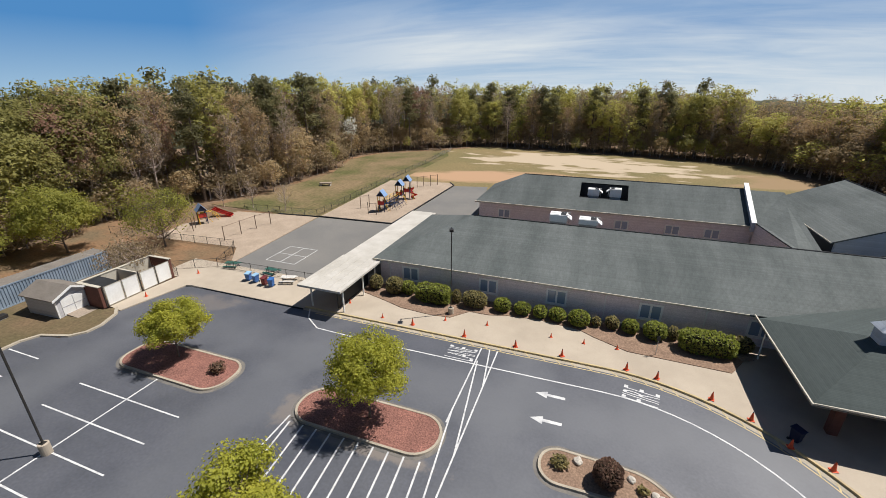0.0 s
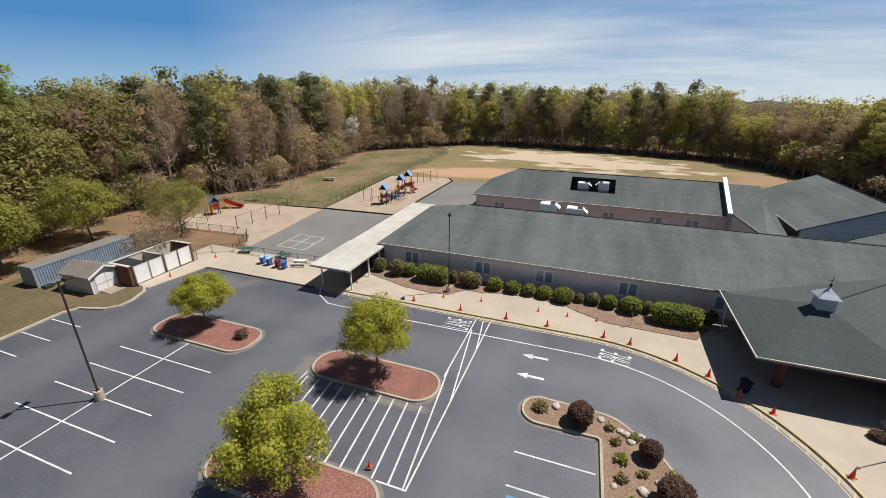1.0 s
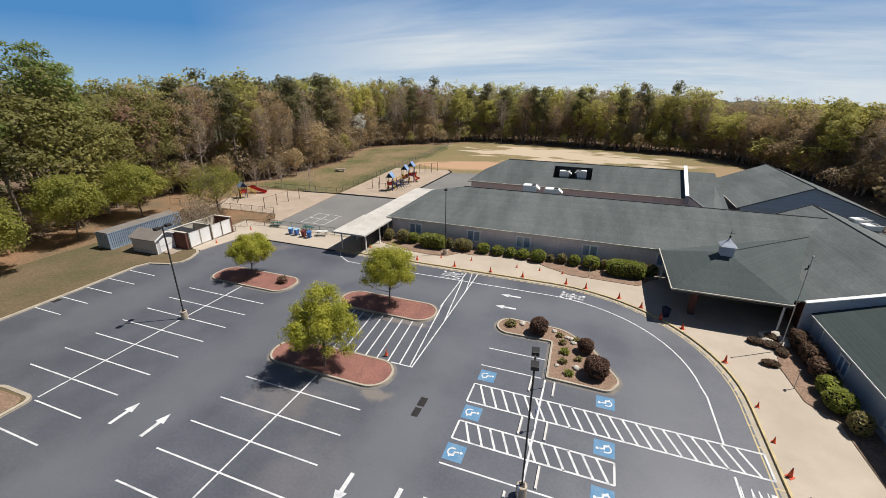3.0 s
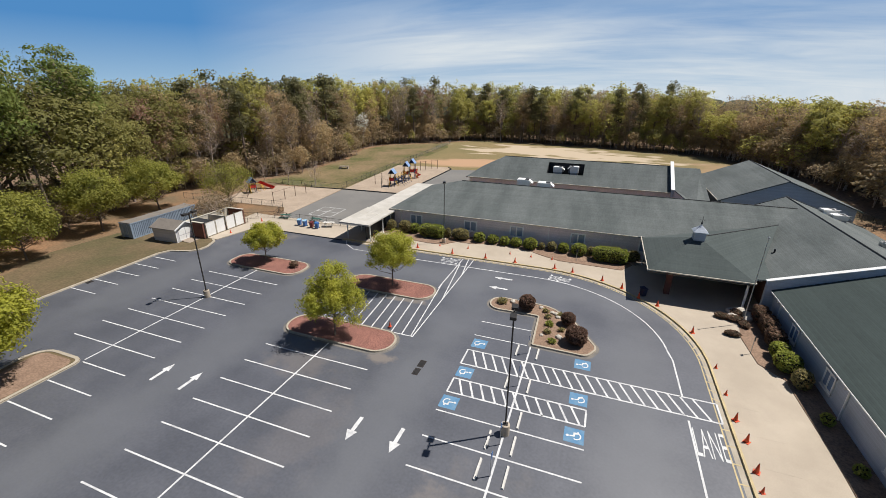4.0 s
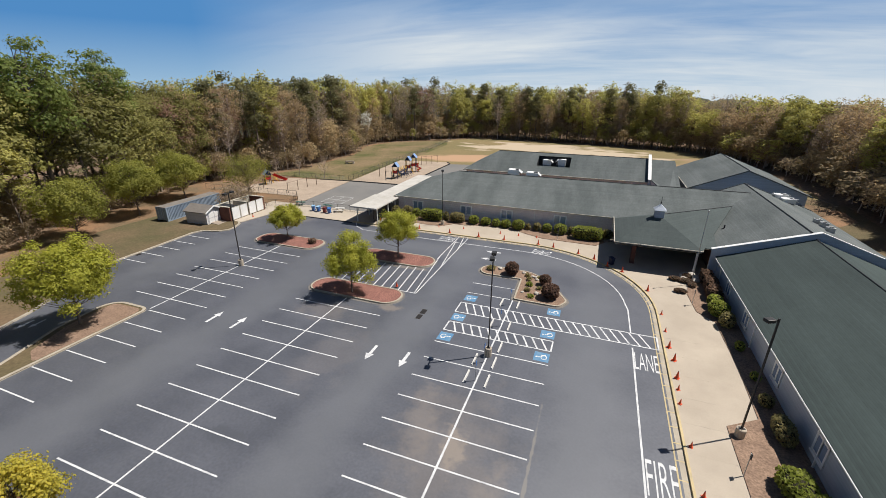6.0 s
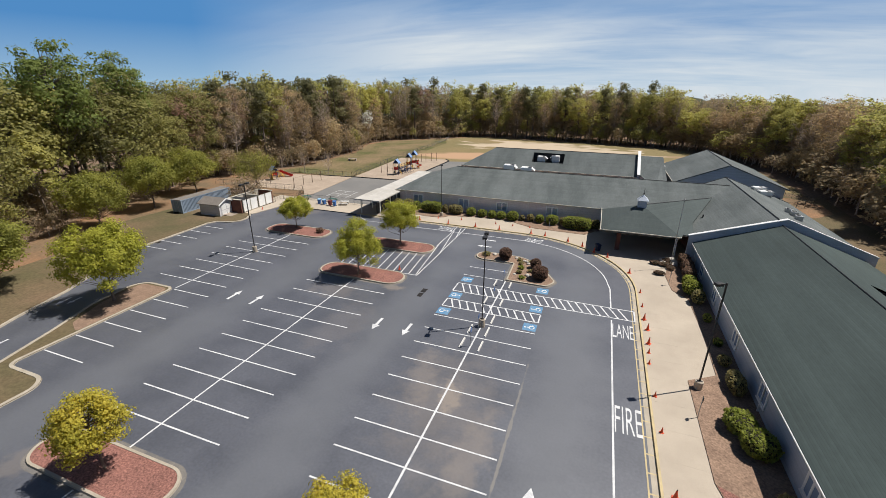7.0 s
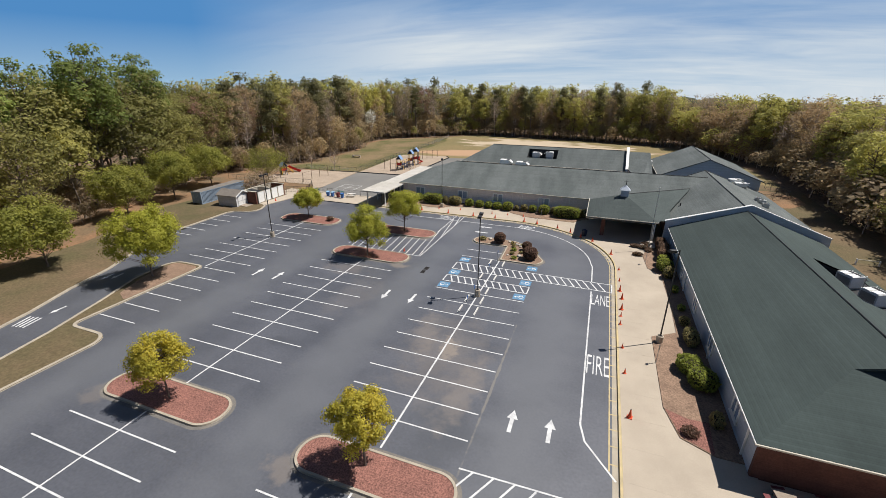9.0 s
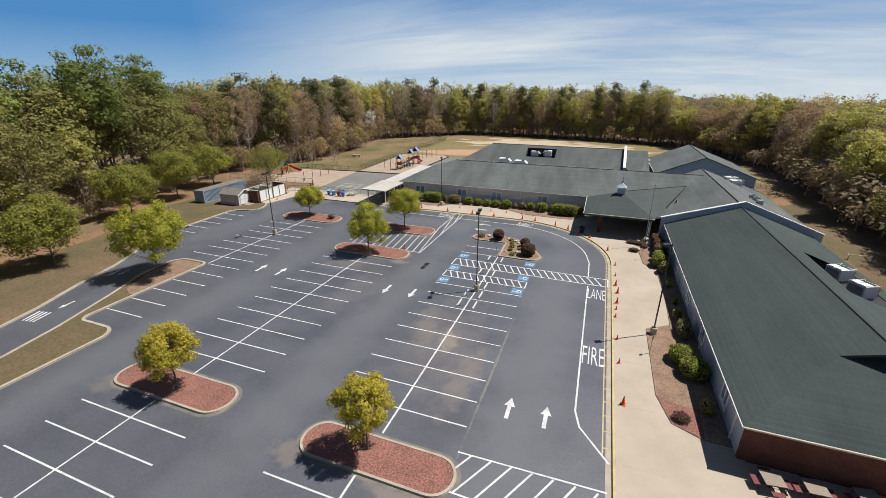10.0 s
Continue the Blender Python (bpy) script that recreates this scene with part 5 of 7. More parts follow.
def clumped(seed, H, W, leaves, size, trunk=0.3, low=0.25, clumps=44, lump=0.13, thick=0.009, twigs=0, stray=0.32, airy=0.35, seg=4, wild=0.19):
    """A crown of rounded leaf clumps, each carried by a limb; twigs show where the leaves are thin."""
    rng = np.random.default_rng(seed)
    w = Wood()
    r0 = H * thick
    lean = rng.normal(0, 0.02, 2) * H
    fork = np.array([lean[0] * 0.4, lean[1] * 0.4, H * trunk])
    top = np.array([lean[0], lean[1], H * 0.9])
    w.limb([(0, 0, -0.2), (0, 0, 0.3), fork, (fork + top) / 2 + rng.normal(0, 0.015 * H, 3), top], [r0 * 1.5, r0, r0 * 0.8, r0 * 0.5, r0 * 0.12], seg + 2)
    cz, hz = H * (low + 1) / 2, H * (1 - low) / 2
    k = np.arange(clumps) + 0.5
    up = 1 - 1.72 * k / clumps
    az = k * 2.39996 + rng.normal(0, 0.25, clumps)
    flat = np.sqrt(1 - np.clip(up, -1, 1) ** 2)
    D = np.stack([flat * np.cos(az), flat * np.sin(az), up], 1)
    reach = rng.uniform(0.71 - wild, 0.71 + wild, clumps)[:, None] * (1 + 0.12 * np.sin(3 * az + seed))[:, None]
    cen = D * reach * (W / 2, W / 2, hz) * (1 - lump * 0.6) + (lean[0] * 0.6, lean[1] * 0.6, cz)
    rad = W * lump * rng.uniform(0.7, 1.35, clumps)
    for c, r in zip(cen, rad):
        z0 = min(max(H * trunk * 0.8, c[2] - 0.42 * math.hypot(c[0], c[1]) - 0.08 * H), H * 0.85)
        p0 = np.array([lean[0] * z0 / H, lean[1] * z0 / H, z0])
        mid = (p0 + c) / 2 + np.array([0, 0, -0.02 * H]) + rng.normal(0, 0.012 * H, 3)
        w.limb([p0, mid, c], [r0 * 0.38, r0 * 0.22, r0 * 0.06], seg)
        for _ in range(twigs):
            d = rng.normal(0, 1, 3) + (0, 0, 0.5)
            w.limb([mid * 0.4 + c * 0.6, c + d / np.linalg.norm(d) * r * 1.1], [r0 * 0.12, r0 * 0.03], 3)
    pick = rng.choice(clumps, leaves, p=rad ** 2 / (rad ** 2).sum())
    d = rng.normal(0, 1, (leaves, 3)) + (0, 0, 0.3)
    d /= np.linalg.norm(d, axis=1, keepdims=True)
    rough = np.array([1 + 0.3 * noise.noise(Vector(v * 2.6) + Vector((p * 1.7, seed, 0))) for v, p in zip(d, pick)])
    C = cen[pick] + d * (rad[pick] * rough * rng.uniform(airy, 1.0, leaves) ** 0.6)[:, None] * (1.1, 1.1, 0.85)
    face = d + D[pick] * 0.45 + (0, 0, 0.3)
    keep = C[:, 2] > H * low * 0.6
    LV, LF = leaf_cards(C[keep], size, rng, face=face[keep], stray=stray)
    return (np.array(w.V), np.array(w.F)), (LV, LF)


def pine(seed, H, W, leaves, size):
    rng = np.random.default_rng(seed)
    w = Wood()
    r0 = H * 0.013
    bend = rng.normal(0, 0.012, 2) * H
    top = np.array([*bend, H])
    w.limb([(0, 0, -0.2), (*bend * 0.3, H * 0.4), (*bend * 0.7, H * 0.75), top], [r0 * 1.2, r0 * 0.9, r0 * 0.5, r0 * 0.1], 6)
    cl = []
    for i in range(22):
        f = (i + rng.uniform(0, 1)) / 22
        z = H * (0.50 + 0.49 * f)
        rad = W / 2 * (1 - f ** 1.6 * 0.85) * rng.uniform(0.45, 1.0)
        az = rng.uniform(0, 2 * math.pi)
        p0 = np.array([*bend * z / H, z])
        p1 = p0 + np.array([math.cos(az) * rad, math.sin(az) * rad, H * 0.025 * rng.uniform(-0.6, 1.6)])
        w.limb([p0, p1], [r0 * 0.25, r0 * 0.06], 4)
        cl += [p1, p0 * 0.45 + p1 * 0.55]
    cl.append(top)
    cl = np.array(cl)
    pick = rng.integers(0, len(cl), leaves)
    away = np.clip(rng.normal(0, 1, (leaves, 3)), -1.7, 1.7)
    C = cl[pick] + away * W * np.array([0.10, 0.10, 0.05])
    LV, LF = leaf_cards(C, size, rng, face=away * (0.6, 0.6, 1.0) + (0, 0, 0.5), stray=0.4)
    return (np.array(w.V), np.array(w.F)), (LV, LF)


def plant(name, geo, mats, m, label, category="tree", group=""):
    root = thing(name, m, label, category, group)
    for nm, (V, F), mat in zip(("trunk", "crown"), geo, mats):
        ob = new(nm, array_mesh(nm, V, F, mat))
        ob.parent = root
    return root


# yard trees on the islands and the lawn
for (x, y, H, W, seed, mat, n) in ((-45.3, 71.0, 5.6, 5.7, 1, LEAF_YARD, 16000), (-25.1, 70.4, 7.2, 6.4, 2, LEAF_YARD, 19000), (-25.4, 58.4, 7.3, 6.4, 3, LEAF_YARD, 20000),
                                   (-25.0, 26.4, 5.9, 4.7, 4, LEAF_GOLD, 14000), (-7.0, 26.3, 6.2, 4.3, 5, LEAF_GOLD, 12000), (-47.8, 42.0, 9.6, 8.2, 6, LEAF_YARD, 20000)):
    geo = clumped(seed, H, W * (0.99 if mat is LEAF_GOLD else 1.06), int(n * 1.15), 0.095 if mat is LEAF_GOLD else 0.105 if H < 8 else 0.145, trunk=0.2, low=0.12 if seed == 3 else 0.25 if H < 8 else 0.15,
                  clumps=58, lump=0.115, thick=0.014, twigs=3, stray=0.36, airy=0.06, seg=5, wild=0.22)
    plant("ornamental_tree", geo, (BARK, mat), pose(x, y, 0.12, 0, 0, seed * 50), "young tree in fresh %s spring leaf" % ("golden" if mat is LEAF_GOLD else "yellow-green"), group="parking lot trees")
for (x, y, H, W, seed, mat, n) in ((-63.8, 39.0, 9.6, 9.8, 7, LEAF_LAWN, 13000), (-76.8, 59.0, 10.2, 11.0, 8, LEAF_LAWN, 13000), (-80.3, 71.4, 10.8, 10.6, 9, LEAF_LAWN, 13000),
                                       (-83.8, 84.2, 10.4, 11.5, 10, LEAF_LAWN, 13000), (-72.7, 91.2, 9.4, 12.2, 11, LEAF_LAWN, 6000)):
    geo = clumped(seed, H, W, n, 0.19 if n > 6000 else 0.15, trunk=0.16, low=0.14, clumps=74, lump=0.11, thick=0.014, twigs=4 if n > 6000 else 7, stray=0.42, airy=0.12, wild=0.24)
    plant("lawn_tree", geo, (BARK, mat), pose(x, y, 0.1, 0, 0, seed * 37), "spreading tree in thin green spring leaf at the wood's edge", group="lawn trees")

# the woods: built once, then repeated
KINDS = []
for i in range(3):
    KINDS.append(("oak", clumped(110 + i, 23, 13.0, 5600, 0.27, trunk=0.22, low=0.18, clumps=60, lump=0.12, thick=0.011, twigs=2), (BARK, LEAF_OAK), "broad oak in olive-brown spring leaf"))
for i in range(2):
    KINDS.append(("poplar", clumped(120 + i, 27, 11.0, 5200, 0.26, trunk=0.3, low=0.32, clumps=56, lump=0.115, thick=0.009, twigs=2), (BARK, LEAF_DEEP), "very tall broadleaf tree in fresh mid green leaf"))
for i in range(4):
    KINDS.append(("fresh", clumped(100 + i, 22, 8.4, 3000, 0.29, trunk=0.3, low=0.25, clumps=42, lump=0.13, thick=0.008), (BARK, LEAF_FRESH), "tall broadleaf tree in fresh yellow-green leaf"))
for i in range(4):
    KINDS.append(("bud", clumped(140 + i, 21.5, 8.2, 2300, 0.22, trunk=0.28, low=0.2, clumps=46, lump=0.13, thick=0.008, twigs=3, stray=0.5, airy=0.2), (TWIG, LEAF_BUD), "half-bare tree in olive-brown bud"))
for i in range(2):
    KINDS.append(("bare", clumped(150 + i, 21.5, 6.8, 900, 0.17, trunk=0.32, low=0.26, clumps=48, lump=0.12, thick=0.009, twigs=6, stray=0.6, airy=0.1), (TWIG, LEAF_BRUSH), "bare grey-brown tree with a straight trunk"))
KINDS.append(("red", clumped(160, 20, 8.5, 2300, 0.24, trunk=0.32, low=0.26, clumps=42, lump=0.13, thick=0.008, twigs=3, stray=0.5, airy=0.2), (TWIG, LEAF_RED), "half-bare tree in reddish bud"))
for i in range(3):
    KINDS.append(("pine", pine(180 + i, 21.0, 7.6, 2300, 0.30), (BARK, NEEDLE), "tall dark pine with a bare lower trunk"))
for i in range(3):
    KINDS.append(("under", clumped(200 + i, 8, 5.5, 1300, 0.21, trunk=0.2, low=0.06, clumps=30, lump=0.15, thick=0.012, twigs=2), (TWIG, LEAF_BUD if i == 1 else LEAF_FRESH), "small understorey tree in thin spring leaf"))
for i in range(3):
    KINDS.append(("brush", clumped(210 + i, 6.5, 5.5, 620, 0.2, trunk=0.1, low=0.02, clumps=34, lump=0.15, thick=0.011, twigs=4, stray=0.6, airy=0.1, seg=3), (TWIG, LEAF_BRUSH), "leafless grey-brown brush"))
BY = {}
for i, k in enumerate(KINDS):
    BY.setdefault(k[0], []).append(i)

EDGE = [(-70, 22), (-73, 34), (-79, 46), (-84, 60), (-88.5, 80), (-96, 95), (-92, 108), (-84, 122), (-84, 150), (-92, 173), (-90, 190), (-69, 208), (-57, 221),
        (-20, 218), (5, 214), (33, 207), (45, 186), (53, 165), (54, 140), (52, 118), (50.5, 95), (51, 60)]
MIXES = {"west": (("oak", 0.62), ("fresh", 0.16), ("bud", 0.12), ("bare", 0.06), ("pine", 0.04)), "northwest": (("bud", 0.30), ("bare", 0.28), ("pine", 0.30), ("fresh", 0.09), ("red", 0.03)),
         "north": (("fresh", 0.36), ("pine", 0.28), ("bud", 0.26), ("bare", 0.10)), "east": (("fresh", 0.36), ("bud", 0.46), ("bare", 0.14), ("red", 0.04))}


def woods():
    """Ranks of trees behind the wood's edge: place, kind and size of each."""
    rng, rng2 = np.random.default_rng(7), np.random.default_rng(17)
    out = []
    P_ = np.array(EDGE, float)
    seg = np.diff(P_, axis=0)
    ln = np.linalg.norm(seg, axis=1)
    nrm = np.stack([-seg[:, 1], seg[:, 0]], 1) / ln[:, None]
    vn = np.concatenate([nrm[:1], nrm[1:] + nrm[:-1], nrm[-1:]])
    vn /= np.linalg.norm(vn, axis=1, keepdims=True)
    cum = np.concatenate([[0], np.cumsum(ln)])
    ranks = [(0.5, 3.3, "brush"), (2.0, 4.2, ""), (6.0, 4.6, ""), (4.5, 3.6, "brush"), (9.0, 4.2, "brush"), (10.5, 5.0, ""), (15.5, 5.2, ""), (14.5, 4.6, "brush"), (21.5, 5.8, ""), (24, 6.0, "brush"), (28.5, 6.4, ""), (37, 6.5, "")]
    for rank, (back, step, only) in enumerate(ranks):
        s = rng.uniform(0, step)
        while s < cum[-1]:
            k = min(np.searchsorted(cum, s, "right") - 1, len(seg) - 1)
            f = (s - cum[k]) / ln[k]
            p = P_[k] + seg[k] * f + (vn[k] * (1 - f) + vn[k + 1] * f) * (back + rng.normal(0, 1.0))
            p += rng.normal(0, 0.8, 2)
            zone = "west" if p[1] < 98 and p[0] < 0 else "northwest" if p[0] < -72 else "north" if p[1] > 190 and p[0] < 28 else "east"
            s += step * rng.uniform(0.75, 1.25) * (1.5 if zone == "west" and not only else 1.0)
            names, ws = zip(*MIXES[zone])
            kind = only or str(rng.choice(names, p=np.array(ws) / sum(ws)))
            h = rng.uniform(0.88, 1.08) * {"west": 1.08, "northwest": 1.18, "north": 1.11, "east": 0.97}[zone]
            if rank < 2 and not only:
                kind = "under" if rng.random() < 0.4 else kind
                h *= 0.82 if kind != "under" else 1.25 if zone == "east" else 1.0
            elif rank in (2, 5) and rng.random() < 0.2:
                kind = "under"
            if kind == "brush":
                h = rng.uniform(0.7, 1.3) * ((0.6 if zone == "west" else 1.2 if zone == "east" else 0.95) if rank == 0 else 1.0 if zone == "west" else 1.5)
                if rng.random() < 0.25:
                    kind = "under"
            i = int(rng.choice(BY[kind])) if not (kind == "under" and zone == "east") else BY["under"][1]
            wide = rng.uniform(0.95, 1.2) * {"west": 1.1, "northwest": 0.98, "north": 1.05, "east": 1.3}[zone]
            if zone == "northwest" and kind == "under" and rng2.random() < 0.6:
                i = BY["under"][1]
            if zone == "east" and rank < 2 and not only and rng2.random() < 0.3:
                i, h = BY["under"][int(rng2.integers(2))], rng2.uniform(1.05, 1.4)
            elif back > 12 and not only and zone in ("northwest", "north") and kind != "fresh" and rng2.random() < 0.4:
                i, h = int(rng2.choice(BY["fresh"])), h * 1.05
            out.append((back, p[0], p[1], i, h, rng.uniform(0, 360), wide))
    # the tallest trees stand in a group over the western oaks
    for n, (x, y, h) in enumerate(((-89, 64, 1.2), (-97, 69, 1.12), (-96, 81, 1.18), (-103, 85, 1.1), (-95, 57, 1.1), (-91, 48, 1.1), (-88, 40, 1.08))):
        out.append((5.0, x, y, BY["poplar"][n % 2], h, 60.0 * n, 1.1))
    for n, (x, y, h) in enumerate(((-97, 99, 1.04), (-94, 104, 1.0), (-103, 102, 1.12), (-98, 107, 1.06), (-105, 96, 1.12))):
        out.append((6.0, x, y, BY["oak" if n % 2 == 0 else "bud"][n % 3], h, 75.0 * n, 1.0))
        out.append((9.0, x + 2, y - 2, BY["brush"][n % 3], 1.2, 40.0 * n, 1.2))
    out.append((6.5, -97, 94, BY["red"][0], 1.1, 20.0, 1.2))
    out.append((6.5, -98, 113, BY["red"][0], 0.95, 80.0, 0.85))
    return out


TREES = woods()
BLOSSOM = material("white_blossom", (0.75, 0.72, 0.68), (0.6, 0.6, 0.5), rough=0.7, scale=0.4, fine=3, grain=0.2, bump=0, leaf=True)
plant("blossom_tree", broadleaf(77, 14, 5.5, 700, 0.3, trunk=0.35, low=0.45, limbs=9, twigs=4, thick=0.009, spread=0.08), (TWIG, BLOSSOM), pose(-90.5, 174.5, 0), "slender tree in white blossom at the wood's edge")
first, things_made = {}, 0
rest = {}
for back, x, y, i, h, turn, wide in TREES:
    name, geo, mats, label = KINDS[i]
    near = back < 8 and name != "brush" and things_made < 290
    if near:
        m = pose(x, y, 0, 0, 0, turn)
        if i not in first:
            first[i] = plant("woodland_tree", geo, mats, m, label, "tree", "woodland edge")
            first[i].scale = (h * wide, h * wide, h)
        else:
            ob = copy_thing(first[i], m)
            ob.scale = (h * wide, h * wide, h)
        things_made += 1
    else:
        c_, s_ = math.cos(radians(turn)), math.sin(radians(turn))
        M_ = np.array([[c_ * h * wide, s_ * h * wide, 0], [-s_ * h * wide, c_ * h * wide, 0], [0, 0, h]])
        for (V, F), mat in zip(geo, mats):
            VV, FF = V, F
            if mat in (BARK, TWIG):
                if back > 18:
                    FF = F[:45]
                elif name != "brush":
                    FF = F[:60 if back > 12 else 130]
                else:
                    FF = F[:200]
            else:
                Q = V.reshape(-1, 4, 3)
                if back > 18:
                    Q = Q[Q[:, 0, 2] > 11.5]
                west = x < -60 and y < 112
                Q = Q[:: max(1, round(len(Q) / (760 if west else 400 if back > 18 else 320 if name == "brush" else 900)))]
                mid = Q.mean(1, keepdims=True)
                VV = (mid + (Q - mid) * (1.3 if west else 1.4 if back > 18 else 1.5 if name == "brush" else 1.3)).reshape(-1, 3)
                FF = np.arange(len(VV)).reshape(-1, 4)
            vs, fs = rest.setdefault(mat.name, ([], []))
            off = sum(len(v) for v in vs)
            vs.append(VV @ M_ + (x, y, 0))
            fs.append(FF + off)
woods_root = tagged(new("woods"), "deep mixed spring woods of pines and budding broadleaf trees", "woods", kind="stuff")
for nm, (vs, fs) in rest.items():
    ob = new("woodland", array_mesh("woodland", np.concatenate(vs), np.concatenate(fs), bpy.data.materials[nm]))
    ob.parent = woods_root
    tagged(ob, kind="stuff")


# far wooded hills to the horizon
def far_hills():
    rng = np.random.default_rng(3)
    V, F = [], []
    nx = 420
    rows = ((158, 0.0), (160, 14), (166, 16.5), (174, 16), (185, 16.5), (196, 16), (210, 15.5), (230, 14.5), (260, 13), (300, 10.5), (380, 8.5), (520, 7.5), (760, 4), (1100, 0), (1700, -9), (2600, -24))
    for r, z in rows:
        for i in range(nx):
            a = math.pi * 2 * i / nx
            j = 0 if z == 0 else noise.noise(Vector((math.cos(a) * r / 60, math.sin(a) * r / 60, r * 0.01))) * (2.5 + z * 0.08) + rng.uniform(-1, 1) * (1.4 if r < 300 else 0.8)
            east = max(0.0, math.cos(a - 0.45)) * max(0, r - 185) * 0.014
            V.append((-20 + math.cos(a) * r, 110 + math.sin(a) * r, z + j - 0.05 - east))
    for q in range(len(rows) - 1):
        for i in range(nx):
            F.append((q * nx + i, q * nx + (i + 1) % nx, (q + 1) * nx + (i + 1) % nx, (q + 1) * nx + i))
    return new("far_woods", array_mesh("far_woods", V, F, FAR))


FAR = material("far_canopy", (0.085, 0.088, 0.05), (0.055, 0.062, 0.038), rough=1.0, scale=0.03, fine=0.3, grain=0.5, bump=0)
tagged(far_hills(), "distant rolling tree canopy", "woods", kind="structure")


# ---------- shrubs ----------
def shrub(x, y, wx, wy, h, mat, label, seed, boxy=2.6, size=0.15, dense=95, base=0.17, twist=0.0, group="foundation shrubs", loose=False):
    """A clipped shrub: a solid near-black core painted as its inner shade, and a close skin of small leaves."""
    rng = np.random.default_rng(seed)
    root = thing("shrub", pose(x, y, base, 0, 0, twist), label, "shrub", group)
    n = int(dense * (wx * wy + (wx + wy) * h * 1.6))
    d = rng.normal(size=(n, 3))
    d /= np.abs(d).max(1, keepdims=True) + 1e-9
    q = (np.abs(d) ** boxy).sum(1) ** (-1 / boxy)
    d *= q[:, None]
    wob = np.array([0.93 + 0.13 * noise.noise(Vector(v * 2.2) + Vector((0, 0, seed * 3.1))) for v in d])
    C = d * wob[:, None] * rng.uniform(0.45 if loose else 0.90, 1.03, (n, 1)) * (wx / 2, wy / 2, h / 2) + (0, 0, h / 2)
    C = C[C[:, 2] > 0.03]
    V, F = leaf_cards(C, size, rng)
    ob = new("foliage", array_mesh("foliage", V, F, mat))
    ob.parent = root
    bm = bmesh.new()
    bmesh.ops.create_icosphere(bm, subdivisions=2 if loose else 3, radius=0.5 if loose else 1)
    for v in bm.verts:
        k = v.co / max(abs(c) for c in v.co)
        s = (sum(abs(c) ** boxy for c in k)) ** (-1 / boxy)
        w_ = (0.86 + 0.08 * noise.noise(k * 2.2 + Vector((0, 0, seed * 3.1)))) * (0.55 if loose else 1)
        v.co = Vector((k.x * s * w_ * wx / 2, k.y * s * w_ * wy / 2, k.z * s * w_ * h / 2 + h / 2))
    # solid core, coloured as the shade between the leaves
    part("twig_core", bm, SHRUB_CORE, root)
    return root


ROUND, OLIVE, HEDGE = "clipped round green shrub in the planting bed", "clipped olive-brown shrub in the planting bed", "long clipped green hedge block in the planting bed"
for i, (x, y, wx, wy, h) in enumerate(((11.7, 76.3, 1.5, 1.1, 0.5), (12.9, 76.0, 1.6, 1.2, 0.55), (13.2, 77.6, 1.3, 1.2, 0.6), (11.9, 72.6, 1.6, 0.9, 0.5), (13.5, 75.0, 1.0, 1.6, 0.5))):
    shrub(x, y, wx, wy, h, SHRUB_BROWN, "low brown spreading groundcover beside the flagpole", 400 + i, 2.0, 0.12, 110)
ROW = [(-34.9, 90.0, 1.6, 1.5, 1.7, 0), (-32.2, 89.6, 2.2, 1.9, 2.0, 0), (-30.6, 90.0, 1.6, 1.5, 1.6, 1), (-27.2, 89.4, 4.4, 2.3, 1.9, 1), (-24.6, 90.0, 1.0, 1.0, 1.5, 0), (-22.4, 89.8, 2.9, 1.9, 1.7, 0), (-19.3, 89.9, 1.9, 1.6, 1.45, 1), (-17.1, 90.0, 1.8, 1.5, 1.3, 1), (-15.2, 90.0, 1.5, 1.4, 1.25, 1)]
ROW += [(-13.4, 90.0, 1.8, 1.6, 1.3, 1), (-11.2, 89.7, 2.2, 1.9, 1.6, 1), (-9.5, 90.2, 0.9, 0.9, 1.0, 0), (-8.0, 90.2, 1.4, 1.2, 1.3, 0), (-6.3, 90.0, 1.6, 1.4, 1.4, 2), (-4.1, 89.7, 2.2, 1.9, 1.7, 2), (-2.4, 90.2, 1.0, 1.0, 1.3, 0), (0.2, 88.9, 4.9, 2.4, 1.9, 1), (3.3, 90.0, 1.9, 1.3, 1.5, 0)]
for i, (x, y, wx, wy, h, k) in enumerate(ROW):
    shrub(x, y - 0.5, wx, wy, h * 1.08, (SHRUB_OLIVE, SHRUB_GREEN, SHRUB_GREEN)[k], OLIVE if k == 0 else HEDGE if wx > 4 else ROUND, 300 + i, 2.3 if wx < 4 else 4.0)
EAST = [(15.2, 76.6, 1.4, 2.3, 1.8, 2), (15.3, 74.3, 1.5, 2.4, 1.8, 2), (15.2, 72.0, 1.5, 2.3, 1.7, 2), (14.9, 69.7, 1.6, 2.0, 1.6, 1), (14.9, 67.8, 2.05, 2.4, 1.75, 1), (15.2, 65.5, 1.4, 1.7, 1.6, 0), (15.4, 61.2, 0.8, 1.0, 0.9, 1), (15.5, 56.6, 0.8, 0.8, 0.7, 1),
        (15.3, 53.2, 1.0, 1.1, 1.0, 0), (15.4, 49.8, 1.3, 2.9, 1.4, 0), (14.5, 44.8, 2.1, 2.4, 1.5, 1), (15.2, 42.9, 2.3, 2.5, 1.6, 1), (15.4, 38.3, 0.95, 1.25, 1.15, 0)]
for i, (x, y, wx, wy, h, k) in enumerate(EAST):
    shrub(x, y, wx, wy, h, (SHRUB_OLIVE, SHRUB_GREEN, SHRUB_BROWN)[k], (OLIVE, ROUND, "loose brown half-bare shrub beside the entrance")[k], 340 + i, 3.6 if k == 2 else 2.4)
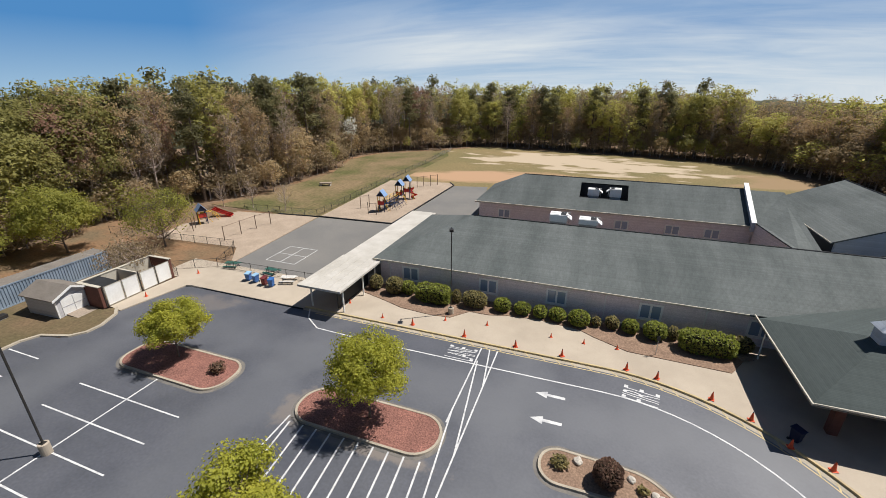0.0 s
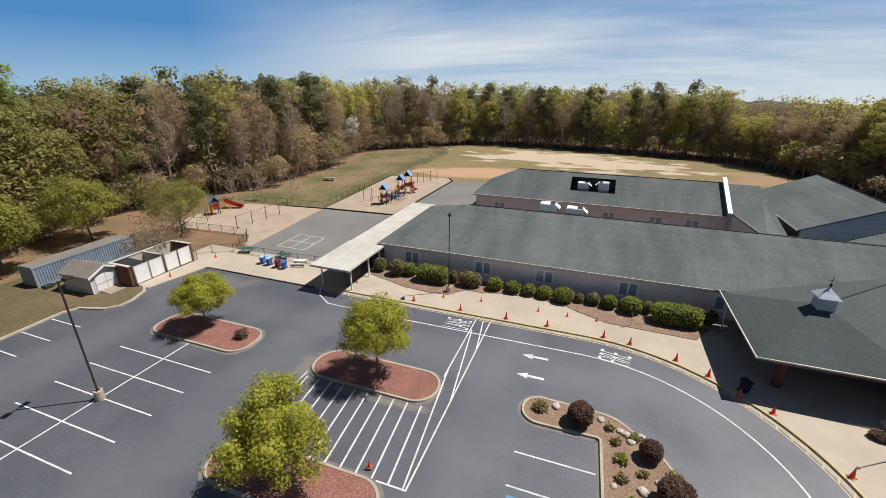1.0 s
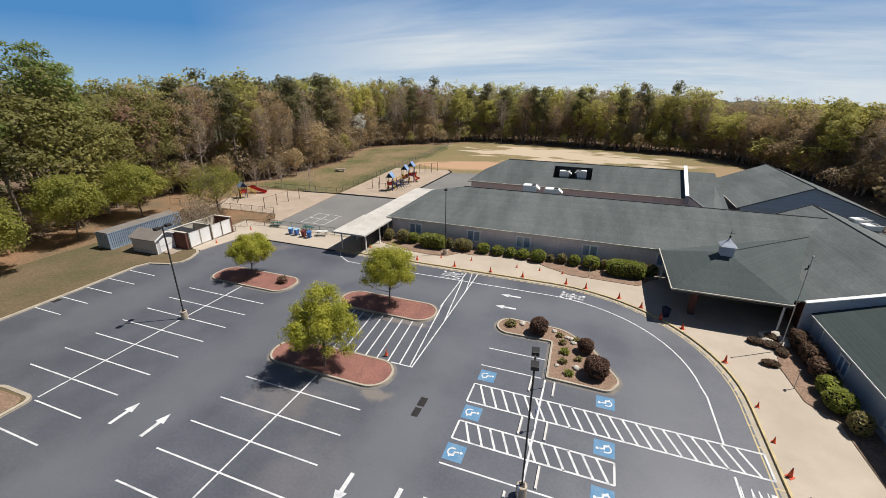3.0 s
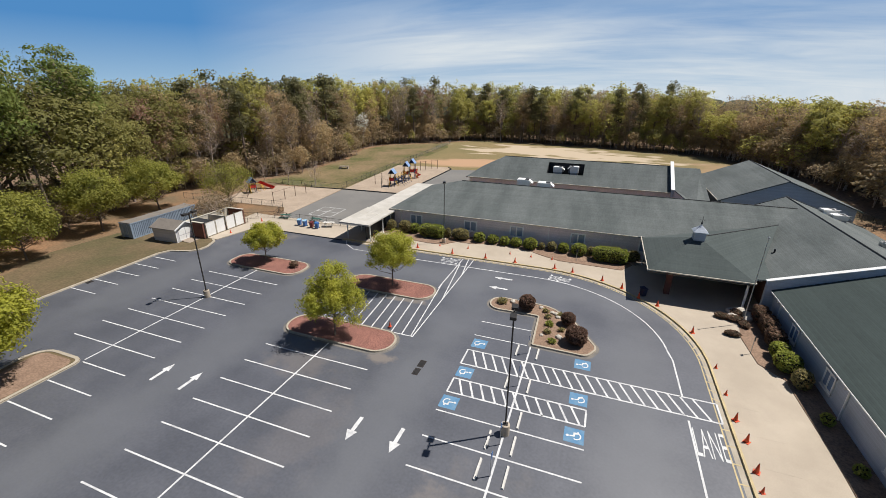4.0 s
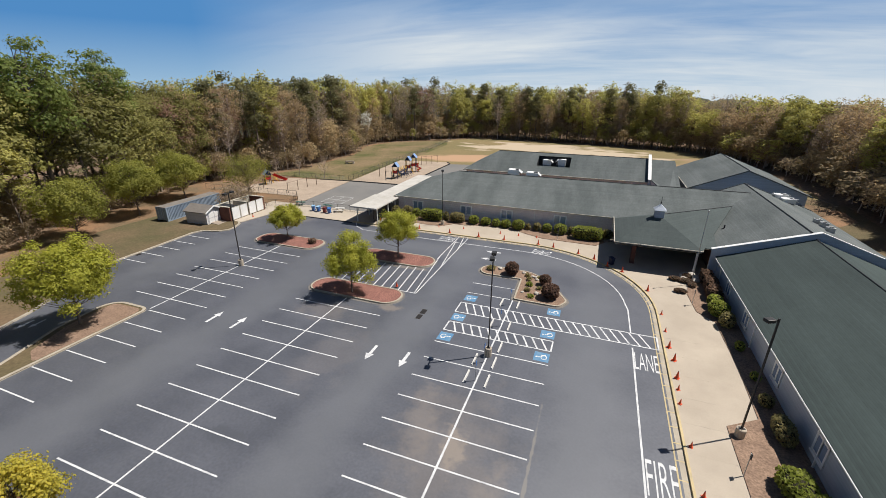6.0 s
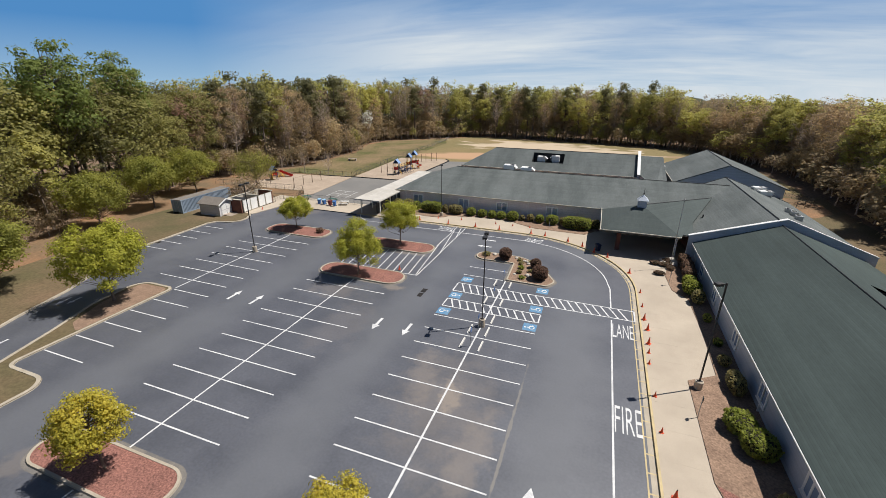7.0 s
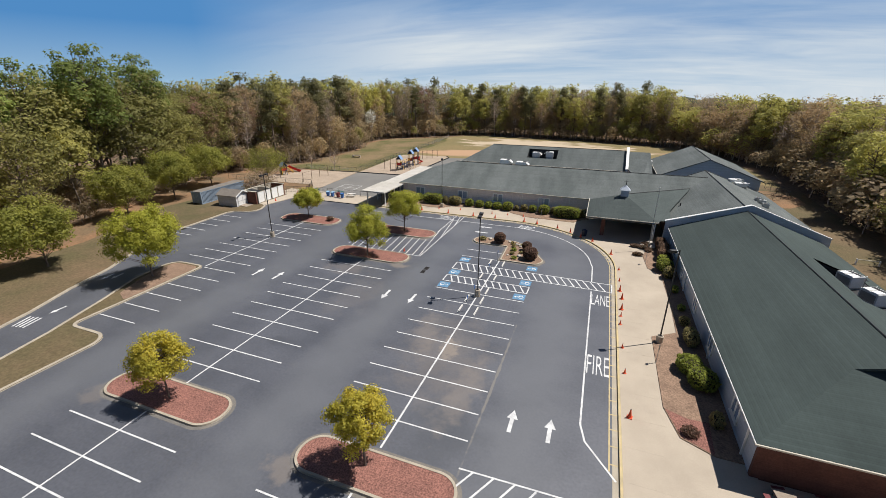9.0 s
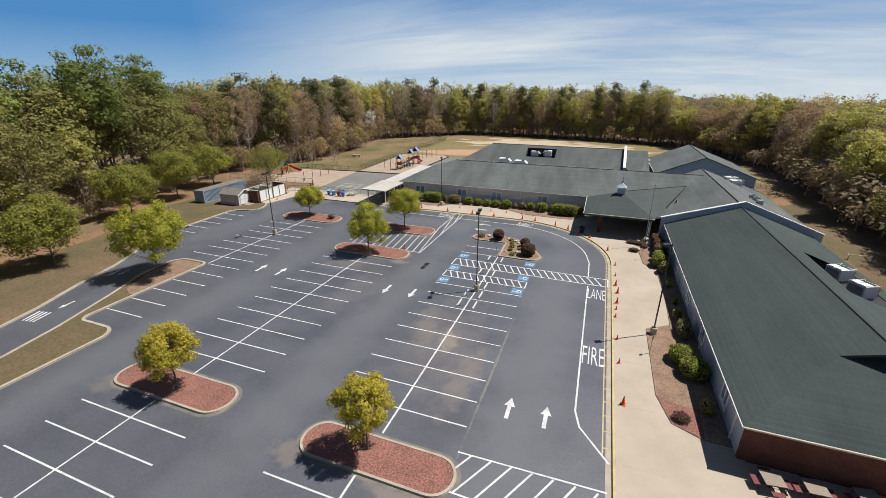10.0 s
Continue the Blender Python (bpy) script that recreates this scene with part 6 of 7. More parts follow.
shrub(13.5, 36.8, 1.4, 1.2, 0.6, SHRUB_PLUM, "low plum-red twiggy shrub at the bed's corner", 360, 2.0, 0.1, 150, loose=True)
for i, (x, y, w_, h) in enumerate(((-8.4, 70.5, 1.9, 1.75), (-3.8, 68.8, 1.5, 1.4), (-2.8, 65.5, 2.2, 1.85))):
    shrub(x, y, w_, w_, h, SHRUB_PLUM, "dark plum-leaved clipped ball shrub on the island", 370 + i, 2.2, 0.095, 260, 0.12, group="island shrubs")
for i, (x, y, w_, h, m_) in enumerate(((-11.3, 71.0, 1.5, 0.6, SHRUB_OLIVE), (-6.3, 70.6, 0.8, 0.45, SHRUB_OLIVE), (-5.6, 67.9, 1.1, 0.5, SHRUB_GREEN), (-5.6, 66.4, 0.9, 0.45, SHRUB_OLIVE), (-4.3, 67.2, 0.8, 0.4, SHRUB_OLIVE),
                                       (-5.0, 64.8, 1.0, 0.45, SHRUB_GREEN), (-5.9, 69.4, 0.8, 0.5, SHRUB_OLIVE), (-2.4, 67.6, 1.1, 0.45, SHRUB_OLIVE), (-40.2, 70.6, 1.7, 0.9, SHRUB_BROWN), (-4.6, 70.2, 0.9, 0.5, SHRUB_OLIVE))):
    shrub(x, y, w_, w_ * 0.9, h, m_, "small loose low shrub in the mulch", 380 + i, 2.0, 0.13, 60, 0.12, group="island shrubs", loose=True)


# bare multi-stemmed bush behind the store, and bare saplings by the fence
def bare_bush(x, y, H, W, seed, name, label, leaves, mat, stems=22):
    rng = np.random.default_rng(seed)
    w = Wood()
    tips = []
    for _ in range(stems):
        az, r = rng.uniform(0, 2 * math.pi), W / 2 * math.sqrt(rng.uniform(0.05, 1))
        p2 = np.array([math.cos(az) * r, math.sin(az) * r, H * rng.uniform(0.7, 1.0) * (1 - 0.35 * (r / (W / 2)) ** 2)])
        w.limb([(0.1 * math.cos(az), 0.1 * math.sin(az), 0), p2 * (0.45, 0.45, 0.6), p2], [0.05, 0.03, 0.01], 4)
        for _ in range(5):
            q0 = p2 * rng.uniform(0.5, 0.95)
            q1 = q0 + rng.normal(0, 0.12 * W, 3) + (0, 0, 0.12 * H)
            w.limb([q0, q1], [0.018, 0.006], 3)
            tips.append(q1)
    tips = np.array(tips)
    C = tips[rng.integers(0, len(tips), leaves)] + rng.normal(0, 0.05 * W, (leaves, 3))
    plant(name, ((np.array(w.V), np.array(w.F, dtype=object) if False else np.array([f for f in w.F])), leaf_cards(C, 0.16, rng)), (TWIG, mat), pose(x, y, 0.1), label, "bush")


bare_bush(-67.0, 82.0, 4.8, 6.6, 41, "bush", "dense grey-brown twiggy bush behind the storage pen", 2600, LEAF_BRUSH, 60)
for i, (x, y, H) in enumerate(((-82.7, 112.1, 5.6), (-76.2, 113.3, 6.4), (-68.4, 113.6, 6.6))):
    geo = broadleaf(420 + i, H, H * 0.62, 160, 0.14, trunk=0.2, low=0.25, limbs=18, twigs=7, thick=0.013, spread=0.1)
    plant("sapling", geo, (TWIG, LEAF_BUD), pose(x, y, 0.0), "bare grey sapling beside the fence", "tree")


# ---------- lamps, poles, signs ----------
def lamp_post(x, y, H, turn, double, label):
    root = thing("street_lamp", pose(x, y, 0.0, 0, 0, turn), label, "lamp post", "parking lot lamps")
    bm = tubes(([(0, 0, 0), (0, 0, 0.86), (0, 0, 0.9)], [0.33, 0.33, 0.29]), seg=18)
    part("footing", bm, CONCRETE, root, "round concrete footing")
    part("base_plate", boxes((-0.17, 0.17, -0.17, 0.17, 0.9, 0.93)), STEEL_DARK, root)
    part("pole", boxes((-0.052, 0.052, -0.052, 0.052, 0.93, H - 0.05, 0.01)), STEEL_DARK, root)
    for s in ((1, -1) if double else (1,)):
        arm = part("arm", boxes((min(0, s * 0.5), max(0, s * 0.5), -0.035, 0.035, H - 0.22, H - 0.12)), STEEL_DARK, root)
        hd = part("lamp_head", boxes((min(s * 0.34, s * 0.92), max(s * 0.34, s * 0.92), -0.21, 0.21, H - 0.26, H - 0.02, 0.03)), STEEL_DARK, root, "shoebox lamp head")
        part("lens", boxes((min(s * 0.4, s * 0.86), max(s * 0.4, s * 0.86), -0.16, 0.16, H - 0.285, H - 0.262)), WHITE, hd)
    return root


LAMP = "dark bronze parking lot lamp on a concrete footing"
lamp_post(-44.15, 60.0, 10.4, 97, True, LAMP + " with two heads")
lamp_post(-6.75, 52.0, 10.2, 97, True, LAMP + " with two heads")
lamp_post(-24.4, 86.9, 10.1, 289, False, LAMP + " with one head")
lamp_post(12.6, 48.9, 9.9, 205, False, LAMP + " with one head")

fp = thing("flagpole", pose(13.5, 75.6, 0.13), "bare silver flagpole beside the entrance", "flagpole")
part("pole", tubes(([(0, 0, 0), (0, 0, 9.6)], [0.055, 0.03]), seg=10), GALV, fp)
part("ball", tubes(([(0, 0, 9.58), (0, 0, 9.63), (0, 0, 9.72), (0, 0, 9.8)], [0.03, 0.1, 0.1, 0.02]), seg=10), GALV, fp)
part("base_collar", tubes(([(0, 0, 0), (0, 0, 0.18)], [0.16, 0.12]), seg=10), GALV, fp)


def sign_post(x, y, h, mat, label, turn=0, z=0.0, w=0.3, hh=0.45):
    root = thing("sign_post", pose(x, y, z, 0, 0, turn), label, "sign", "small signs")
    part("post", boxes((-0.025, 0.025, -0.025, 0.025, 0, h)), GALV, root)
    part("panel", boxes((-w / 2, w / 2, -0.04, -0.026, h - hh, h + 0.02)), mat, root)


for y in (62.4, 57.5, 50.9, 48.2):
    sign_post(-6.85, y, 2.0, BLUE, "small accessible parking sign on a metal post", 90)
sign_post(-4.2, 86.3, 2.0, DARK, "small dark sign on a post in the planting bed", 0, 0.18)
sign_post(12.0, 45.2, 1.9, DARK, "small dark sign on a post in the planting bed", 90, 0.15)
sign_post(12.7, 69.6, 1.9, DARK, "small dark sign on a post in the planting bed", 90, 0.15)


STOP_PAINT = material("white_painted_concrete", (0.68, 0.66, 0.62), (0.52, 0.50, 0.46), rough=0.85, scale=1.5, fine=12, grain=0.1, bump=0.1)


def wheel_stop(x, y):
    bm = faces([(-0.09, -0.9, 0), (0.09, -0.9, 0), (0.06, -0.88, 0.12), (-0.06, -0.88, 0.12), (-0.09, 0.9, 0), (0.09, 0.9, 0), (0.06, 0.88, 0.12), (-0.06, 0.88, 0.12)],
               [(0, 1, 2, 3), (7, 6, 5, 4), (1, 5, 6, 2), (2, 6, 7, 3), (3, 7, 4, 0), (0, 4, 5, 1)])
    bmesh.ops.recalc_face_normals(bm, faces=bm.faces)
    ob = mesh_object("wheel_stop", bm, STOP_PAINT)
    ob.matrix_basis = pose(x, y, 0.0)
    tagged(ob, "white-painted concrete wheel stop at a stall's head", "wheel stop", "wheel stops")


for x, y in ((-7.9, 62.45), (-6.0, 62.45), (-7.85, 57.6), (-6.0, 57.65), (-7.75, 51.0), (-5.95, 51.05), (-7.75, 48.4), (-5.9, 48.4), (-6.0, 53.6)):
    wheel_stop(x, y)


# ---------- drains ----------
def grate(x0, x1, y0, y1):
    ob = structure("drain_grate", boxes((x0, x1, y0, y0 + 0.06, 0, 0.012), (x0, x1, y1 - 0.06, y1, 0, 0.012), (x0, x0 + 0.06, y0, y1, 0, 0.0125), (x1 - 0.06, x1, y0, y1, 0, 0.0125)), IRON,
                   "dark cast iron drain grate in the asphalt", "drain")
    part("pit", boxes((x0 + 0.06, x1 - 0.06, y0 + 0.06, y1 - 0.06, 0.0, 0.004)), DARK, ob)
    n = 9
    for i in range(n):
        y = y0 + 0.1 + (y1 - y0 - 0.2) * i / (n - 1)
        part("bar", boxes((x0 + 0.05, x1 - 0.05, y - 0.02, y + 0.02, 0.003, 0.0115)), IRON, ob)


grate(-15.85, -15.25, 56.85, 57.85)
grate(-15.85, -15.3, 55.7, 56.65)
grate(-61.7, -60.9, 57.2, 58.0)


# ---------- traffic cones ----------
def cone(x, y, z, h, turn, first=[]):
    if not first:
        root = thing("traffic_cone", pose(0, 0, 0), "orange traffic cone standing on the pavement", "traffic cone", "traffic cones")
        part("foot", boxes((-0.2, 0.2, -0.2, 0.2, 0, 0.045, 0.015)), ORANGE, root)
        part("body", tubes(([(0, 0, 0.04), (0, 0, 0.36), (0, 0, 0.72)], [0.15, 0.095, 0.035]), seg=14), ORANGE, root)
        part("tip", tubes(([(0, 0, 0.70), (0, 0, 0.75)], [0.04, 0.032]), seg=10), DARK, root)
        first.append(root)
        ob = root
        ob.matrix_basis = pose(x, y, z, 0, 0, turn)
    else:
        ob = copy_thing(first[0], pose(x, y, z, 0, 0, turn))
    ob.scale = (h / 0.75,) * 3


BIG_C = [(-27.4, 83.4), (-21.7, 83.2), (-16.6, 83.2), (-12.3, 83.2), (-6.8, 83.1), (-4.4, 82.7), (-0.6, 81.4), (1.7, 79.9), (5.4, 76.6), (8.2, 71.7), (9.2, 59.3), (9.4, 57.2), (9.3, 54.5), (9.5, 37.1), (3.5, 77.9)]
SMALL_C = [(-24.5, 85.4), (-20.1, 86.0), (-13.6, 86.0), (-10.5, 86.0), (-7.5, 86.1), (-31.0, 83.6), (9.2, 66.0), (9.2, 52.9), (9.1, 51.1), (9.2, 46.6), (9.3, 42.6), (-36.0, 85.2), (9.2, 62.3)]
for i, (x, y) in enumerate(BIG_C):
    cone(x, y, 0.14, 0.76, 13 * i)
for i, (x, y) in enumerate(SMALL_C):
    cone(x, y, 0.14, 0.5, 29 * i)
for x, y, z in ((-59.2, 85.3, 0.12), (-59.4, 78.3, 0.12), (-21.0, 61.7, 0.15)):
    cone(x, y, z, 0.6, 20)


# ---------- covered walk beside the school ----------
walkway = thing("covered_walkway", pose(0, 0, 0), "flat white metal walkway canopy on white posts", "canopy")
part("roof", boxes((-40.3, -34.9, 81.9, 91.0, 3.05, 3.3, 0.02)), CANOPY_MAT, walkway, "weathered white canopy roof")
part("roof", boxes((-40.6, -36.3, 91.0, 113.4, 2.75, 2.98, 0.02)), CANOPY_MAT, walkway, "lower weathered white canopy roof")
bm = bmesh.new()
for i in range(5):
    box(bm, -40.3 + 1.08 * i + 0.5, -40.26 + 1.08 * i + 0.5, 82.0, 90.9, 3.3, 3.33)
part("seam", bm, CANOPY_MAT, walkway)
for x, ys in ((-35.5, (83.2, 87.4, 90.3)), (-39.6, (83.2, 87.4, 91.5, 97, 103, 109)), (-37.0, (97, 103, 109))):
    for y in ys:
        part("post", boxes((x - 0.07, x + 0.07, y - 0.07, y + 0.07, 0.1, 3.05 if y < 91 else 2.75)), WHITE, walkway)
part("screen", boxes((-40.2, -36.5, 90.2, 90.25, 0.15, 2.7), (-36.55, -36.5, 83.6, 90.2, 0.15, 2.75)), DARK, walkway, "dark mesh gate under the canopy")
rail = thing("bicycle_rack", pose(-34.4, 88.6, 0.14), "small dark metal rack by the canopy", "rack")
part("frame", tubes(([(0, 0, 0), (0, 0, 0.8), (0, 1.2, 0.8), (0, 1.2, 0)], [0.03] * 4), seg=6), STEEL_DARK, rail)


# ---------- shed, container, storage pen ----------
shed = thing("garden_shed", pose(-63.2, 71.5, 0.1, 0, 0, 3), "small pale vinyl-sided shed with white door and ramp", "shed")
part("wall", boxes((-4.6, 0, 0, 3.5, 0, 2.25)), SHED_MAT, shed)
bm = faces([(0.0, 0, 2.25), (0.0, 3.5, 2.25), (0.0, 1.75, 3.05), (-4.6, 0, 2.25), (-4.6, 3.5, 2.25), (-4.6, 1.75, 3.05)], [(0, 1, 2), (5, 4, 3), (0, 3, 4, 1), (1, 4, 5, 2), (2, 5, 3, 0)])
part("gable", bm, SHED_MAT, shed)
part("roof", slab([(-4.85, -0.3, 2.22), (0.3, -0.3, 2.22), (0.3, 1.75, 3.2), (-4.85, 1.75, 3.2), (0.3, 3.8, 2.22), (-4.85, 3.8, 2.22)], [(0, 1, 2, 3), (3, 2, 4, 5)], 0.1), SHED_ROOF, shed, "grey-brown shingle roof")
part("bargeboard", slab([(0.3, -0.3, 2.22), (0.38, -0.3, 2.22), (0.38, 1.75, 3.2), (0.3, 1.75, 3.2), (0.38, 3.8, 2.22), (0.3, 3.8, 2.22)], [(0, 1, 2, 3), (3, 2, 4, 5)], 0.22), WHITE, shed)
dr = part("door", boxes((0.0, 0.05, 0.55, 2.95, 0.05, 2.05)), WHITE, shed, "wide white door")
part("door_batten", boxes((0.05, 0.07, 1.72, 1.78, 0.05, 2.05), (0.05, 0.07, 0.55, 2.95, 1.0, 1.08)), SHED_MAT, dr)
for y0 in (0.0, 3.38):
    part("corner_trim", boxes((-0.02, 0.06, y0 - 0.01, y0 + 0.13, 0, 2.2)), WHITE, shed)
part("ramp", faces([(0.05, 0.7, 0.18), (0.05, 2.8, 0.18), (1.7, 2.8, 0.02), (1.7, 0.7, 0.02), (0.05, 0.7, 0), (0.05, 2.8, 0), (1.7, 2.8, 0), (1.7, 0.7, 0)],
                   [(3, 2, 1, 0), (0, 1, 5, 4), (1, 2, 6, 5), (3, 0, 4, 7), (2, 3, 7, 6)]), WOOD, shed, "grey timber ramp")

con = thing("shipping_container", pose(-71.3, 70.3, 0.1, 0, 0, 2), "long faded pale blue corrugated shipping container", "container")
bm = bmesh.new()
n = 41
for xx, sgn in ((0.0, 1), (-2.44, -1)):
    pts = []
    for i in range(n):
        y = 0.12 + 11.9 * i / (n - 1)
        pts += [(xx - sgn * 0.0, y), (xx - sgn * 0.0, y + 0.11), (xx - sgn * 0.07, y + 0.15), (xx - sgn * 0.07, y + 0.26)]
    lo = [bm.verts.new((x, y, 0.15)) for x, y in pts]
    hi = [bm.verts.new((x, y, 2.45)) for x, y in pts]
    for a, b, c_, d_ in zip(lo, lo[1:], hi[1:], hi):
        bm.faces.new((a, b, c_, d_))
part("side_panel", bm, CONTAINER_MAT, con, "corrugated steel side")
part("roof", boxes((-2.42, -0.02, 0.05, 12.15, 2.42, 2.60)), SHED_ROOF, con, "dusty grey-brown roof sheet")
part("frame", boxes((-0.1, 0.02, 0, 12.2, 0, 0.16), (-2.46, -2.34, 0, 12.2, 0, 0.16), (-0.1, 0.025, 0, 12.2, 2.44, 2.59), (-2.465, -2.34, 0, 12.2, 2.44, 2.59), (-0.14, 0.03, -0.02, 0.14, 0, 2.6), (-2.47, -2.3, -0.02, 0.14, 0, 2.6),
                    (-0.14, 0.03, 12.06, 12.22, 0, 2.6), (-2.47, -2.3, 12.06, 12.22, 0, 2.6)), CONTAINER_MAT, con)
for s in (0, 1):
    d_ = part("door", boxes((-2.3 + 1.1 * s, -1.24 + 1.1 * s, -0.01, 0.05, 0.16, 2.44)), CONTAINER_MAT, con)
    part("lock_rod", tubes(([(-1.9 + 1.1 * s, -0.04, 0.2), (-1.9 + 1.1 * s, -0.04, 2.4)], [0.02, 0.02]), seg=6), GALV, d_)
part("end_wall", boxes((-2.3, -0.1, 12.05, 12.15, 0.1, 2.45)), CONTAINER_MAT, con)

pen = thing("storage_pen", pose(-61.0, 74.8, 0.12, 0, 0, 1), "roofless brick and cream storage pen with white gates", "enclosure")
part("wall", boxes((-3.4, 0.0, -0.2, 0.1, 0, 2.55)), DARK_BRICK, pen, "red-brown brick end wall")
part("wall", boxes((-3.4, 0.0, 8.3, 8.6, 0, 2.55)), DARK_BRICK, pen, "red-brown brick end wall")
part("wall", boxes((-3.5, -3.3, 0.1, 8.3, 0, 2.55)), CREAM, pen, "cream back wall")
part("wall", boxes((-3.3, 0.0, 4.15, 4.35, 0, 2.55)), CREAM, pen, "cream dividing wall")
part("coping", boxes((-3.55, 0.05, -0.25, 0.15, 2.55, 2.63), (-3.55, 0.05, 8.25, 8.65, 2.55, 2.63), (-3.56, -3.24, 0.15, 8.25, 2.55, 2.63)), CREAM, pen)
for y0, y1 in ((0.35, 2.2), (2.3, 4.1), (4.45, 6.25), (6.4, 8.2)):
    g_ = part("gate", boxes((-0.02, 0.05, y0, y1, 0.12, 2.4)), WHITE, pen, "white sheet gate")
    part("gate_frame", boxes((0.05, 0.08, y0, y0 + 0.07, 0.1, 2.42), (0.05, 0.08, y1 - 0.07, y1, 0.1, 2.42), (0.05, 0.08, y0, y1, 2.36, 2.43), (0.05, 0.08, y0, y1, 0.1, 0.17)), CREAM, g_)
for y in (0.2, 4.27, 6.32):
    part("post", boxes((-0.08, 0.06, y - 0.07, y + 0.07, 0, 2.6)), STEEL_DARK, pen)
part("cover", slab([(-3.2, 0.3, 2.5), (-0.1, 0.3, 2.42), (-0.1, 2.1, 2.42), (-3.2, 2.1, 2.5)], [(0, 1, 2, 3)], 0.05), DARK, pen, "dark cover over part of the pen")


# ---------- chain-link fences ----------
def fence(pts, h, label, pitch=0.35):
    root = thing("chain_link_fence", pose(0, 0, 0.08), label, "fence", "yard fences")
    mesh = bmesh.new()
    for (xa, ya), (xb, yb) in zip(pts, pts[1:]):
        L_ = math.hypot(xb - xa, yb - ya)
        n = max(1, round(L_ / 2.6))
        for i in range(n + 1):
            t = i / n
            p = part("post", tubes(([(xa + (xb - xa) * t, ya + (yb - ya) * t, 0), (xa + (xb - xa) * t, ya + (yb - ya) * t, h + 0.05)], [0.035, 0.035]), seg=6), STEEL_DARK, root)
        part("top_rail", tubes(([(xa, ya, h), (xb, yb, h)], [0.024, 0.024]), seg=5), STEEL_DARK, root)
        part("bottom_rail", tubes(([(xa, ya, 0.06), (xb, yb, 0.06)], [0.012, 0.012]), seg=4), STEEL_DARK, root)
        ux, uy = (xb - xa) / L_, (yb - ya) / L_
        s = -h
        while s < L_:
            for sg in (1, -1):
                a0, a1 = (s, s + h) if sg > 0 else (s + h, s)
                z0, z1 = 0.05, h
                c0, c1 = a0, a1
                if min(c0, c1) < 0 or max(c0, c1) > L_:
                    continue
                v = [mesh.verts.new((xa + ux * c + ox * uy, ya + uy * c - ox * ux, z + oz)) for c, z in ((c0, z0), (c1, z1)) for ox, oz in ((0.004, 0), (-0.004, 0.006))]
                mesh.faces.new((v[0], v[1], v[3], v[2]))
            s += pitch * 0.5
    w_ = part("wire_mesh", mesh, STEEL_DARK, root, "dark chain-link wire")
    tagged(w_, kind="stuff")


fence([(-60.9, 83.7), (-63.6, 85.0), (-58.6, 87.9), (-44.4, 88.2), (-40.5, 88.3)], 1.25, "low black chain-link fence round the play yard")
fence([(-87.0, 92.4), (-62.1, 94.3), (-60.4, 92.4), (-58.6, 87.9)], 1.25, "low black chain-link fence behind the wood chips")
fence([(-76.5, 111.4), (-60.2, 112.6), (-62.1, 146.5), (-62.6, 175), (-64.5, 204)], 1.25, "long chain-link fence beside the grass")


fence([(37.3, 114.5), (45.5, 121.5), (43.5, 131)], 1.7, "chain-link fence behind the hall")


# ---------- bins and tables in the yard ----------
NAVY_BIN = material("navy_plastic", (0.014, 0.022, 0.06), (0.012, 0.018, 0.045), rough=0.5, scale=1, fine=9, grain=0.06, bump=0.03)


PALE_LID = material("pale_blue_lid", (0.30, 0.50, 0.68), (0.25, 0.43, 0.60), rough=0.45, scale=1, fine=9, grain=0.05, bump=0.03)


def bin_(x, y, mat, turn, label, lid=None):
    root = thing("wheelie_bin", pose(x, y, 0.12, 0, 0, turn), label, "bin", "bins")
    bm = faces([(-0.24, -0.28, 0.08), (0.24, -0.28, 0.08), (0.24, 0.25, 0.08), (-0.24, 0.25, 0.08), (-0.30, -0.36, 1.0), (0.30, -0.36, 1.0), (0.30, 0.34, 1.0), (-0.30, 0.34, 1.0)],
               [(3, 2, 1, 0), (4, 5, 6, 7), (0, 1, 5, 4), (1, 2, 6, 5), (2, 3, 7, 6), (3, 0, 4, 7)])
    bmesh.ops.bevel(bm, geom=list(bm.edges), offset=0.025, segments=2, affect="EDGES")
    part("body", bm, mat, root)
    part("lid", slab([(-0.33, -0.40, 1.03), (0.33, -0.40, 1.03), (0.33, 0.38, 1.12), (-0.33, 0.38, 1.12)], [(0, 1, 2, 3)], 0.05), lid or mat, root)
    for s in (-1, 1):
        part("wheel", tubes(([(s * 0.24, 0.28, 0.1), (s * 0.31, 0.28, 0.1)], [0.1, 0.1]), seg=12), DARK, root)
    part("handle", tubes(([(-0.22, 0.4, 0.98), (0.22, 0.4, 0.98)], [0.018, 0.018]), seg=6), mat, root)


bin_(-51.35, 85.95, BLUE, 10, "blue wheelie bin with closed pale lid", PALE_LID)
bin_(-50.1, 85.85, BLUE, -8, "blue wheelie bin with closed pale lid", PALE_LID)
bin_(-48.5, 85.6, MAROON, 4, "dark maroon wheelie bin")
bin_(-47.4, 85.55, BLUE, 14, "blue wheelie bin with closed lid")
bin_(4.0, 78.7, NAVY_BIN, 40, "dark blue wheelie bin in the shade of the entrance roof")


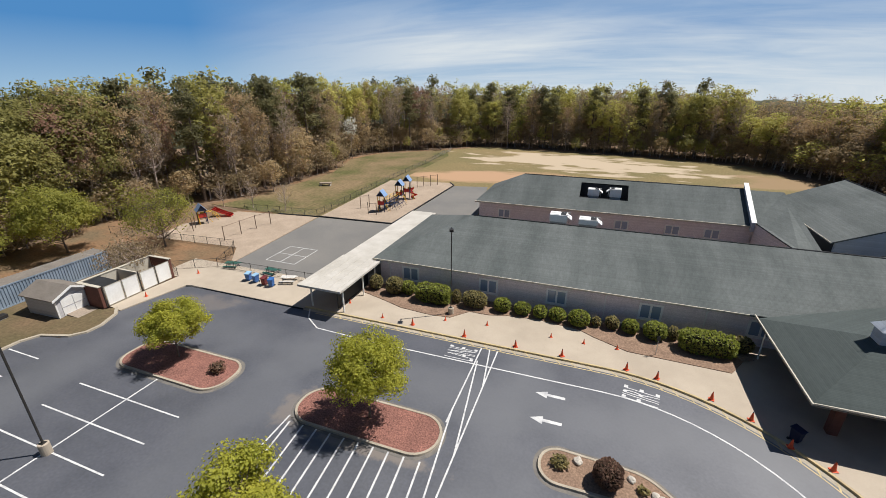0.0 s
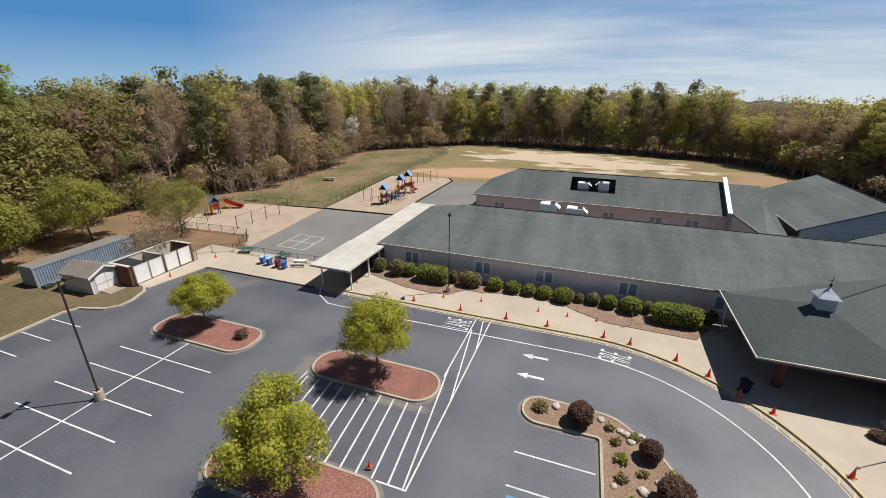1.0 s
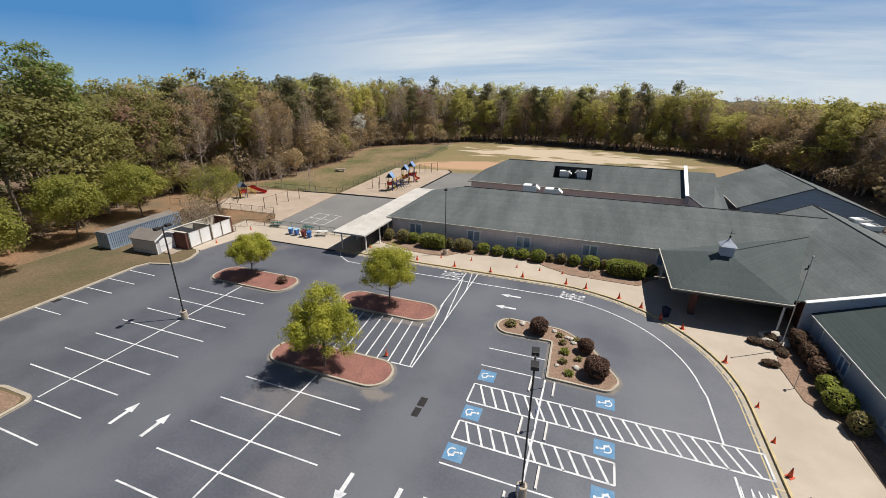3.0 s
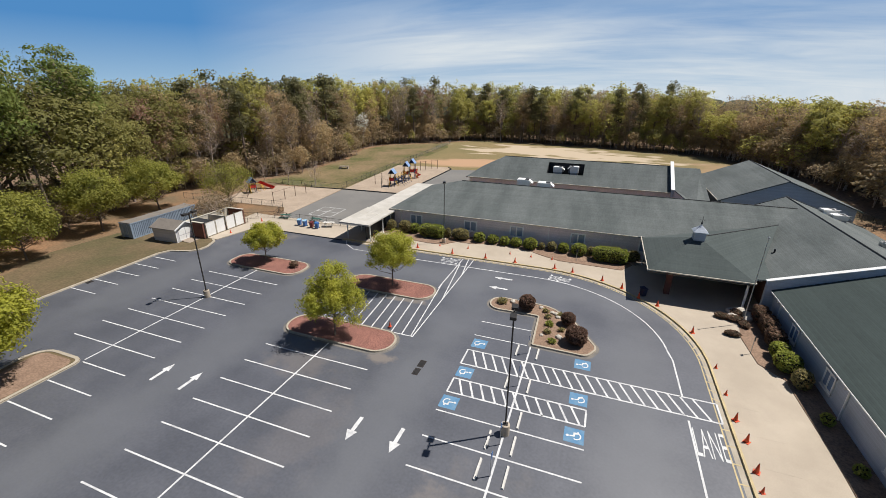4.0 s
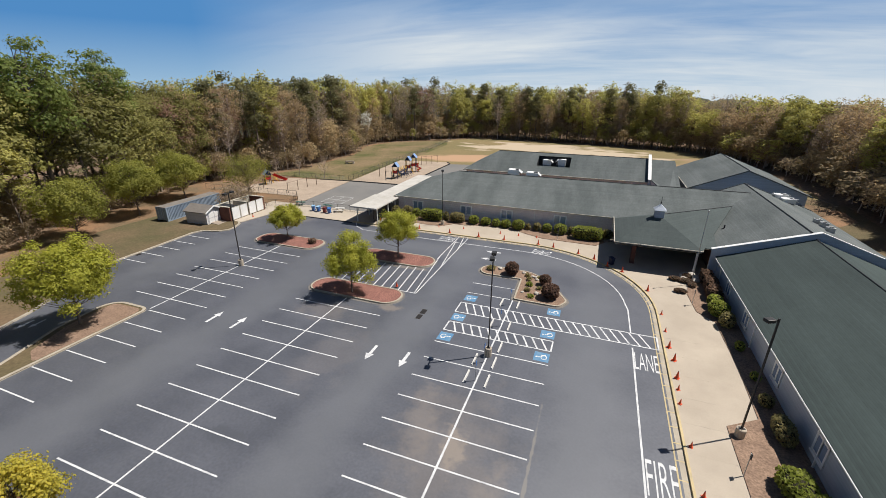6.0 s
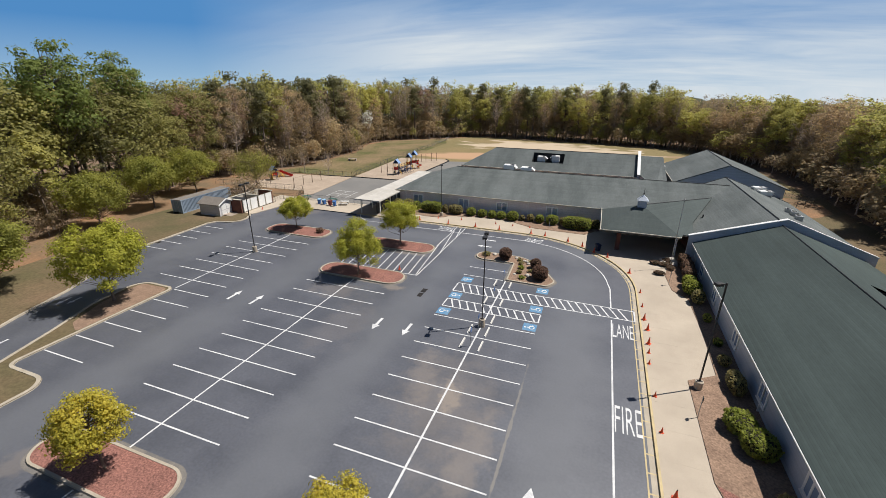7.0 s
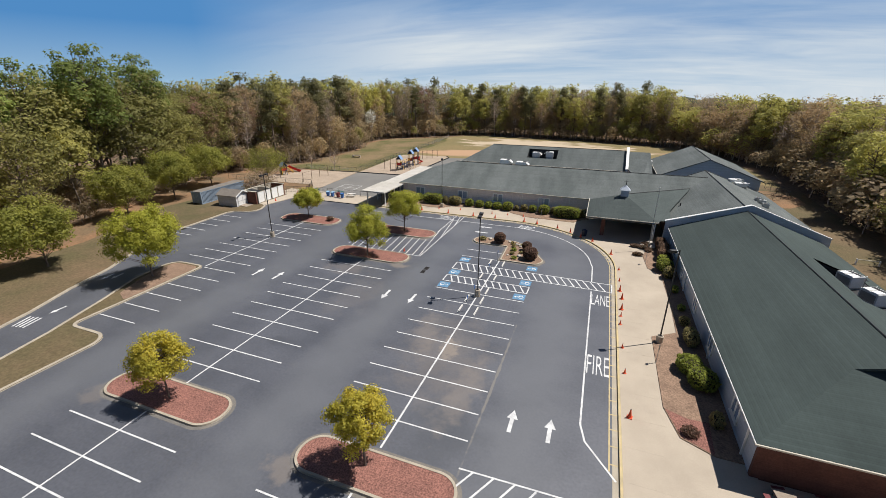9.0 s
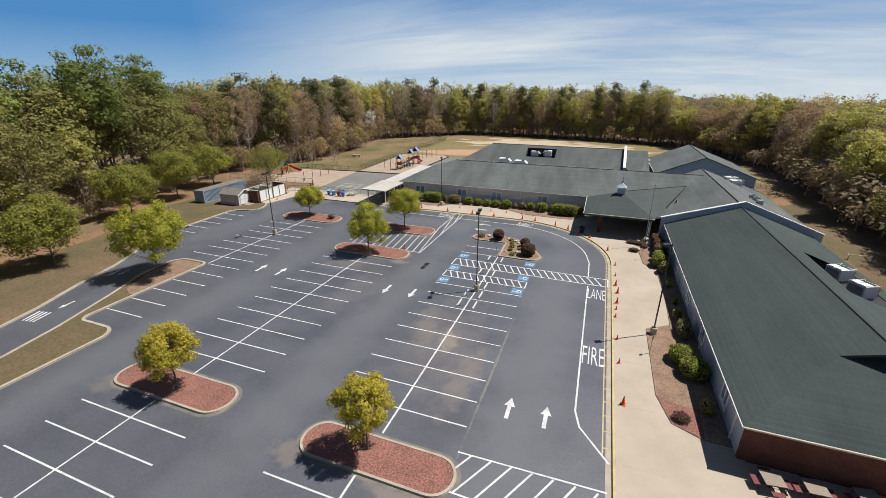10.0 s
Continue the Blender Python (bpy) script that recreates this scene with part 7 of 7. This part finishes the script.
def picnic_table(x, y, z, turn, mat, frame_mat, label, L_=1.8):
    root = thing("picnic_table", pose(x, y, z, 0, 0, turn), label, "picnic table", "picnic tables")
    for i in range(4):
        part("board", boxes((-L_ / 2, L_ / 2, -0.36 + 0.185 * i, -0.19 + 0.185 * i, 0.71, 0.75)), mat, root)
    for s in (-1, 1):
        part("seat", boxes((-L_ / 2, L_ / 2, s * 0.72 - 0.14, s * 0.72 + 0.14, 0.42, 0.46)), mat, root)
        for q in (-1, 1):
            part("leg", tubes(([(q * (L_ / 2 - 0.25), s * 0.6, 0), (q * (L_ / 2 - 0.25), s * 0.15, 0.71)], [0.03, 0.03]), seg=6), frame_mat, root)
    for q in (-1, 1):
        part("cross_bar", tubes(([(q * (L_ / 2 - 0.25), -0.8, 0.41), (q * (L_ / 2 - 0.25), 0.8, 0.41)], [0.028, 0.028]), seg=6), frame_mat, root)


picnic_table(-56.6, 88.5, 0.03, 15, GREEN_COAT, STEEL_DARK, "green coated picnic table behind the fence")
picnic_table(-50.0, 88.6, 0.03, -5, GREEN_COAT, STEEL_DARK, "green coated picnic table behind the bins")
picnic_table(-46.2, 87.3, 0.12, 20, STOP_PAINT, STEEL_DARK, "pale weathered picnic table beside the fence")


def cafe_table(x, y, turn):
    root = thing("patio_table", pose(x, y, 0.13, 0, 0, turn), "square patio table with grey top and four maroon seats", "table", "patio tables")
    part("tabletop", boxes((-0.58, 0.58, -0.58, 0.58, 0.71, 0.76, 0.015)), WOOD, root, "mottled grey top")
    part("pedestal", tubes(([(0, 0, 0), (0, 0, 0.72)], [0.05, 0.05]), seg=8), STEEL_DARK, root)
    for k in range(4):
        m = pose(0, 0, 0, 0, 0, 90 * k)
        b = boxes((-0.36, 0.36, 0.74, 1.08, 0.42, 0.46, 0.01))
        bmesh.ops.transform(b, matrix=m, verts=b.verts)
        part("seat", b, MAROON, root, "maroon seat")
        b = tubes(([(0, 0.05, 0.25), (0, 0.9, 0.25), (0, 0.9, 0.42)], [0.025] * 3), ([(-0.3, 0.75, 0), (-0.3, 0.75, 0.42)], [0.018] * 2), ([(0.3, 0.75, 0), (0.3, 0.75, 0.42)], [0.018] * 2), seg=6)
        bmesh.ops.transform(b, matrix=m, verts=b.verts)
        part("seat_frame", b, STEEL_DARK, root)


for x, y, a in ((17.85, 32.5, 8), (20.1, 32.7, 5), (22.8, 33.0, 10)):
    cafe_table(x, y, a)


# ---------- playgrounds ----------
BLUE_ROOF = material("faded_blue_roof_plastic", (0.24, 0.36, 0.58), (0.19, 0.30, 0.50), rough=0.4, scale=1, fine=8, grain=0.05, bump=0.02, spec=0.5)
NAVY = material("navy_painted_steel", (0.035, 0.05, 0.11), (0.03, 0.04, 0.08), rough=0.5, scale=1, fine=8, grain=0.1, bump=0.02)


def play_tower(x, y, turn, h, label, deck=1.4):
    """Four posts, a deck with barriers, a steep blue gable roof and a ladder."""
    root = thing("play_tower", pose(x, y, 0.06, 0, 0, turn), label, "playground", "play towers")
    for sx in (-0.65, 0.65):
        for sy in (-0.65, 0.65):
            part("post", tubes(([(sx, sy, 0), (sx, sy, h - 1.1)], [0.075, 0.075]), seg=8), YELLOW if sy > 0 else NAVY, root)
    part("deck", boxes((-0.7, 0.7, -0.7, 0.7, deck - 0.08, deck)), NAVY, root)
    e = h - 1.15
    rf = part("roof", slab([(-1.0, -0.9, e), (1.0, -0.9, e), (1.0, 0, h), (-1.0, 0, h), (1.0, 0.9, e), (-1.0, 0.9, e)], [(0, 1, 2, 3), (3, 2, 4, 5)], 0.06), BLUE_ROOF, root, "steep blue gable roof")
    for s in (-0.9, 0.9):
        part("gable", slab([(s, -0.78, e + 0.05), (s, 0.78, e + 0.05), (s, 0, h - 0.12)], [(0, 1, 2)], 0.04), NAVY, rf, "dark blue gable panel")
    part("barrier", boxes((-0.68, 0.68, 0.66, 0.7, deck + 0.05, deck + 0.75)), YELLOW, root, "yellow panel")
    part("barrier", boxes((-0.7, -0.66, -0.68, 0.68, deck + 0.05, deck + 0.75)), RED, root, "red panel")
    part("barrier", boxes((0.66, 0.7, -0.68, 0.1, deck + 0.05, deck + 0.75)), YELLOW, root, "yellow panel")
    part("panel", boxes((-0.64, 0.64, 0.62, 0.66, 0.25, 1.05)), NAVY, root, "dark play panel below the deck")
    part("ladder", tubes(([(0.3, -0.7, deck), (0.3, -1.5, 0)], [0.03] * 2), ([(-0.3, -0.7, deck), (-0.3, -1.5, 0)], [0.03] * 2), *[([(-0.3, -0.8 - 0.16 * k, deck - 0.2 - 0.27 * k), (0.3, -0.8 - 0.16 * k, deck - 0.2 - 0.27 * k)], [0.022] * 2) for k in range(4)], seg=6), YELLOW, root)
    return root


def chute(x, y, turn, mat, label, path, legs):
    """An open trough swept along a path, on yellow legs."""
    root = thing("slide", pose(x, y, 0.06, 0, 0, turn), label, "slide", "slides")
    bm = bmesh.new()
    prof = [(-0.36, 0.3), (-0.31, 0.04), (-0.2, 0.0), (0.2, 0.0), (0.31, 0.04), (0.36, 0.3)]
    rows_ = []
    for k, p in enumerate(path):
        a, b = Vector(path[max(k - 1, 0)]), Vector(path[min(k + 1, len(path) - 1)])
        d_ = (b - a).normalized()
        s_ = d_.cross(Vector((0, 0, 1))).normalized()
        rows_.append([bm.verts.new(Vector(p) + s_ * px + Vector((0, 0, pz))) for px, pz in prof])
    for a, b in zip(rows_, rows_[1:]):
        for i in range(5):
            bm.faces.new((a[i], a[i + 1], b[i + 1], b[i]))
    bmesh.ops.solidify(bm, geom=list(bm.faces), thickness=0.05)
    part("chute", bm, mat, root)
    for lx, ly, lz in legs:
        part("leg", tubes(([(lx, ly, 0), (lx, ly, lz)], [0.045, 0.045]), seg=6), YELLOW, root, "yellow support post")
    return root


play_tower(-50.3, 120.2, 100, 4.3, "play tower with navy and yellow posts and blue pitched roof")
play_tower(-49.9, 127.4, 100, 4.9, "tall play tower with yellow posts and blue pitched roof", 1.7)
play_tower(-49.6, 130.6, 100, 5.2, "tall play tower with red panels and blue pitched roof", 1.7)
spiral = [(0.55 * math.cos(a * 0.42), 0.55 * math.sin(a * 0.42), 1.95 * (1 - a / 17) + 0.12) for a in range(18)]
chute(-48.5, 131.3, 100, RED, "red spiral slide beside the play towers", spiral, ((0, 0, 2.9),))
br = thing("climbing_bridge", pose(-50.1, 120.9, 0.06), "yellow and dark climbing bridge between play towers", "playground")
part("deck", slab([(-0.5, 0, 1.4), (0.6, 0, 1.4), (0.6, 6, 1.65), (-0.4, 6, 1.65)], [(0, 1, 2, 3)], 0.06), NAVY, br)
for s in (-0.5, 0.6):
    part("rail", tubes(([(s, 0, 2.2), (s, 3, 2.25), (s, 6, 2.5)], [0.04] * 3), ([(s, 0, 1.8), (s, 3, 1.85), (s, 6, 2.1)], [0.03] * 3), seg=6), YELLOW, br, "yellow handrail")
    for k in range(9):
        part("baluster", tubes(([(s, 0.35 + k * 0.66, 1.4 + k * 0.03), (s, 0.35 + k * 0.66, 2.25 + k * 0.03)], [0.022] * 2), seg=5), YELLOW, br)
    for k in range(3):
        part("post", tubes(([(s, 1.0 + 2.0 * k, 0), (s, 1.0 + 2.0 * k, 2.3)], [0.06] * 2), seg=6), NAVY, br)
for k in range(5):
    part("arch", tubes(([(1.0, 0.2 + 1.1 * k, 0), (1.15, 0.3 + 1.1 * k, 1.2), (1.9, 0.5 + 1.1 * k, 0.8), (2.4, 0.6 + 1.1 * k, 0)], [0.05] * 4), seg=6), NAVY, br, "dark climbing arch")
part("climbing_rail", tubes(([(1.2, 0.2, 1.15), (1.2, 4.9, 1.15)], [0.04] * 2), ([(1.95, 0.4, 0.75), (1.95, 5.1, 0.75)], [0.04] * 2), seg=6), NAVY, br)
part("arch", tubes(([(-0.6, -2.0, 0), (-0.6, -1.9, 0.9), (0.4, -1.6, 0.9), (0.6, -1.5, 0)], [0.05] * 4), seg=6), NAVY, br, "dark climbing arch")


POST_WOOD = material("brown_timber_post", (0.20, 0.14, 0.10), (0.14, 0.10, 0.075), rough=0.9, scale=2, fine=10, grain=0.2, bump=0.2)


def post_row(pts, h, mat, label, beam, name, r=0.07):
    root = thing(name, pose(0, 0, 0.06), label, "playground", "bar frames")
    for x, y in pts:
        part("post", tubes(([(x, y, 0), (x, y, h)], [r, r]), seg=7), mat, root)
    if beam:
        for a, b in zip(pts, pts[1:]):
            part("bar", tubes(([(*a, h - 0.15), (*b, h - 0.15)], [0.03, 0.03]), seg=6), mat, root)
    return root


post_row([(-66.1, 96.3), (-66.0, 99.7), (-65.8, 102.9), (-65.2, 105.8)], 2.4, POST_WOOD, "row of brown timber posts with bars and swing seats", True, "swing_frame")
post_row([(-52.0, 141.5), (-51.0, 143.0), (-49.6, 144.4), (-48.4, 146.0)], 2.6, POST_WOOD, "row of brown timber posts on the wood chips", True, "bar_frame")
post_row([(-55.2, 120.2), (-54.0, 121.6)], 2.7, POST_WOOD, "pair of brown timber posts on the wood chips", True, "bar_frame")
post_row([(-51.9, 117.4), (-50.2, 117.6)], 2.3, STEEL_DARK, "low dark climbing posts", True, "bar_frame")
post_row([(-74.8, 98.0), (-76.0, 99.5), (-77.2, 101.2)], 2.4, POST_WOOD, "brown timber posts by the small tower", True, "bar_frame")
play_tower(-76.9, 101.9, 150, 3.6, "small play tower with blue roof and red and yellow panels", 1.2)
fall = [(0, -3.3 * t / 10, 1.35 * (1 - t / 10) ** 1.2 + 0.1) for t in range(11)]
for n in (0, 1):
    chute(-78.4 - 0.30 * n, 105.5 + 0.68 * n, 114, RED, "wide red slide on wood chips", fall, ((-0.36, -0.1, 1.5), (0.36, -0.1, 1.5)))
clim = thing("arch_climber", pose(-77.4, 104.4, 0.06, 0, 0, 24), "curved yellow arch climber beside the red slide", "playground")
for s in (-0.4, 0.4):
    part("arch", tubes(([(-1.0, s, 1.5), (-0.2, s, 1.6), (0.6, s, 1.2), (1.3, s, 0)], [0.05] * 4), seg=6), YELLOW, clim)
part("rung", tubes(*[([(-0.6 + 0.45 * k, -0.4, 1.55 - 0.08 * k * k), (-0.6 + 0.45 * k, 0.4, 1.55 - 0.08 * k * k)], [0.03] * 2) for k in range(4)], seg=5), YELLOW, clim)
sb = thing("stone_bench", pose(-74.3, 135.6, 0.0, 0, 0, 20), "grey weathered bench platform on the grass", "bench")
part("top", boxes((-1.4, 1.4, -0.7, 0.7, 0.55, 0.75, 0.03)), WOOD, sb)
for x in (-1.1, 1.1):
    part("support", boxes((x - 0.2, x + 0.2, -0.6, 0.6, 0, 0.55)), ROCK, sb)


# ---------- roof equipment ----------
def roof_unit(x, y, z, wx, wy, h, turn, label, roof=True):
    root = thing("roof_unit", pose(x, y, z, 0, 0, turn), label, "air conditioner", "roof units")
    part("cabinet", boxes((-wx / 2, wx / 2, -wy / 2, wy / 2, 0.12, h, 0.02)), WHITE, root, "white metal cabinet")
    part("curb", boxes((-wx / 2 + 0.1, wx / 2 - 0.1, -wy / 2 + 0.1, wy / 2 - 0.1, -1.2, 0.12)), GALV, root)
    part("hood", slab([(wx / 2, -wy / 2 + 0.1, h - 0.1), (wx / 2 + 0.55, -wy / 2 + 0.1, h - 0.5), (wx / 2 + 0.55, wy / 2 - 0.1, h - 0.5), (wx / 2, wy / 2 - 0.1, h - 0.1)], [(0, 1, 2, 3)], 0.1), WHITE, root, "sloping intake hood")
    part("grille", boxes((-wx / 2 - 0.015, -wx / 2 - 0.001, -wy / 2 + 0.15, wy / 2 - 0.15, 0.35, h - 0.2)), GALV, root)
    part("coil_opening", boxes((wx * 0.12, wx * 0.42, -wy * 0.42, wy * 0.42, h + 0.002, h + 0.02)), DARK, root, "dark opening over the coil")
    for k in (-1, 1):
        part("top_panel", boxes((-wx * 0.48, wx * 0.08, k * wy * 0.24 - wy * 0.2, k * wy * 0.24 + wy * 0.2, h, h + 0.06, 0.01)), WHITE, root)
        part("side_rail", tubes(([(wx * 0.1, k * wy * 0.45, h + 0.04), (wx * 0.62, k * wy * 0.45, h + 0.04), (wx * 0.62, k * wy * 0.45, 0.1)], [0.035] * 3), seg=6), GALV, root)


UNIT = "white rooftop air conditioner with sloping hood"
roof_unit(-11.4, 124.4, 5.6, 1.9, 1.4, 1.2, 0, UNIT)
roof_unit(-7.9, 124.6, 5.6, 1.8, 1.4, 1.45, 180, UNIT)
roof_unit(-15.3, 103.6, 6.75, 2.2, 1.7, 1.05, 0, UNIT)
roof_unit(-11.6, 103.6, 6.75, 2.3, 1.7, 0.75, 0, UNIT)
roof_unit(30.7, 60.4, 4.2, 1.5, 1.7, 1.35, 25, UNIT)
roof_unit(31.0, 56.4, 4.2, 1.5, 1.7, 1.35, 25, UNIT)
roof_unit(30.3, 105.7, 5.5, 2.0, 1.3, 0.95, 10, UNIT)
roof_unit(31.0, 104.2, 5.3, 2.0, 1.3, 0.8, 10, UNIT)
for x, y in ((30.4, 91.0), (30.6, 89.4), (30.4, 87.0)):
    root = thing("condenser", pose(x, y, 5.5), "small grey condenser unit on the roof", "air conditioner", "roof condensers")
    part("cabinet", boxes((-0.4, 0.4, -0.4, 0.4, 0, 0.75, 0.02)), GALV, root)
    part("fan", tubes(([(0, 0, 0.75), (0, 0, 0.81)], [0.31, 0.29]), seg=14), DARK, root)
    part("top_panel", boxes((-0.41, 0.41, -0.41, -0.31, 0.75, 0.79), (-0.41, 0.41, 0.31, 0.41, 0.75, 0.79)), WHITE, root)
vent = thing("roof_vent", pose(18.6, 87.4, 4.5), "small dark roof vent pipe", "vent")
part("pipe", tubes(([(0, 0, 0), (0, 0, 0.55)], [0.1, 0.1]), seg=10), DARK, vent)
part("flange", tubes(([(0, 0, 0.0), (0, 0, 0.06)], [0.3, 0.25]), seg=10), DARK, vent)


# low pipe barrier on the grass behind the wing
barrier = thing("pipe_barrier", pose(42.2, 80.75, 0), "low pale pipe barrier standing on the grass", "barrier")
part("rail", tubes(([(-1.35, 0, 0.72), (1.35, 0, 0.72)], [0.06, 0.06]), seg=8), CREAM, barrier)
for x in (-1.3, 1.3):
    part("post", tubes(([(x, 0, 0.0), (x, 0, 0.8)], [0.11, 0.11]), seg=8), WHITE, barrier)


# ---------- boulders ----------
def boulder(x, y, z, sx, sy, sz, seed, label):
    bm = bmesh.new()
    bmesh.ops.create_icosphere(bm, subdivisions=3, radius=0.5)
    for v in bm.verts:
        k = 1 + 0.28 * noise.noise(v.co * 2.4 + Vector((seed, 0, 0))) + 0.1 * noise.noise(v.co * 6 + Vector((0, seed, 0)))
        v.co = Vector((v.co.x * sx * k, v.co.y * sy * k, v.co.z * sz * k + sz * 0.3))
    ob = mesh_object("boulder", bm, ROCK)
    ob.matrix_basis = pose(x, y, z, 0, 0, seed * 40)
    tagged(ob, label, "boulder", "boulders")


for i, (x, y, s) in enumerate(((13.1, 77.9, 1.2), (13.9, 78.6, 1.0), (14.4, 77.6, 1.1), (12.9, 76.9, 0.8), (14.2, 76.6, 0.9))):
    boulder(x, y, 0.15, s * 1.2, s, s * 0.6, i + 1, "pale boulder heaped by the entrance bed")
for i, (x, y, s) in enumerate(((-10.2, 71.6, 0.6), (-6.9, 71.3, 0.5), (-5.2, 70.4, 0.55), (-4.9, 69.8, 0.5), (-5.6, 70.6, 0.45), (-4.2, 70.5, 0.5), (-4.4, 65.9, 0.6), (-3.4, 66.9, 0.45), (-6.1, 65.7, 0.35))):
    boulder(x, y, 0.12, s * 1.1, s, s * 0.6, i + 11, "small pale rock in the island mulch")
pk = thing("parked_pallet", pose(3.4, 88.6, 0.15, 0, 0, 30), "pale timber pallet lying by the portico", "pallet")
for i in range(5):
    part("slat", boxes((-0.6, 0.6, -0.5 + 0.22 * i, -0.36 + 0.22 * i, 0.1, 0.13)), WOOD, pk)
part("bearer", boxes((-0.6, -0.5, -0.5, 0.52, 0, 0.1), (-0.05, 0.05, -0.5, 0.52, 0, 0.1), (0.5, 0.6, -0.5, 0.52, 0, 0.1)), WOOD, pk)
